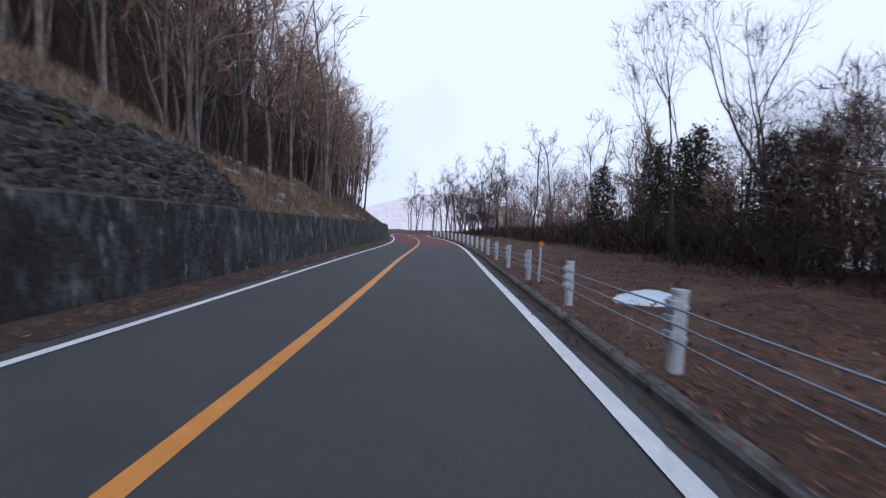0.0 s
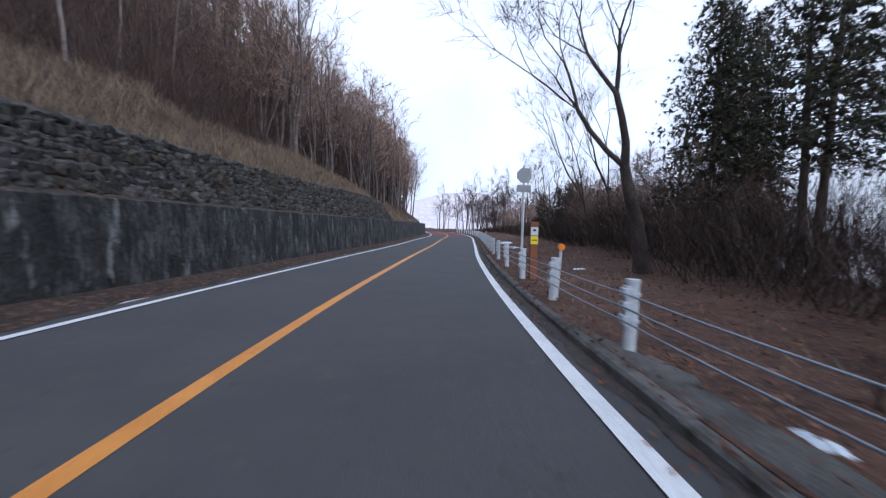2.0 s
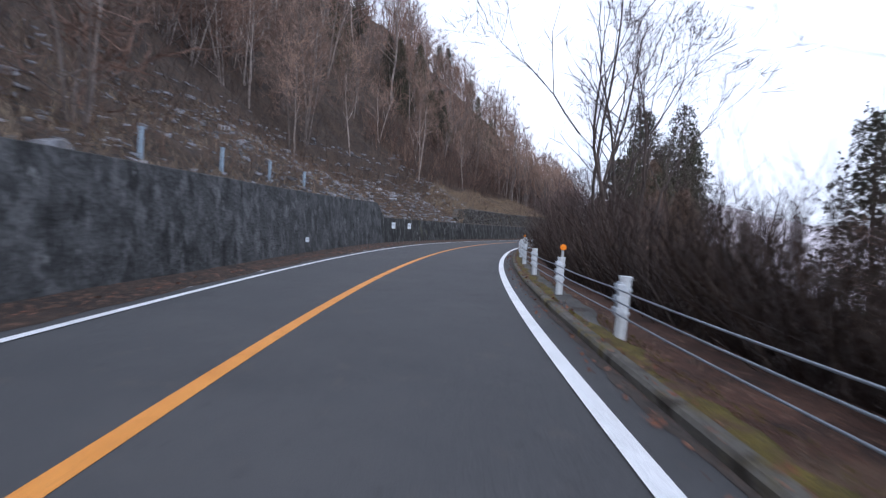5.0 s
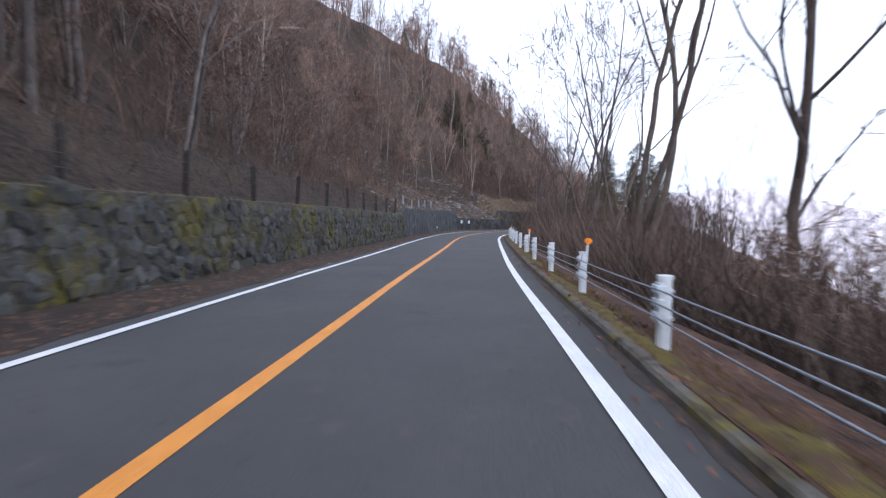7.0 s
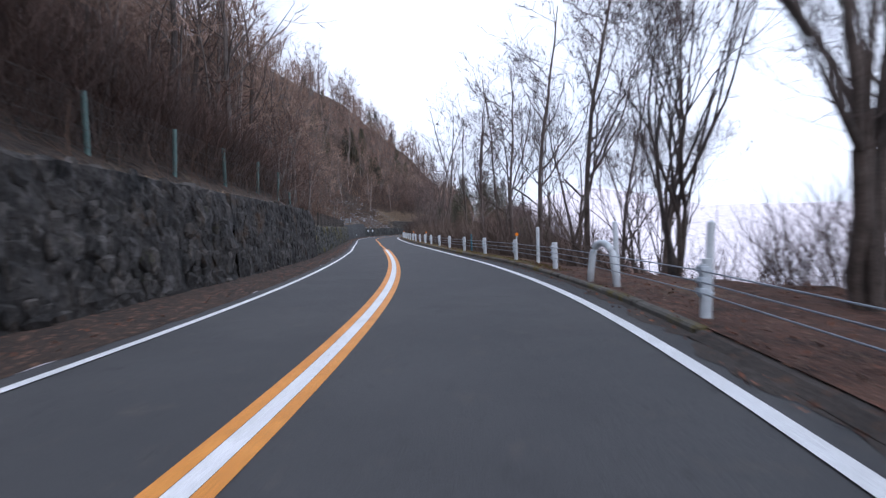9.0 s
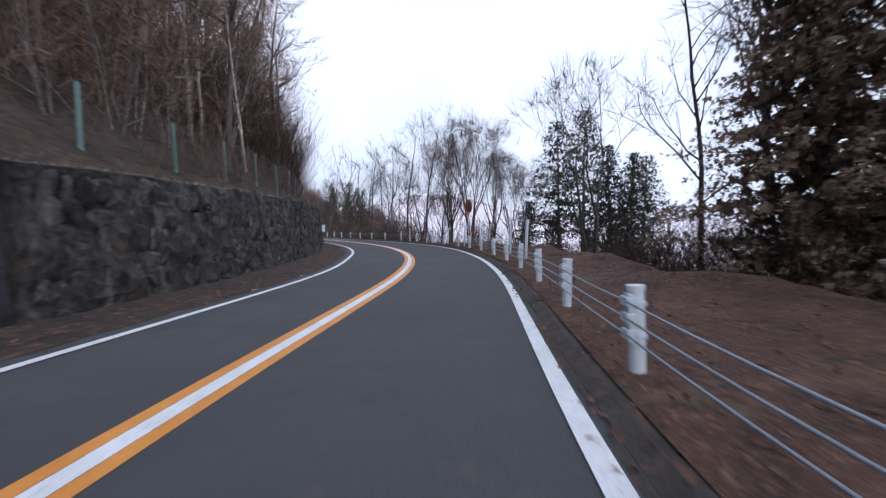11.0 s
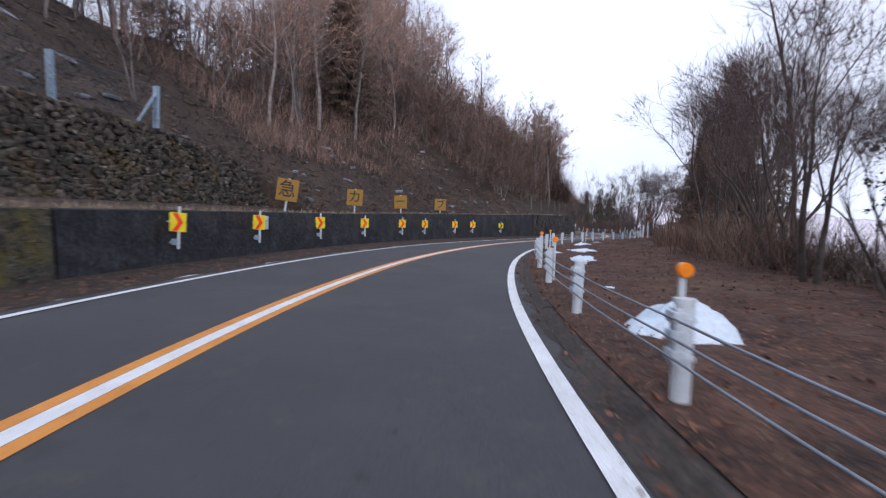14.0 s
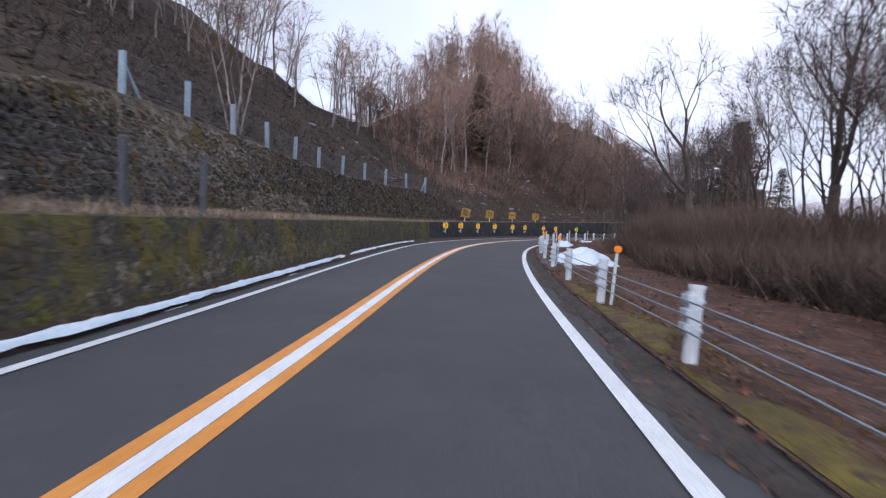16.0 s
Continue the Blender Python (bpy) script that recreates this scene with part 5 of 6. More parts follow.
KINDS = {
    "hill1": bare_tree(11, 9.5, 0.10, 1, 0.55, 0.4, 5, 4, 0.08, M_BARK, M_TWIG, 0.008, "slender pale-barked bare tree on the hillside"),
    "hill2": bare_tree(12, 8.0, 0.08, 2, 0.5, 0.35, 5, 4, 0.1, M_BARK, M_TWIG, 0.008, "twin-stemmed pale bare tree on the hillside"),
    "hill3": bare_tree(13, 11.0, 0.13, 1, 0.7, 0.35, 6, 4, 0.05, M_DARKBARK, M_TWIG, 0.009, "brown-twigged bare tree on the hillside"),
    "hill4": bare_tree(14, 6.5, 0.07, 3, 0.6, 0.25, 4, 4, 0.1, M_DARKBARK, M_TWIG, 0.008, "bushy many-stemmed bare tree on the hillside"),
    "val1": bare_tree(21, 12.5, 0.115, 1, 0.65, 0.3, 5, 5, 0.06, M_DARKBARK, M_DARKTWIG, 0.007, "tall dark leafless tree on the valley side"),
    "val2": forked_tree(22, 11.5, 0.12, 2, 0.2, 0.5, 0.2, 5, M_DARKBARK, M_DARKTWIG, 0.007, "forked dark leafless tree on the valley side"),
    "wide": forked_tree(61, 11.5, 0.2, 1, 0.2, 0.62, 0.1, 5, M_DARKBARK, M_DARKTWIG, 0.007, "wide-spreading dark leafless tree with a stout trunk"),
    "tall": forked_tree(65, 11.5, 0.13, 1, 0.26, 0.42, 0.1, 5, M_DARKBARK, M_DARKTWIG, 0.007, "tall slender leafless tree on the valley side"),
    "stout": forked_tree(64, 12.0, 0.2, 1, 0.22, 0.5, 0.1, 5, M_DARKBARK, M_DARKTWIG, 0.007, "tall stout-trunked leafless tree on the valley side"),
    "clump": forked_tree(62, 11.5, 0.125, 4, 0.2, 0.4, 0.24, 5, M_DARKBARK, M_DARKTWIG, 0.005, "clump of leafless stems rising from one foot"),
    "val3": bare_tree(23, 13.5, 0.13, 3, 0.5, 0.4, 4, 4, 0.08, M_DARKBARK, M_DARKTWIG, 0.007, "three-stemmed leafless tree on the valley side"),
    "val4": forked_tree(24, 7.5, 0.08, 3, 0.18, 0.45, 0.35, 5, M_DARKBARK, M_DARKTWIG, 0.005, "low spreading leafless tree on the valley side"),
    "ced1": cedar(31, 15, 0.2, M_NEEDLE, "tall dark green cedar on the valley side", 0.12, 0.2, 1.4),
    "ced2": cedar(32, 11, 0.15, M_NEEDLE, "dark green cedar on the valley side", 0.08, 0.24, 1.5),
    "ced3": cedar(33, 16, 0.24, M_RUSTNEEDLE, "broad cedar with brownish winter foliage", 0.02, 0.3, 2.3, 10),
    "ced5": cedar(35, 11.5, 0.16, M_NEEDLE, "dark cedar with a bare lower trunk", 0.3, 0.25, 0.9, 1),
    "ced4": cedar(34, 7, 0.1, M_NEEDLE, "small dense dark cedar", 0.04, 0.3, 1.8),
}
PLACED = set()


def plant(kind, x, y, z, turn=None, size=1.0, lean=0.0):
    m = pose(x, y, z, random.uniform(-3, 3) + lean, random.uniform(-3, 3), random.uniform(0, 360) if turn is None else turn)
    ob = KINDS[kind]
    if kind not in PLACED:
        PLACED.add(kind)
        ob.scale = (size,) * 3
        ob.matrix_basis = m @ Matrix.Diagonal((size, size, size, 1))
    else:
        ob = copy_thing(ob, m)
        ob.scale = (size,) * 3
    return ob


def on_hill(kind, t, d, size=1.0, turn=None):
    off, _ = hill_start(t)
    p = spot(t, off - d)
    return plant(kind, p[0], p[1], float(hill_z(t, d)), turn, size)


def on_bank(kind, t, d, size=1.0, turn=None):
    p = spot(t, float(rail_off(t)) + d)
    return plant(kind, p[0], p[1], float(bank_z(t, d)), turn, size)


rt = random.Random(5)
# woods over the hillside: the nearer trees one by one
for i in range(95):
    t = rt.uniform(-4.5, 15.6)
    near = 3.4 if t < 1.8 else 7.0 if t < 4.2 else 3.0 if t < 10 else 16.5
    d = near + 11 * rt.random()
    kind = rt.choice(("hill1", "hill2", "hill1", "hill3", "hill4"))
    on_hill(kind, t, d, rt.uniform(0.7, 1.15))
for i in range(26):
    on_hill(rt.choice(("hill3", "hill4", "hill3", "hill2")), rt.uniform(7.1, 10.0), rt.uniform(1.4, 6.5), rt.uniform(0.85, 1.2))
for t, d, s in ((14.5, 0.9, 0.85), (14.57, 0.4, 0.9), (14.42, 1.2, 0.8), (1.69, 5.5, 1.0), (3.3, 4.6, 0.7)):
    on_hill("hill2" if d < 3 else "hill1", t, d, s)
for i in range(12):
    on_hill(rt.choice(("ced1", "ced2")), rt.uniform(-2.2, 1.4), rt.uniform(10, 26), rt.uniform(0.55, 0.85))
for i in range(8):
    on_hill(rt.choice(("ced1", "ced2")), rt.uniform(-5, 6), rt.uniform(26, 48), rt.uniform(0.6, 0.9))
on_hill("ced3", 11.3, 13, 0.8)
# the valley side, stretch by stretch: kind, station, metres past the posts, size
VALLEY = (
    ("tall", -1.3, 6.4, 0.7), ("tall", -1.0, 7.3, 0.75), ("tall", -0.4, 7.2, 0.95), ("tall", -0.18, 7.8, 0.95), ("ced4", -1.5, 9.0, 0.8), ("ced4", -1.25, 10.5, 0.7), ("ced4", -1.9, 11.0, 0.9), ("ced4", -1.7, 8.2, 0.75), ("ced4", -2.1, 7.6, 0.7), ("ced4", -0.6, 9.0, 0.6), ("ced4", -0.9, 11.5, 0.75), ("ced4", -1.1, 8.4, 0.6), ("val1", 0.15, 9.5, 0.8), ("val4", -0.9, 8.0, 0.8), ("ced2", 0.43, 9.4, 1.15), ("ced5", 0.75, 10.5, 1.1), ("ced1", 0.2, 13.0, 0.8), ("ced1", -0.05, 13.5, 0.95), 
    ("val1", 1.5, 6.0, 0.75), ("ced5", 1.11, 11.2, 1.4), ("ced2", 1.9, 6.4, 1.05), ("ced3", 1.8, 9.5, 0.75), ("val4", 2.0, 4.2, 0.6), ("val3", 2.35, 3.4, 0.7), ("ced5", 1.55, 8.4, 1.3), ("ced1", 1.75, 8.0, 1.0), ("ced2", 2.3, 10.0, 1.3), ("ced5", 0.6, 12.5, 1.25),
    ("val4", 2.75, 4.6, 0.9), ("val4", 2.95, 2.8, 1.0), ("ced3", 2.5, 8.5, 0.72), ("ced3", 2.9, 7.5, 0.5), ("val1", 3.5, 3.2, 1.0), ("ced3", 3.6, 7.0, 0.55), ("clump", 3.3, 4.2, 0.6), ("clump", 3.02, 5.0, 0.7), ("val4", 3.2, 3.2, 1.0), ("ced3", 3.35, 6.0, 0.45), ("val4", 3.45, 4.6, 1.1), ("clump", 3.52, 6.2, 0.75), ("val3", 3.95, 3.2, 0.95), ("val4", 3.6, 3.6, 1.0), ("val2", 4.15, 2.4, 1.0),
    ("ced1", 4.2, 9.0, 0.8), ("val2", 4.75, 3.2, 1.0), ("val1", 5.15, 3.0, 1.0), ("val3", 5.5, 2.6, 1.0), ("val2", 5.98, 2.4, 1.05), ("val3", 6.22, 1.8, 1.05), ("val1", 6.45, 3.7, 1.1), ("val1", 6.6, 4.6, 1.15),
    ("val1", 6.9, 3.2, 1.1), ("val3", 7.15, 4.2, 1.05), ("val1", 7.33, 3.2, 1.1), ("ced2", 6.5, 8.5, 0.8), ("val2", 7.48, 3.8, 1.0), ("val1", 7.62, 2.9, 1.15), ("val1", 7.6, 7.0, 1.1), ("val2", 7.74, 3.6, 1.2), ("val1", 7.87, 3.0, 1.15), ("clump", 7.98, 4.6, 0.85), ("tall", 8.1, 3.6, 0.9),
    ("clump", 8.21, 2.9, 1.0), ("clump", 8.59, 2.2, 1.0), ("clump", 8.5, 7.0, 0.9), ("tall", 8.4, 8.5, 0.95), ("ced4", 8.7, 6.0, 0.7), ("ced4", 8.6, 9.4, 0.9), ("ced5", 8.83, 7.6, 1.0), ("ced5", 8.97, 8.2, 1.02), ("ced2", 9.2, 8.4, 0.8), ("ced2", 9.32, 8.2, 0.72), ("ced4", 9.0, 8.6, 0.6), ("ced4", 9.22, 9.4, 0.6), ("ced5", 9.1, 11.0, 0.9), ("clump", 8.42, 5.2, 0.95),
    ("val2", 9.55, 4.6, 0.95), ("val1", 9.9, 6.5, 1.0), ("val3", 10.2, 7.0, 1.0), ("ced3", 10.45, 9.8, 1.12), ("ced3", 10.2, 7.0, 0.8), ("ced3", 11.05, 8.0, 0.5), ("ced1", 10.2, 12.5, 0.95), ("ced3", 10.35, 9.5, 0.8),
    ("val4", 11.6, 8.6, 1.0), ("val1", 11.7, 10.5, 0.85), ("val2", 11.75, 8.2, 1.0), ("val4", 12.4, 8.5, 1.25), ("stout", 11.65, 10.8, 1.15), ("clump", 12.05, 9.5, 0.95), ("val1", 12.6, 8.4, 0.9), ("ced5", 12.9, 10.5, 0.8), ("val4", 12.8, 6.9, 1.2),
    ("val4", 13.6, 7.5, 0.8), ("val2", 13.13, 5.6, 0.72), ("val4", 13.32, 5.6, 0.7), ("val2", 14.0, 4.4, 0.6), ("val4", 14.2, 7.5, 1.1), ("val1", 14.4, 11.0, 0.85), ("val2", 14.7, 8.5, 0.85), ("val4", 15.0, 8.0, 1.1), ("val2", 15.1, 9.8, 1.0), ("val1", 14.85, 11.5, 1.0), ("val4", 15.35, 8.0, 1.2), ("wide", 14.4, 6.2, 1.0), ("wide", 14.85, 7.6, 1.0), ("wide", 13.6, 12.0, 1.15), ("wide", 13.95, 10.2, 0.95), ("tall", 13.3, 13.0, 1.1), ("val2", 14.55, 10.8, 1.0),
)
for kind, t, d, size in VALLEY:
    on_bank(kind, t, d, size)
on_bank("wide", 0.93, 4.1, 1.18, 232)
for i in range(30):
    t = rt.uniform(-2.0, 15.2)
    steep = 2.2 < t < 8.2
    d = rt.uniform(5, 20) if steep else rt.uniform(13, 30)
    kind = rt.choice(("val1", "val2", "val3", "val1", "val4", "ced1" if t < 3.5 else "val2", "ced2" if t < 5 else "val3"))
    on_bank(kind, t, d, rt.uniform(0.7, 1.05))
for t, d, s in ((11.0, 7.6, 0.5), (10.9, 8.2, 0.6), (10.75, 7.6, 0.6)):
    on_bank(rt.choice(("hill4", "hill3")), t, d, s)
# a row of bare trees round the far bend
for i in range(14):
    t = -3.2 - 3.5 * rt.random()
    on_bank(rt.choice(("val1", "val2", "val4")), t, rt.uniform(2.5, 12), rt.uniform(0.5, 0.8))


# ---- the woods further up, and over the valley, too many to count ----
def quick(name, verts, faces, mat):
    """A mesh of triangles from arrays."""
    me = bpy.data.meshes.new(name)
    me.vertices.add(len(verts))
    me.vertices.foreach_set("co", np.asarray(verts, np.float32).ravel())
    n = len(faces)
    me.loops.add(n * 3)
    me.loops.foreach_set("vertex_index", np.asarray(faces, np.int32).ravel())
    me.polygons.add(n)
    me.polygons.foreach_set("loop_start", np.arange(0, n * 3, 3, dtype=np.int32))
    me.materials.append(mat)
    me.update()
    me.validate()
    return me


def tris(faces):
    return np.array([(f[0], f[k], f[k + 1]) for f in faces for k in range(1, len(f) - 1)], np.int32)


def woods(name, seed, places, sizes, models, bark, twig, label):
    """Joins many trees into one wood, trunks and crowns apart."""
    g = np.random.default_rng(seed)
    got = [[np.array([tuple(v) for v in V]), tris(F), np.array([tuple(v) for v in CV]), tris(CF)] for V, F, CV, CF in models]
    out = [[], [], 0], [[], [], 0]
    for p, s in zip(places, sizes):
        m = got[g.integers(len(got))]
        a = g.uniform(0, 6.283)
        c, q = math.cos(a) * s, math.sin(a) * s
        rot = np.array([[c, q, 0], [-q, c, 0], [0, 0, s * g.uniform(0.9, 1.15)]])
        for o, v, f in ((out[0], m[0], m[1]), (out[1], m[2], m[3])):
            o[0].append(v @ rot + p)
            o[1].append(f + o[2])
            o[2] += len(v)
    base = tagged(new(name, quick(name, np.concatenate(out[0][0]), np.concatenate(out[0][1]), bark)), label, "woods", kind="stuff")
    tagged(part("twigs", quick("twigs", np.concatenate(out[1][0]), np.concatenate(out[1][1]), twig), base), kind="stuff")


FAR_TREES = [bare_tree(41, 9.5, 0.10, 1, 0.6, 0.35, 4, 3, 0.08, None, None, 0.0135, raw=True), bare_tree(42, 8.5, 0.09, 2, 0.55, 0.3, 4, 3, 0.1, None, None, 0.0135, raw=True),
             bare_tree(43, 10.5, 0.12, 1, 0.75, 0.3, 5, 3, 0.05, None, None, 0.0135, raw=True), bare_tree(44, 7.0, 0.08, 3, 0.65, 0.25, 4, 3, 0.1, None, None, 0.013, raw=True)]
gw = np.random.default_rng(77)
wt = np.concatenate([gw.uniform(-5.5, 10.0, 160), gw.uniform(-5.2, -0.8, 60), gw.uniform(6.2, 9.6, 60), gw.uniform(-4.6, -0.2, 60)])
wd = np.concatenate([np.where(wt[:160] < 1.8, 7, 10) + np.where(wt[:160] < 5, 44, 26) * gw.random(160), gw.uniform(2.2, 11, 60), gw.uniform(2, 9, 60), gw.uniform(1.6, 8, 60)])
w_off, _ = hill_start(wt)
woods("hill_woods", 1, spot(wt, w_off - wd, hill_z(wt, wd) - 0.1), np.concatenate([gw.uniform(0.75, 1.25, 160), gw.uniform(0.95, 1.35, 180)]), FAR_TREES, M_BARK, M_TWIG, "brown leafless woods covering the upper hillside")
wt = np.concatenate([gw.uniform(11.0, 15.8, 110), gw.uniform(6.5, 11.8, 150)])
wd = np.concatenate([np.where(gw.random(110) < 0.85, gw.uniform(13.5, 24, 110), gw.uniform(9, 15, 110)), np.interp(wt[110:], [6.5, 8, 9.3, 10.5, 11.8], [43, 36, 30, 20, 16]) + gw.uniform(-10, 1, 150) + np.where(gw.random(150) < 0.55, gw.uniform(0, 22, 150), 0)])
w_off, _ = hill_start(wt)
woods("ridge_woods", 2, spot(wt, w_off - wd, hill_z(wt, wd) - 0.1), np.concatenate([gw.uniform(0.8, 1.2, 110), gw.uniform(0.95, 1.45, 150)]), FAR_TREES, M_BARK, M_PALEBRUSH, "pale-trunked leafless woods along the ridge")
wt = np.concatenate([gw.uniform(6.2, 9.2, 80), gw.uniform(-2.6, 2.2, 80)])
wd = np.concatenate([gw.uniform(30, 70, 80), gw.uniform(18, 50, 80)])
w_off, _ = hill_start(wt)
woods("back_ridge_woods", 8, spot(wt, w_off - wd, hill_z(wt, wd) - 0.1), gw.uniform(1.1, 1.75, 160), FAR_TREES, M_BARK, M_PALEBRUSH, "pale brown leafless woods high on the hill")
BUSHES = [bare_tree(46, 5.2, 0.05, 4, 0.8, 0.12, 4, 3, 0.1, None, None, 0.012, raw=True), bare_tree(47, 4.4, 0.045, 4, 0.9, 0.1, 4, 3, 0.1, None, None, 0.016, raw=True)]
wt = np.concatenate([gw.uniform(4.2, 10.2, 120), gw.uniform(1.5, 10.5, 90), gw.uniform(9.8, 12.5, 26), gw.uniform(9.7, 10.8, 70), gw.uniform(2.2, 7.2, 80)])
wd = np.concatenate([gw.uniform(2.2, 14, 120), gw.uniform(11, 34, 90), gw.uniform(13, 20, 26), gw.uniform(2.2, 17, 70), gw.uniform(10, 42, 80)])
w_off, _ = hill_start(wt)
woods("hill_bushes", 5, spot(wt, w_off - wd, hill_z(wt, wd) - 0.1), np.concatenate([gw.uniform(0.7, 1.4, 306), gw.uniform(1.2, 2.0, 80)]), BUSHES, M_BARK, M_PALEBRUSH, "twiggy grey-brown bushes over the hillside")
wt = np.concatenate([gw.uniform(-5.5, 0.7, 70), gw.uniform(10.95, 11.25, 4), gw.uniform(3.2, 7.3, 56)])
wd = np.concatenate([gw.uniform(6.8, 14, 70), gw.uniform(8.0, 9.2, 4), gw.uniform(3, 12, 56)])
woods("valley_bushes", 6, spot(wt, rail_off(wt) + wd, bank_z(wt, wd) - 0.1), np.concatenate([gw.uniform(0.7, 1.25, 70), gw.uniform(0.7, 1.0, 4), gw.uniform(0.6, 1.1, 56)]), BUSHES, M_BARK, M_TWIG, "twiggy brown bushes along the valley side")
wt = np.concatenate([gw.uniform(-7, 6.5, 120), gw.uniform(-6, 6.2, 110)])
wd = np.concatenate([np.interp(wt[:120], [-7, 4, 6.5], [54, 52, 42]) + gw.uniform(-12, 5, 120), np.where(wt[120:] < 1.8, 6, 11) + gw.uniform(0, 32, 110)])
squeezed = np.interp(wt, [-9, -5, -3], [0.4, 0.6, 1.0])
w_off, _ = hill_start(wt)
woods("crest_woods", 4, spot(wt, w_off - wd * squeezed, hill_z(wt, wd * squeezed) - 0.1), np.concatenate([gw.uniform(1.2, 1.9, 120), gw.uniform(0.9, 1.4, 110)]), FAR_TREES, M_DARKBARK, M_TWIG, "leafless trees along the crest of the hill")
wt = np.concatenate([gw.uniform(-6.5, 1.2, 70), gw.uniform(-8, -4.6, 30), gw.uniform(-4, 2, 34)])
wd = np.concatenate([gw.uniform(9, 26, 70) - np.clip(-wt[:70] - 3, 0, 2) * 3, gw.uniform(2, 12, 30), gw.uniform(24, 52, 34)])
woods("valley_woods", 3, spot(wt, rail_off(wt) + wd, bank_z(wt, wd) - 0.1), np.concatenate([np.where(wt[:100] < -2.2, gw.uniform(0.85, 1.3, 100), gw.uniform(0.55, 0.9, 100)), gw.uniform(0.9, 1.3, 34)]), FAR_TREES, M_DARKBARK, M_DARKTWIG, "dark leafless woods beyond the bank")


# ---- brush, dry grass and leaves ----
def unit(a):
    return a / np.maximum(np.linalg.norm(a, axis=-1, keepdims=True), 1e-6)


def blades(name, seed, roots, mat, size, width, label, category, lean=0.5, forks=0):
    """Many thin upright stems with side shoots, in one mesh."""
    g = np.random.default_rng(seed)
    p = np.asarray(roots, float)
    n = len(p)
    ln = g.uniform(*size, n)[:, None]
    d = unit(np.concatenate([g.normal(0, lean, (n, 2)), np.ones((n, 1))], 1))
    s = unit(np.concatenate([g.normal(0, 1, (n, 2)), np.zeros((n, 1))], 1)) * width
    mid = p + d * ln * 0.55
    tip = p + d * ln + g.normal(0, 0.13, (n, 3)) * ln
    V = [p - s, p + s, mid + s * 0.7, mid - s * 0.7, tip]
    k = np.arange(n)
    F = [np.stack([k, n + k, 2 * n + k], 1), np.stack([k, 2 * n + k, 3 * n + k], 1), np.stack([3 * n + k, 2 * n + k, 4 * n + k], 1)]
    m = 5 * n
    for _ in range(forks):
        f = g.uniform(0.2, 1.0, (n, 1))
        q = p + (mid - p) * f * 1.4
        e = q + unit(d + g.normal(0, 0.6, (n, 3)) + [0, 0, 0.15]) * ln * g.uniform(0.25, 0.6, (n, 1))
        V += [q - s * 0.55, q + s * 0.55, e]
        F.append(np.stack([m + k, m + n + k, m + 2 * n + k], 1))
        m += 3 * n
    return tagged(new(name, quick(name, np.concatenate(V), np.concatenate(F), mat)), label, category, kind="stuff")


def hill_roots(n, t0, t1, d0, d1, power=1.0, seed=1):
    g = np.random.default_rng(seed)
    t, d = g.uniform(t0, t1, n), d0 + (d1 - d0) * g.random(n) ** power
    off, _ = hill_start(t)
    return spot(t, off - d, hill_z(t, d) - 0.03)


def bank_roots(n, t0, t1, d0, d1, power=1.0, seed=1):
    g = np.random.default_rng(seed)
    t, d = g.uniform(t0, t1, n), d0 + (d1 - d0) * g.random(n) ** power
    return spot(t, rail_off(t) + d, bank_z(t, d) - 0.02)


def ledge_roots(n, t0, t1, a, b, seed=1):
    g = np.random.default_rng(seed)
    t = g.uniform(t0, t1, n)
    return spot(t, wall_off(t) - a - (b - a) * g.random(n), wall_top(t))


blades("dry_grass", 1, hill_roots(15000, -2.6, 1.9, 0.0, 4.2, 1.2, 1), M_GRASS, (0.25, 0.75), 0.012, "pale dry grass along the top of the stacked-stone wall", "grass", 0.5, 1)
blades("slope_grass", 2, hill_roots(8000, 1.6, 4.9, 0.0, 8, 1.0, 2), M_GRASS, (0.12, 0.45), 0.011, "tufts of pale dry grass on the rocky slope", "grass", 0.6, 1)
blades("wall_head_grass", 3, ledge_roots(5500, 4.9, 16.5, 0.3, 0.7, 3), M_GRASS, (0.06, 0.24), 0.01, "short dry grass on the wall heads", "grass", 0.8)
blades("ledge_grass", 4, ledge_roots(4500, 12.9, 16.5, 0.35, 2.4, 4), M_GRASS, (0.1, 0.35), 0.01, "dry grass on the ledge between the two walls", "grass", 0.7)
blades("hill_thicket", 5, np.concatenate([hill_roots(2500, -5, 1.9, 6, 40, 1.3, 5), hill_roots(5600, 4.4, 10.3, 2.4, 40, 1.2, 51)]), M_BRUSH, (1.0, 3.6), 0.012, "brown leafless saplings crowding the hillside", "thicket", 0.5, 7)
blades("slope_thicket", 54, np.concatenate([hill_roots(1800, -5, 1.9, 4.2, 26, 1.3, 54), hill_roots(2800, 1.9, 4.6, 3.4, 36, 1.1, 55)]), M_HEDGE, (1.0, 3.4), 0.012, "grey-brown leafless saplings on the slope above the low wall", "thicket", 0.5, 7)
# the gloom under the woods is put into these dark stems
blades("shaded_thicket", 52, np.concatenate([hill_roots(7500, 7.3, 9.3, 1.2, 12, 1.2, 52), hill_roots(4500, -5, 1.7, 4.5, 14, 1.2, 53)]), M_DARK_SHADE_BRUSH, (1.5, 5.0), 0.014, "leafless thicket crowding the foot of the woods, its shade put into a dark colour", "thicket", 0.45, 8)
blades("open_slope_brush", 62, np.concatenate([hill_roots(9000, 11.2, 15.8, 1.0, 22, 0.9, 61), hill_roots(2500, 10.6, 11.8, 2.0, 15, 0.9, 63)]), M_DARK_SHADE_BRUSH, (0.12, 0.7), 0.012, "low dark brush on the open slope", "brush", 0.6, 5)
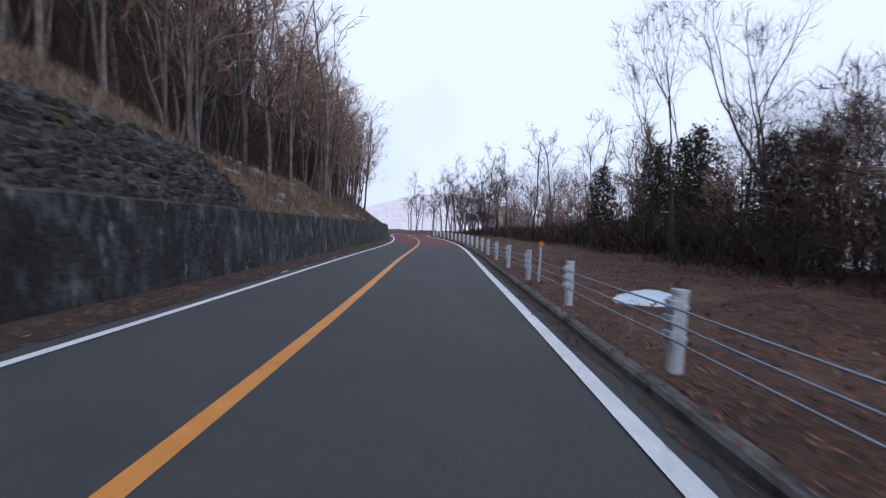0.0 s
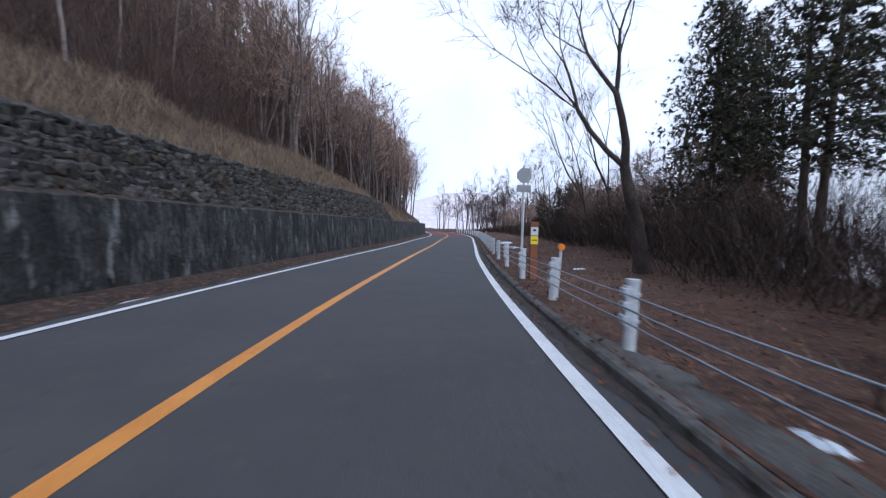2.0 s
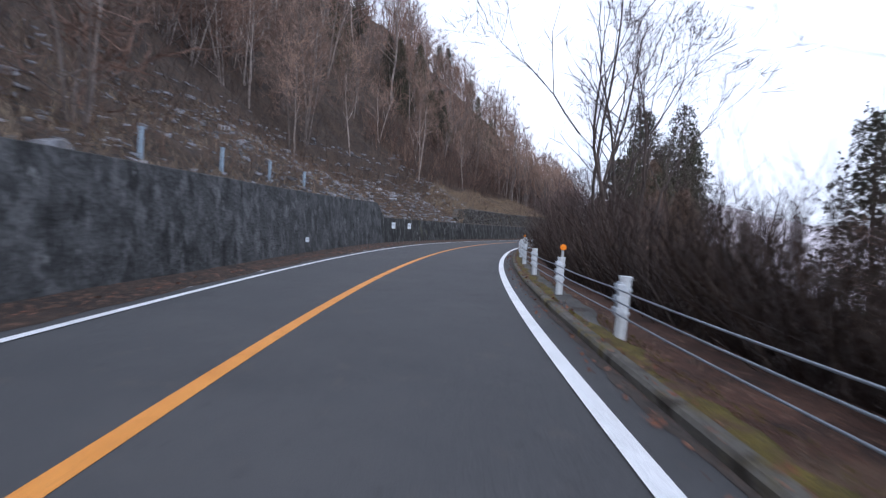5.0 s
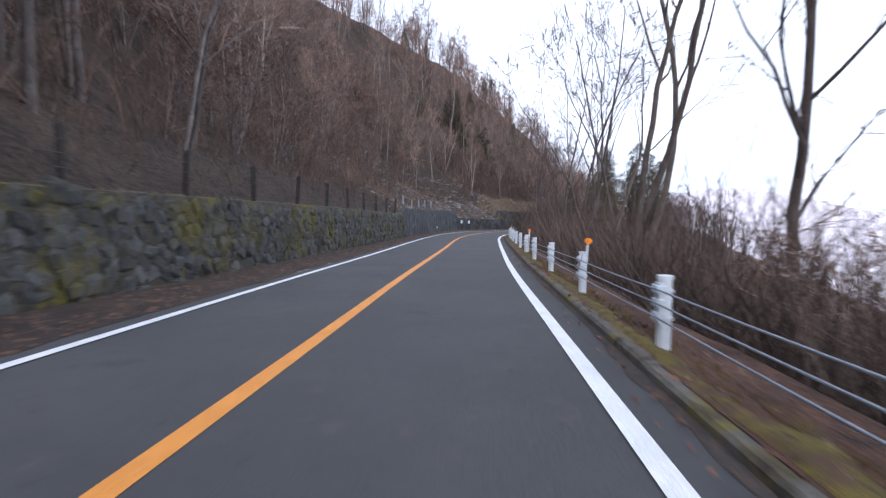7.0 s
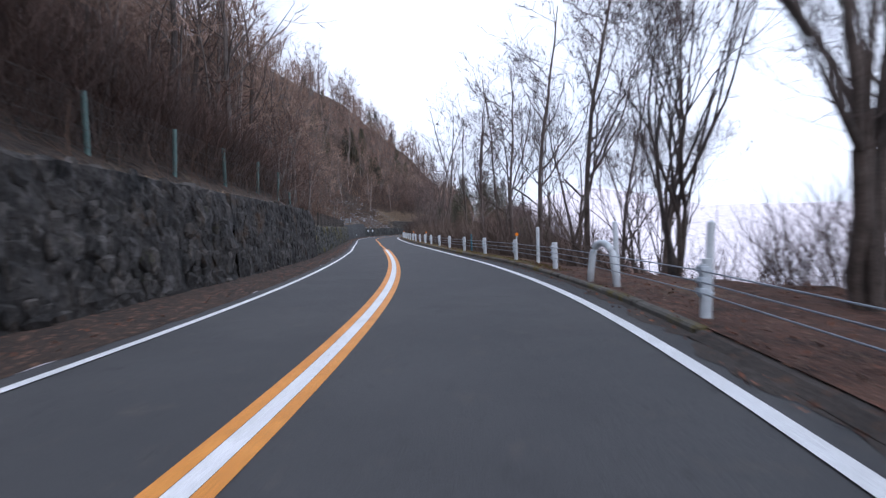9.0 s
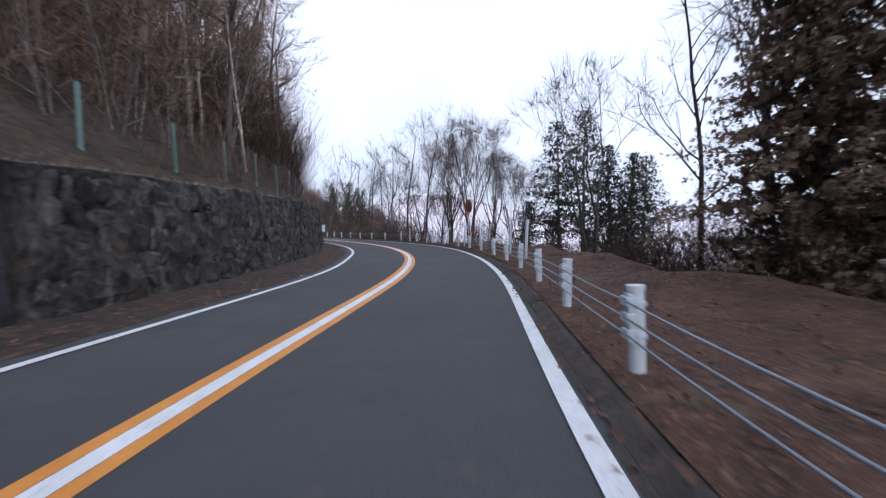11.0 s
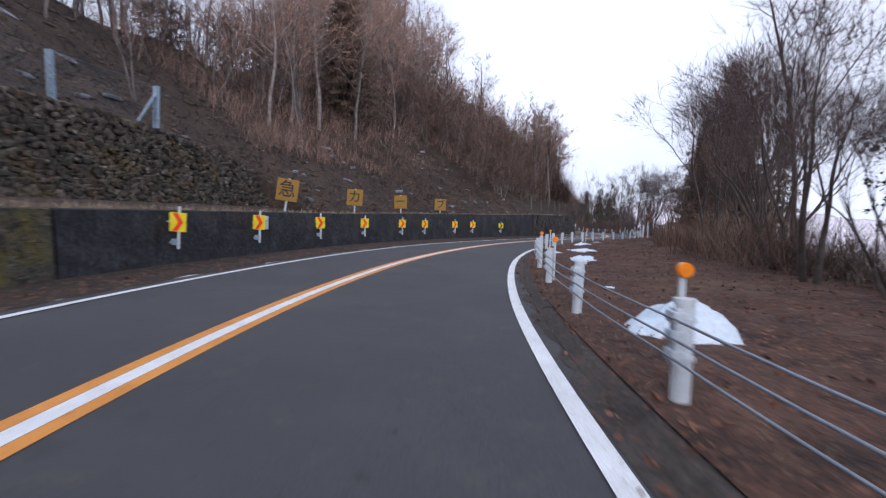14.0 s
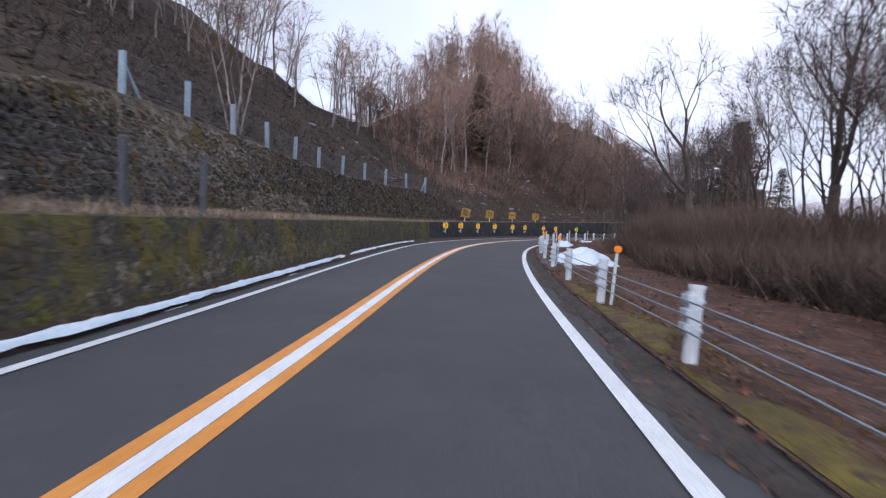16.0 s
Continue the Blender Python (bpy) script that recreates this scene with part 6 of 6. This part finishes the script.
blades("fallen_sticks", 65, hill_roots(6000, 10.7, 15.8, 0.4, 19, 1.0, 65), M_DARK_SHADE_BRUSH, (0.3, 1.3), 0.014, "dead sticks and matted stems lying on the open slope", "sticks", 2.4, 3)
blades("hill_thicket_bend", 6, np.concatenate([hill_roots(6500, 9.0, 10.7, 4.0, 32, 0.9, 6), hill_roots(1800, 10.7, 11.8, 10, 20, 0.9, 64)]), M_PALEBRUSH, (0.3, 1.5), 0.011, "brown leafless saplings on the slope over the bend", "thicket", 0.3, 6)
blades("russet_slope_brush", 66, hill_roots(5000, 10.9, 12.3, 6.0, 30, 1.0, 66), M_PALEBRUSH, (0.4, 1.5), 0.011, "russet leafless brush high over the bend", "brush", 0.45, 7)
blades("low_hill_brush", 7, hill_roots(10000, -5, 10.3, 0.6, 8, 1.2, 7), M_BRUSH, (0.3, 1.3), 0.01, "low brown brush above the walls", "brush", 0.5, 4)
# deep shade on the valley side is put into the stem colour
blades("dark_valley_brush", 84, np.concatenate([bank_roots(8000, 3.4, 5.0, 1.2, 14, 1.4, 8), bank_roots(1500, 1.75, 3.5, 4, 14, 1.2, 85)]), M_DARK_SHADE_BRUSH, (0.8, 3.2), 0.013, "tangled brush below the guard cable, its shade put into a dark colour", "brush", 0.5, 6)
blades("shaded_valley_brush", 86, np.concatenate([bank_roots(7000, 1.75, 3.5, 1.2, 11, 1.2, 86), bank_roots(5000, 3.2, 5.0, 1.0, 9, 1.2, 87)]), M_HEDGE, (0.6, 2.6), 0.011, "grey-brown leafless scrub below the guard cable", "brush", 0.55, 7)
blades("valley_brush", 8, np.concatenate([bank_roots(10000, 4.9, 7.6, 0.9, 14, 1.2, 81), bank_roots(3500, 5.9, 6.95, 2, 10, 1.0, 88), bank_roots(3500, 7.4, 8.1, 1.2, 14, 1.0, 83), bank_roots(1200, 0.9, 2.0, 4.4, 11, 1.0, 82)]), M_HEDGE, (0.8, 3.2), 0.012, "tangled brown brush on the steep valley side", "brush", 0.5, 6)
blades("bank_brush", 9, np.concatenate([bank_roots(11000, 13.6, 16.2, 3.6, 9, 1.0, 9), bank_roots(1200, 12.7, 13.6, 6.5, 11, 1.0, 91)]), M_HEDGE, (0.9, 1.6), 0.011, "brown hedge-like thicket on the bank", "brush", 0.65, 9)
blades("tall_hedge", 93, bank_roots(6500, 13.75, 15.0, 4.6, 9.5, 1.0, 93), M_HEDGE, (1.75, 2.35), 0.011, "dense flat-topped brown hedge on the bank", "hedge", 0.3, 9)
# dark stems added among the hedge, giving its inner shade by colour
blades("hedge_shade", 92, bank_roots(5000, 13.5, 16.2, 4.2, 9.5, 1.0, 92), M_DARK_SHADE_BRUSH, (0.8, 1.8), 0.012, "dark stems added to put shade inside the hedge-like thicket", "brush", 0.55, 7)
blades("far_bank_brush", 10, np.concatenate([bank_roots(6000, -6.5, 1.2, 5.6, 10, 0.8, 10), bank_roots(5000, -6.5, 1.2, 9, 26, 1.0, 101)]), M_HEDGE, (0.7, 3.2), 0.013, "brown thicket under the valley trees", "brush", 0.6, 8)
blades("cedar_foot_brush", 11, bank_roots(9000, 8.4, 13.0, 5.5, 15, 1.0, 11), M_BRUSH, (0.5, 1.8), 0.011, "brown brush under the cedars", "brush", 0.45, 5)
blades("cedar_shade_brush", 13, bank_roots(4500, 8.9, 10.3, 5.2, 13, 1.0, 13), M_DARK_SHADE_BRUSH, (0.9, 3.0), 0.013, "dark scrub and saplings among the cedar trunks", "brush", 0.45, 7)
blades("edge_brush", 14, bank_roots(2400, 7.9, 8.55, 3.2, 10, 1.0, 14), M_DARK_SHADE_BRUSH, (0.7, 2.7), 0.011, "dark leafless scrub where the bank drops away", "brush", 0.5, 6)
blades("bank_grass", 12, bank_roots(3000, -6, 2.2, 0.2, 9, 1.0, 12), M_GRASS, (0.08, 0.4), 0.008, "thin dry grass on the brown bank", "grass", 0.8)


def leaves(name, seed, p, label):
    g = np.random.default_rng(seed)
    n = len(p)
    p = p + [0, 0, 0.05]
    a = unit(np.concatenate([g.normal(0, 1, (n, 2)), g.normal(0, 0.35, (n, 1))], 1)) * g.uniform(0.02, 0.045, (n, 1))
    c = unit(np.cross(a, np.concatenate([g.normal(0, 0.3, (n, 2)), np.ones((n, 1))], 1))) * np.linalg.norm(a, axis=1, keepdims=True) * 0.6
    k = np.arange(n)
    F = np.concatenate([np.stack([k, n + k, 2 * n + k], 1), np.stack([k, 2 * n + k, 3 * n + k], 1)])
    return tagged(new(name, quick(name, np.concatenate([p - a, p + c, p + a, p - c]), F, M_LEAF)), label, "leaves", kind="stuff")


leaves("fallen_leaves", 21, bank_roots(20000, -1.5, 3, 0.0, 8, 1.1, 21), "fallen brown leaves on the bank")
leaves("more_fallen_leaves", 22, bank_roots(34000, 8.0, 16.5, 0.0, 8, 1.1, 22), "fallen russet leaves on the bank")
_g = np.random.default_rng(23)
_t = _g.uniform(-2, 16.5, 9000)
leaves("verge_leaves", 23, spot(_t, -lane_l(_t) - 0.4 + (wall_off(_t) + lane_l(_t) + 0.4) * _g.random(9000) ** 0.7, 0.03), "dead leaves in the gutter under the walls")


_t = _g.uniform(-2, 16.5, 7000)
_o = 0.55 * _g.random(7000) ** 0.6
leaves("kerb_leaves", 25, spot(_t, rail_off(_t) - 0.72 + np.where(_o < 0.28, _o, _o + 0.07), np.where(_o < 0.28, -0.03, 0.075)), "leaf bits along the kerb")


# ---- tufts of moss and straw behind the kerb ----
def kerb_roots(n, t0, t1, a, b, seed):
    g = np.random.default_rng(seed)
    t = g.uniform(t0, t1, n)
    o = a + (b - a) * g.random(n)
    return spot(t, rail_off(t) + o, 0.09 + 0 * t)


blades("moss_tufts", 31, np.concatenate([kerb_roots(9000, 3.0, 8.2, -0.2, 0.25, 31), kerb_roots(4000, 15.15, 16.6, -0.2, 0.7, 32), kerb_roots(1500, 9.1, 10, -0.2, 0.3, 33)]), M_MOSS, (0.02, 0.07), 0.012, "tufts of yellow-green moss behind the kerb", "moss", 0.7, 1)
blades("kerb_straw", 32, kerb_roots(5000, -3, 17, -0.2, 0.5, 34), M_GRASS, (0.03, 0.14), 0.006, "bits of dry grass behind the kerb", "grass", 1.0, 1)


# ---- rocks on the open slope ----
def rock_mesh(seed, flat=0.55):
    rng = random.Random(seed)
    bm = bmesh.new()
    bmesh.ops.create_icosphere(bm, subdivisions=2, radius=0.5)
    for v in bm.verts:
        k = 1 + 0.5 * noise.noise(v.co * 2.1 + Vector((seed * 3.1, 0, 0)))
        v.co = Vector((max(-0.42, min(0.42, v.co.x * k)) * 1.3, max(-0.36, min(0.36, v.co.y * k)), max(-0.3, min(0.3, v.co.z * k)) * flat * 1.6))
    return bm_mesh("rock", bm, M_ROCK)


ROCKS = [rock_mesh(s) for s in range(5)]
rr = random.Random(8)
for i in range(330):
    if i < 40:
        t, row, s = rr.uniform(-3.0, -0.9), rr.choice((0.5, 1.2, 2.0, 3.0, 4.2)) + rr.uniform(-0.2, 0.2), rr.uniform(0.25, 0.5)
    elif i < 245:
        # broken ledges in rows along the slope
        t = 1.45 + 2.2 * rr.random() ** 1.1 if i < 215 else rr.uniform(3.3, 4.9)
        row = rr.choice((0.5, 1.1, 1.8, 2.5, 3.3, 4.2, 5.2, 6.4, 7.8, 9.4)) + rr.uniform(-0.12, 0.12)
        s = rr.uniform(0.2, 0.48)
    else:
        t, row, s = rr.uniform(10.6, 13.2), 0.4 + 9 * rr.random() ** 1.4, rr.uniform(0.12, 0.4)
    off, _ = hill_start(t)
    z = float(hill_z(t, row))
    m = stand(t, float(off) - row, z + 0.02, 90 + rr.uniform(-25, 25)) @ pose(0, 0, 0, rr.uniform(-15, 15), rr.uniform(-12, 12), 0) @ Matrix.Diagonal((s * rr.uniform(1, 2.2), s, s * rr.uniform(0.7, 1.1), 1))
    part("rock", rr.choice(ROCKS), hillside, m)


def rubble(name, seed, t, d, size, stretch, mat, label):
    """Many small angular stones lying on the hillside, in one mesh."""
    g = np.random.default_rng(seed)
    n = len(t)
    off, _ = hill_start(t)
    p = spot(t, off - d, hill_z(t, d) + 0.01)
    h = np.interp(t, FINE, _h) + g.normal(0, 0.25, n)
    along = np.stack([np.sin(h), -np.cos(h), g.normal(0, 0.08, n)], 1)
    across = np.stack([np.cos(h), np.sin(h), g.normal(0, 0.25, n)], 1)
    up = np.stack([g.normal(0, 0.15, n), g.normal(0, 0.15, n), np.ones(n)], 1)
    sz = g.uniform(*size, n)[:, None]
    V, F = [], []
    k = np.arange(n)
    for a, b, c in ((1, 0.5, 0.3), (1, -0.5, 0.35), (-1, -0.6, 0.3), (-1, 0.5, 0.35), (0.75, 0.35, -0.5), (0.7, -0.3, -0.5), (-0.7, -0.35, -0.5), (-0.8, 0.3, -0.5)):
        j = g.uniform(0.7, 1.25, (3, n, 1))
        V.append(p + (along * a * stretch * j[0] + across * b * j[1] + up * c * 0.8 * j[2]) * sz * 0.5)
    for q in ((0, 1, 2, 3), (0, 4, 5, 1), (1, 5, 6, 2), (2, 6, 7, 3), (3, 7, 4, 0)):
        F += [np.stack([q[0] * n + k, q[1] * n + k, q[2] * n + k], 1), np.stack([q[0] * n + k, q[2] * n + k, q[3] * n + k], 1)]
    return tagged(new(name, quick(name, np.concatenate(V), np.concatenate(F), mat)), label, "stones", kind="stuff")


gr = np.random.default_rng(91)
rows = np.array([0.5, 0.9, 1.3, 1.8, 2.3, 2.9, 3.5, 4.2, 5.0, 5.8, 6.8, 7.8, 9.0])
rubble("ledge_stones", 92, 1.35 + 2.6 * gr.random(1500) ** 1.1, rows[gr.integers(0, 13, 1500)] + gr.normal(0, 0.07, 1500), (0.1, 0.34), 1.9, M_ROCK, "rows of pale broken stone stepping up the slope")
rubble("slope_stones", 93, gr.uniform(3.2, 5.2, 700), 0.3 + 8 * gr.random(700), (0.06, 0.25), 1.4, M_ROCK, "scattered pale stones on the slope")
rubble("scree", 94, gr.uniform(10.6, 15.7, 5200), 0.2 + 17 * gr.random(5200) ** 1.2, (0.05, 0.3), 1.6, M_SCREE, "brown and grey stones strewn over the open slope")
leaves("slope_leaves", 24, hill_roots(12000, 10.8, 15.8, 0.1, 14, 1.2, 95), "dead leaves over the open slope")


# ---- snow ----
def snow_patch(t, off, length, width, thick, seed, z=None, label="patch of old melting snow on the brown bank"):
    rng = random.Random(seed)
    n, rings = 36, 6
    V, F = [(0, 0, 1.0)], []
    prof = [1.0 + 0.42 * noise.noise(Vector((math.cos(6.283 * i / n) * 1.4, math.sin(6.283 * i / n) * 1.4, seed))) + 0.24 * noise.noise(Vector((math.cos(6.283 * i / n) * 4, math.sin(6.283 * i / n) * 4, seed + 3))) for i in range(n)]
    for k in range(1, rings + 1):
        f = k / rings
        for i in range(n):
            w = 6.283 * i / n
            h = (1 - f ** 2.2) * (0.85 + 0.5 * noise.noise(Vector((math.cos(w) * f * 2.6, math.sin(w) * f * 2.6, seed + 9))))
            V.append((math.cos(w) * f * prof[i], math.sin(w) * f * prof[i], h))
    F += [(0, 1 + i, 1 + (i + 1) % n) for i in range(n)]
    for k in range(rings - 1):
        a = 1 + k * n
        F += [(a + i, a + n + i, a + n + (i + 1) % n, a + (i + 1) % n) for i in range(n)]
    m0 = stand(t, off, 0, rng.uniform(-12, 12))
    W = []
    for x, y, h in V:
        p = m0 @ Vector((x * width / 2, y * length / 2, 0))
        W.append([p.x, p.y, h * thick])
    W = np.array(W)
    if z is None:
        # drape on the bank
        P = WAY
        for q in W:
            j = int(((P - q[:2]) ** 2).sum(1).argmin())
            h = _h[j]
            o = (q[0] - P[j, 0]) * math.cos(h) + (q[1] - P[j, 1]) * math.sin(h) - float(glide(CENTRE, FINE[j]))
            q[2] += float(bank_z(FINE[j], max(o - float(rail_off(FINE[j])), -0.2))) - 0.035
    else:
        W[:, 2] += z
    tagged(new("snow_patch", mesh("snow_patch", W, F, M_SNOW, True)), label, "snow", "snow patches")


for k, (t, off, ln, w, th) in enumerate((
        (-0.62, 5.3, 1.6, 1.3, 0.16), (-0.2, 5.5, 1.5, 1.2, 0.12), (0.02, 5.1, 0.5, 0.5, 0.06), (0.9, 6.0, 0.6, 0.5, 0.06), (1.8, 4.3, 0.6, 0.3, 0.07),
        (2.9, 4.3, 1.6, 0.45, 0.1), (9.0, 5.6, 0.5, 0.4, 0.07), (11.36, 5.3, 1.3, 0.8, 0.12), (11.77, 5.2, 1.5, 1.0, 0.16), (12.15, 5.75, 2.2, 1.6, 0.16), (12.34, 4.55, 1.0, 0.8, 0.12), (12.63, 5.75, 3.0, 0.95, 0.14),
        (13.54, 5.4, 1.3, 1.4, 0.42), (14.64, 5.4, 2.2, 2.4, 0.68), (14.05, 5.6, 0.3, 0.3, 0.06), (13.2, 5.6, 0.4, 0.3, 0.05))):
    snow_patch(t, off, ln, w, th, k + 1)


def snow_strip(t0, t1):
    """A melting ridge of snow along the foot of the wall."""
    t = steps(t0, t1, 0.12)
    k = np.arange(len(t))
    wob = np.array([noise.noise(Vector((i * 0.13, 1, 0))) + 0.6 * noise.noise(Vector((i * 0.5, 4, 0))) for i in k])
    chip = np.array([noise.noise(Vector((i * 1.3, 7, 0))) for i in k])
    fade = np.clip(np.minimum(k, len(t) - 1 - k) / 6.0, 0, 1)
    mid = wall_off(t) + 0.3 + 0.05 * wob
    wdt = np.clip(0.045 + 0.07 * wob + 0.025 * chip, 0.006, 0.12) * (0.3 + 0.7 * fade)
    hgt = np.clip(0.05 + 0.035 * wob + 0.03 * chip, 0.0, 0.11) * fade
    lanes = [(mid - wdt, 0.08 + 0 * t), (mid - wdt * 0.6, 0.1 + hgt * 0.75), (mid, 0.095 + hgt), (mid + wdt * 0.6, 0.085 + hgt * 0.6), (mid + wdt, 0.06 + 0 * t)]
    tagged(new("snow_strip", strip("snow_strip", t, lanes[::-1], M_SNOW)), "long thin ridge of old snow along the gutter", "snow", "snow patches")


snow_strip(13.75, 14.75)
snow_strip(14.8, 16.9)


# ---- moss along the kerb ----
def moss(t0, t1, seed, wide=1.0):
    t = steps(t0, t1, 0.2)
    k = np.arange(len(t))
    e = np.array([noise.noise(Vector((i * 0.17 + seed, 1, 0))) + 0.6 * noise.noise(Vector((i * 0.7, seed, 0))) for i in k])
    fade = np.clip(np.minimum(k, len(t) - 1 - k) / 5.0, 0.05, 1)
    o = rail_off(t) - 0.19
    w = np.clip(0.2 + 0.3 * e, 0.03, 0.5) * fade * wide
    b = np.array([float(bank_z(s, 0.1)) for s in t])
    lanes = [(o - 0.04 * fade + 0.03 * e, 0.114 + 0 * t), (o + 0.02, 0.13 + 0.02 * e), (o + w * 0.5, b + 0.045 + 0.015 * e), (o + w, b + 0.0)]
    tagged(new("moss", strip("moss", t, lanes, M_MOSS)), "yellow-green moss behind the kerb", "moss", kind="stuff")


for k, (a, b) in enumerate(((3.1, 3.55), (3.6, 4.5), (4.55, 6.2), (6.25, 7.2), (7.3, 8.1), (9.2, 9.9))):
    moss(a, b, k * 3.3)
moss(15.12, 15.4, 31.0, 1.6)
moss(15.38, 15.62, 35.0, 2.4)
moss(15.64, 16.6, 38.0, 2.2)


# ---- stones in the walls ----
def stone_mesh(name, seed, mat):
    bm = bmesh.new()
    bmesh.ops.create_cube(bm, size=1)
    bmesh.ops.bevel(bm, geom=list(bm.edges), offset=0.2, segments=1, affect="EDGES")
    for v in bm.verts:
        v.co += 0.3 * noise.noise_vector(v.co * 1.7 + Vector((seed * 5.3, seed, 0)))
    return bm_mesh(name, bm, mat)


def set_stones(parent, t0, t1, foot, head, w, h, depth, mat, back, near=(0, 0), name="stone", seed=1, limit=300, sink=(-0.5, -0.3)):
    """Lays courses of uneven stones into a wall's face; those within `near` are parts of their own, the rest one part."""
    rng = random.Random(seed)
    kinds = [stone_mesh(name, s + seed, mat) for s in range(5)]
    raw = [([v.co.copy() for v in k.vertices], [tuple(p.vertices) for p in k.polygons]) for k in kinds]
    V, F, made = [], [], 0
    zmax = float(max(head(np.linspace(t0, t1, 20))))
    row, z = 0, 0.12
    while z < zmax:
        st = steps(t0, t1, w)
        for t in st[:-1]:
            t = t + (st[1] - st[0]) * (0.5 * (row % 2) + rng.uniform(-0.35, 0.35))
            if not t0 < t < t1:
                continue
            o0, z0 = foot(np.array([t]))
            top = float(head(np.array([t]))[0])
            zz = max(float(z0[0]), -0.1) + z + rng.uniform(-0.3, 0.3) * h
            if zz > top - h * 0.3:
                continue
            f = (zz - float(z0[0])) / 1.8
            o = float(o0[0]) - back * f + depth * rng.uniform(*sink)
            s = rng.uniform(0.6, 1.3)
            m = stand(t, o, zz, rng.uniform(-6, 6)) @ pose(0, 0, 0, rng.uniform(-35, 35), rng.uniform(-9, 9), 0) @ Matrix.Diagonal((depth * rng.uniform(0.8, 1.25), w * s, h * rng.uniform(0.8, 1.35), 1))
            k = rng.randrange(5)
            if near[0] < t < near[1] and made < limit:
                part(name, kinds[k], parent, m)
                made += 1
            else:
                b = len(V)
                V += [m @ c for c in raw[k][0]]
                F += [tuple(b + i for i in p) for p in raw[k][1]]
        row += 1
        z += h * 0.93
    tagged(part(name + "_courses", mesh(name + "_courses", V, F, mat), parent), kind="stuff")


face = lambda s: (wall_off(s), 0 * s - 0.1)
set_stones(wall_3, 4.97, 7.37, face, wall_top, 0.33, 0.27, 0.17, M_STONE, 0.12, (5.9, 7.37), "wall_stone", 3, 300, (-0.42, -0.15))
set_stones(wall_4, 7.39, 8.11, face, wall_top, 0.34, 0.3, 0.18, M_DARKSTONE, 0.12, (7.39, 8.11), "wall_stone", 4)
set_stones(wall_5, 8.14, 10.58, face, wall_top, 0.3, 0.42, 0.22, M_DARKSTONE, 0.12, (8.3, 9.4), "wall_stone", 8, 300, (-0.5, -0.1))
set_stones(wall_7, 13.41, 17.2, face, wall_top, 0.2, 0.15, 0.1, M_MOSS_STONE, 0.12, (14.75, 15.6), "wall_stone", 5, 300, (-0.52, -0.4))
set_stones(gabion_1, -1.09, 1.88, tier_foot, lambda s: wall_top(s) + table(s, (-1.1, 0.35), (-1.0, 0.85), (-0.8, 1), (1.5, 1), (1.75, 0.9), (1.9, 0.3)) * (tier_top(s) - wall_top(s)), 0.26, 0.17, 0.2, M_GABION, 1.3, (0.2, 1.2), "gabion_stone", 6, 300, (-0.2, 0.1))
set_stones(gabion_2, 12.67, 15.88, tier_foot, lambda s: wall_top(s) + table(s, (12.65, 0.6), (12.8, 0.85), (13.1, 1), (15.9, 1)) * (tier_top(s) - wall_top(s)), 0.21, 0.125, 0.15, M_MOSS_GABION, 0.82, (14.3, 14.8), "gabion_stone", 7, 300, (-0.3, 0.0))
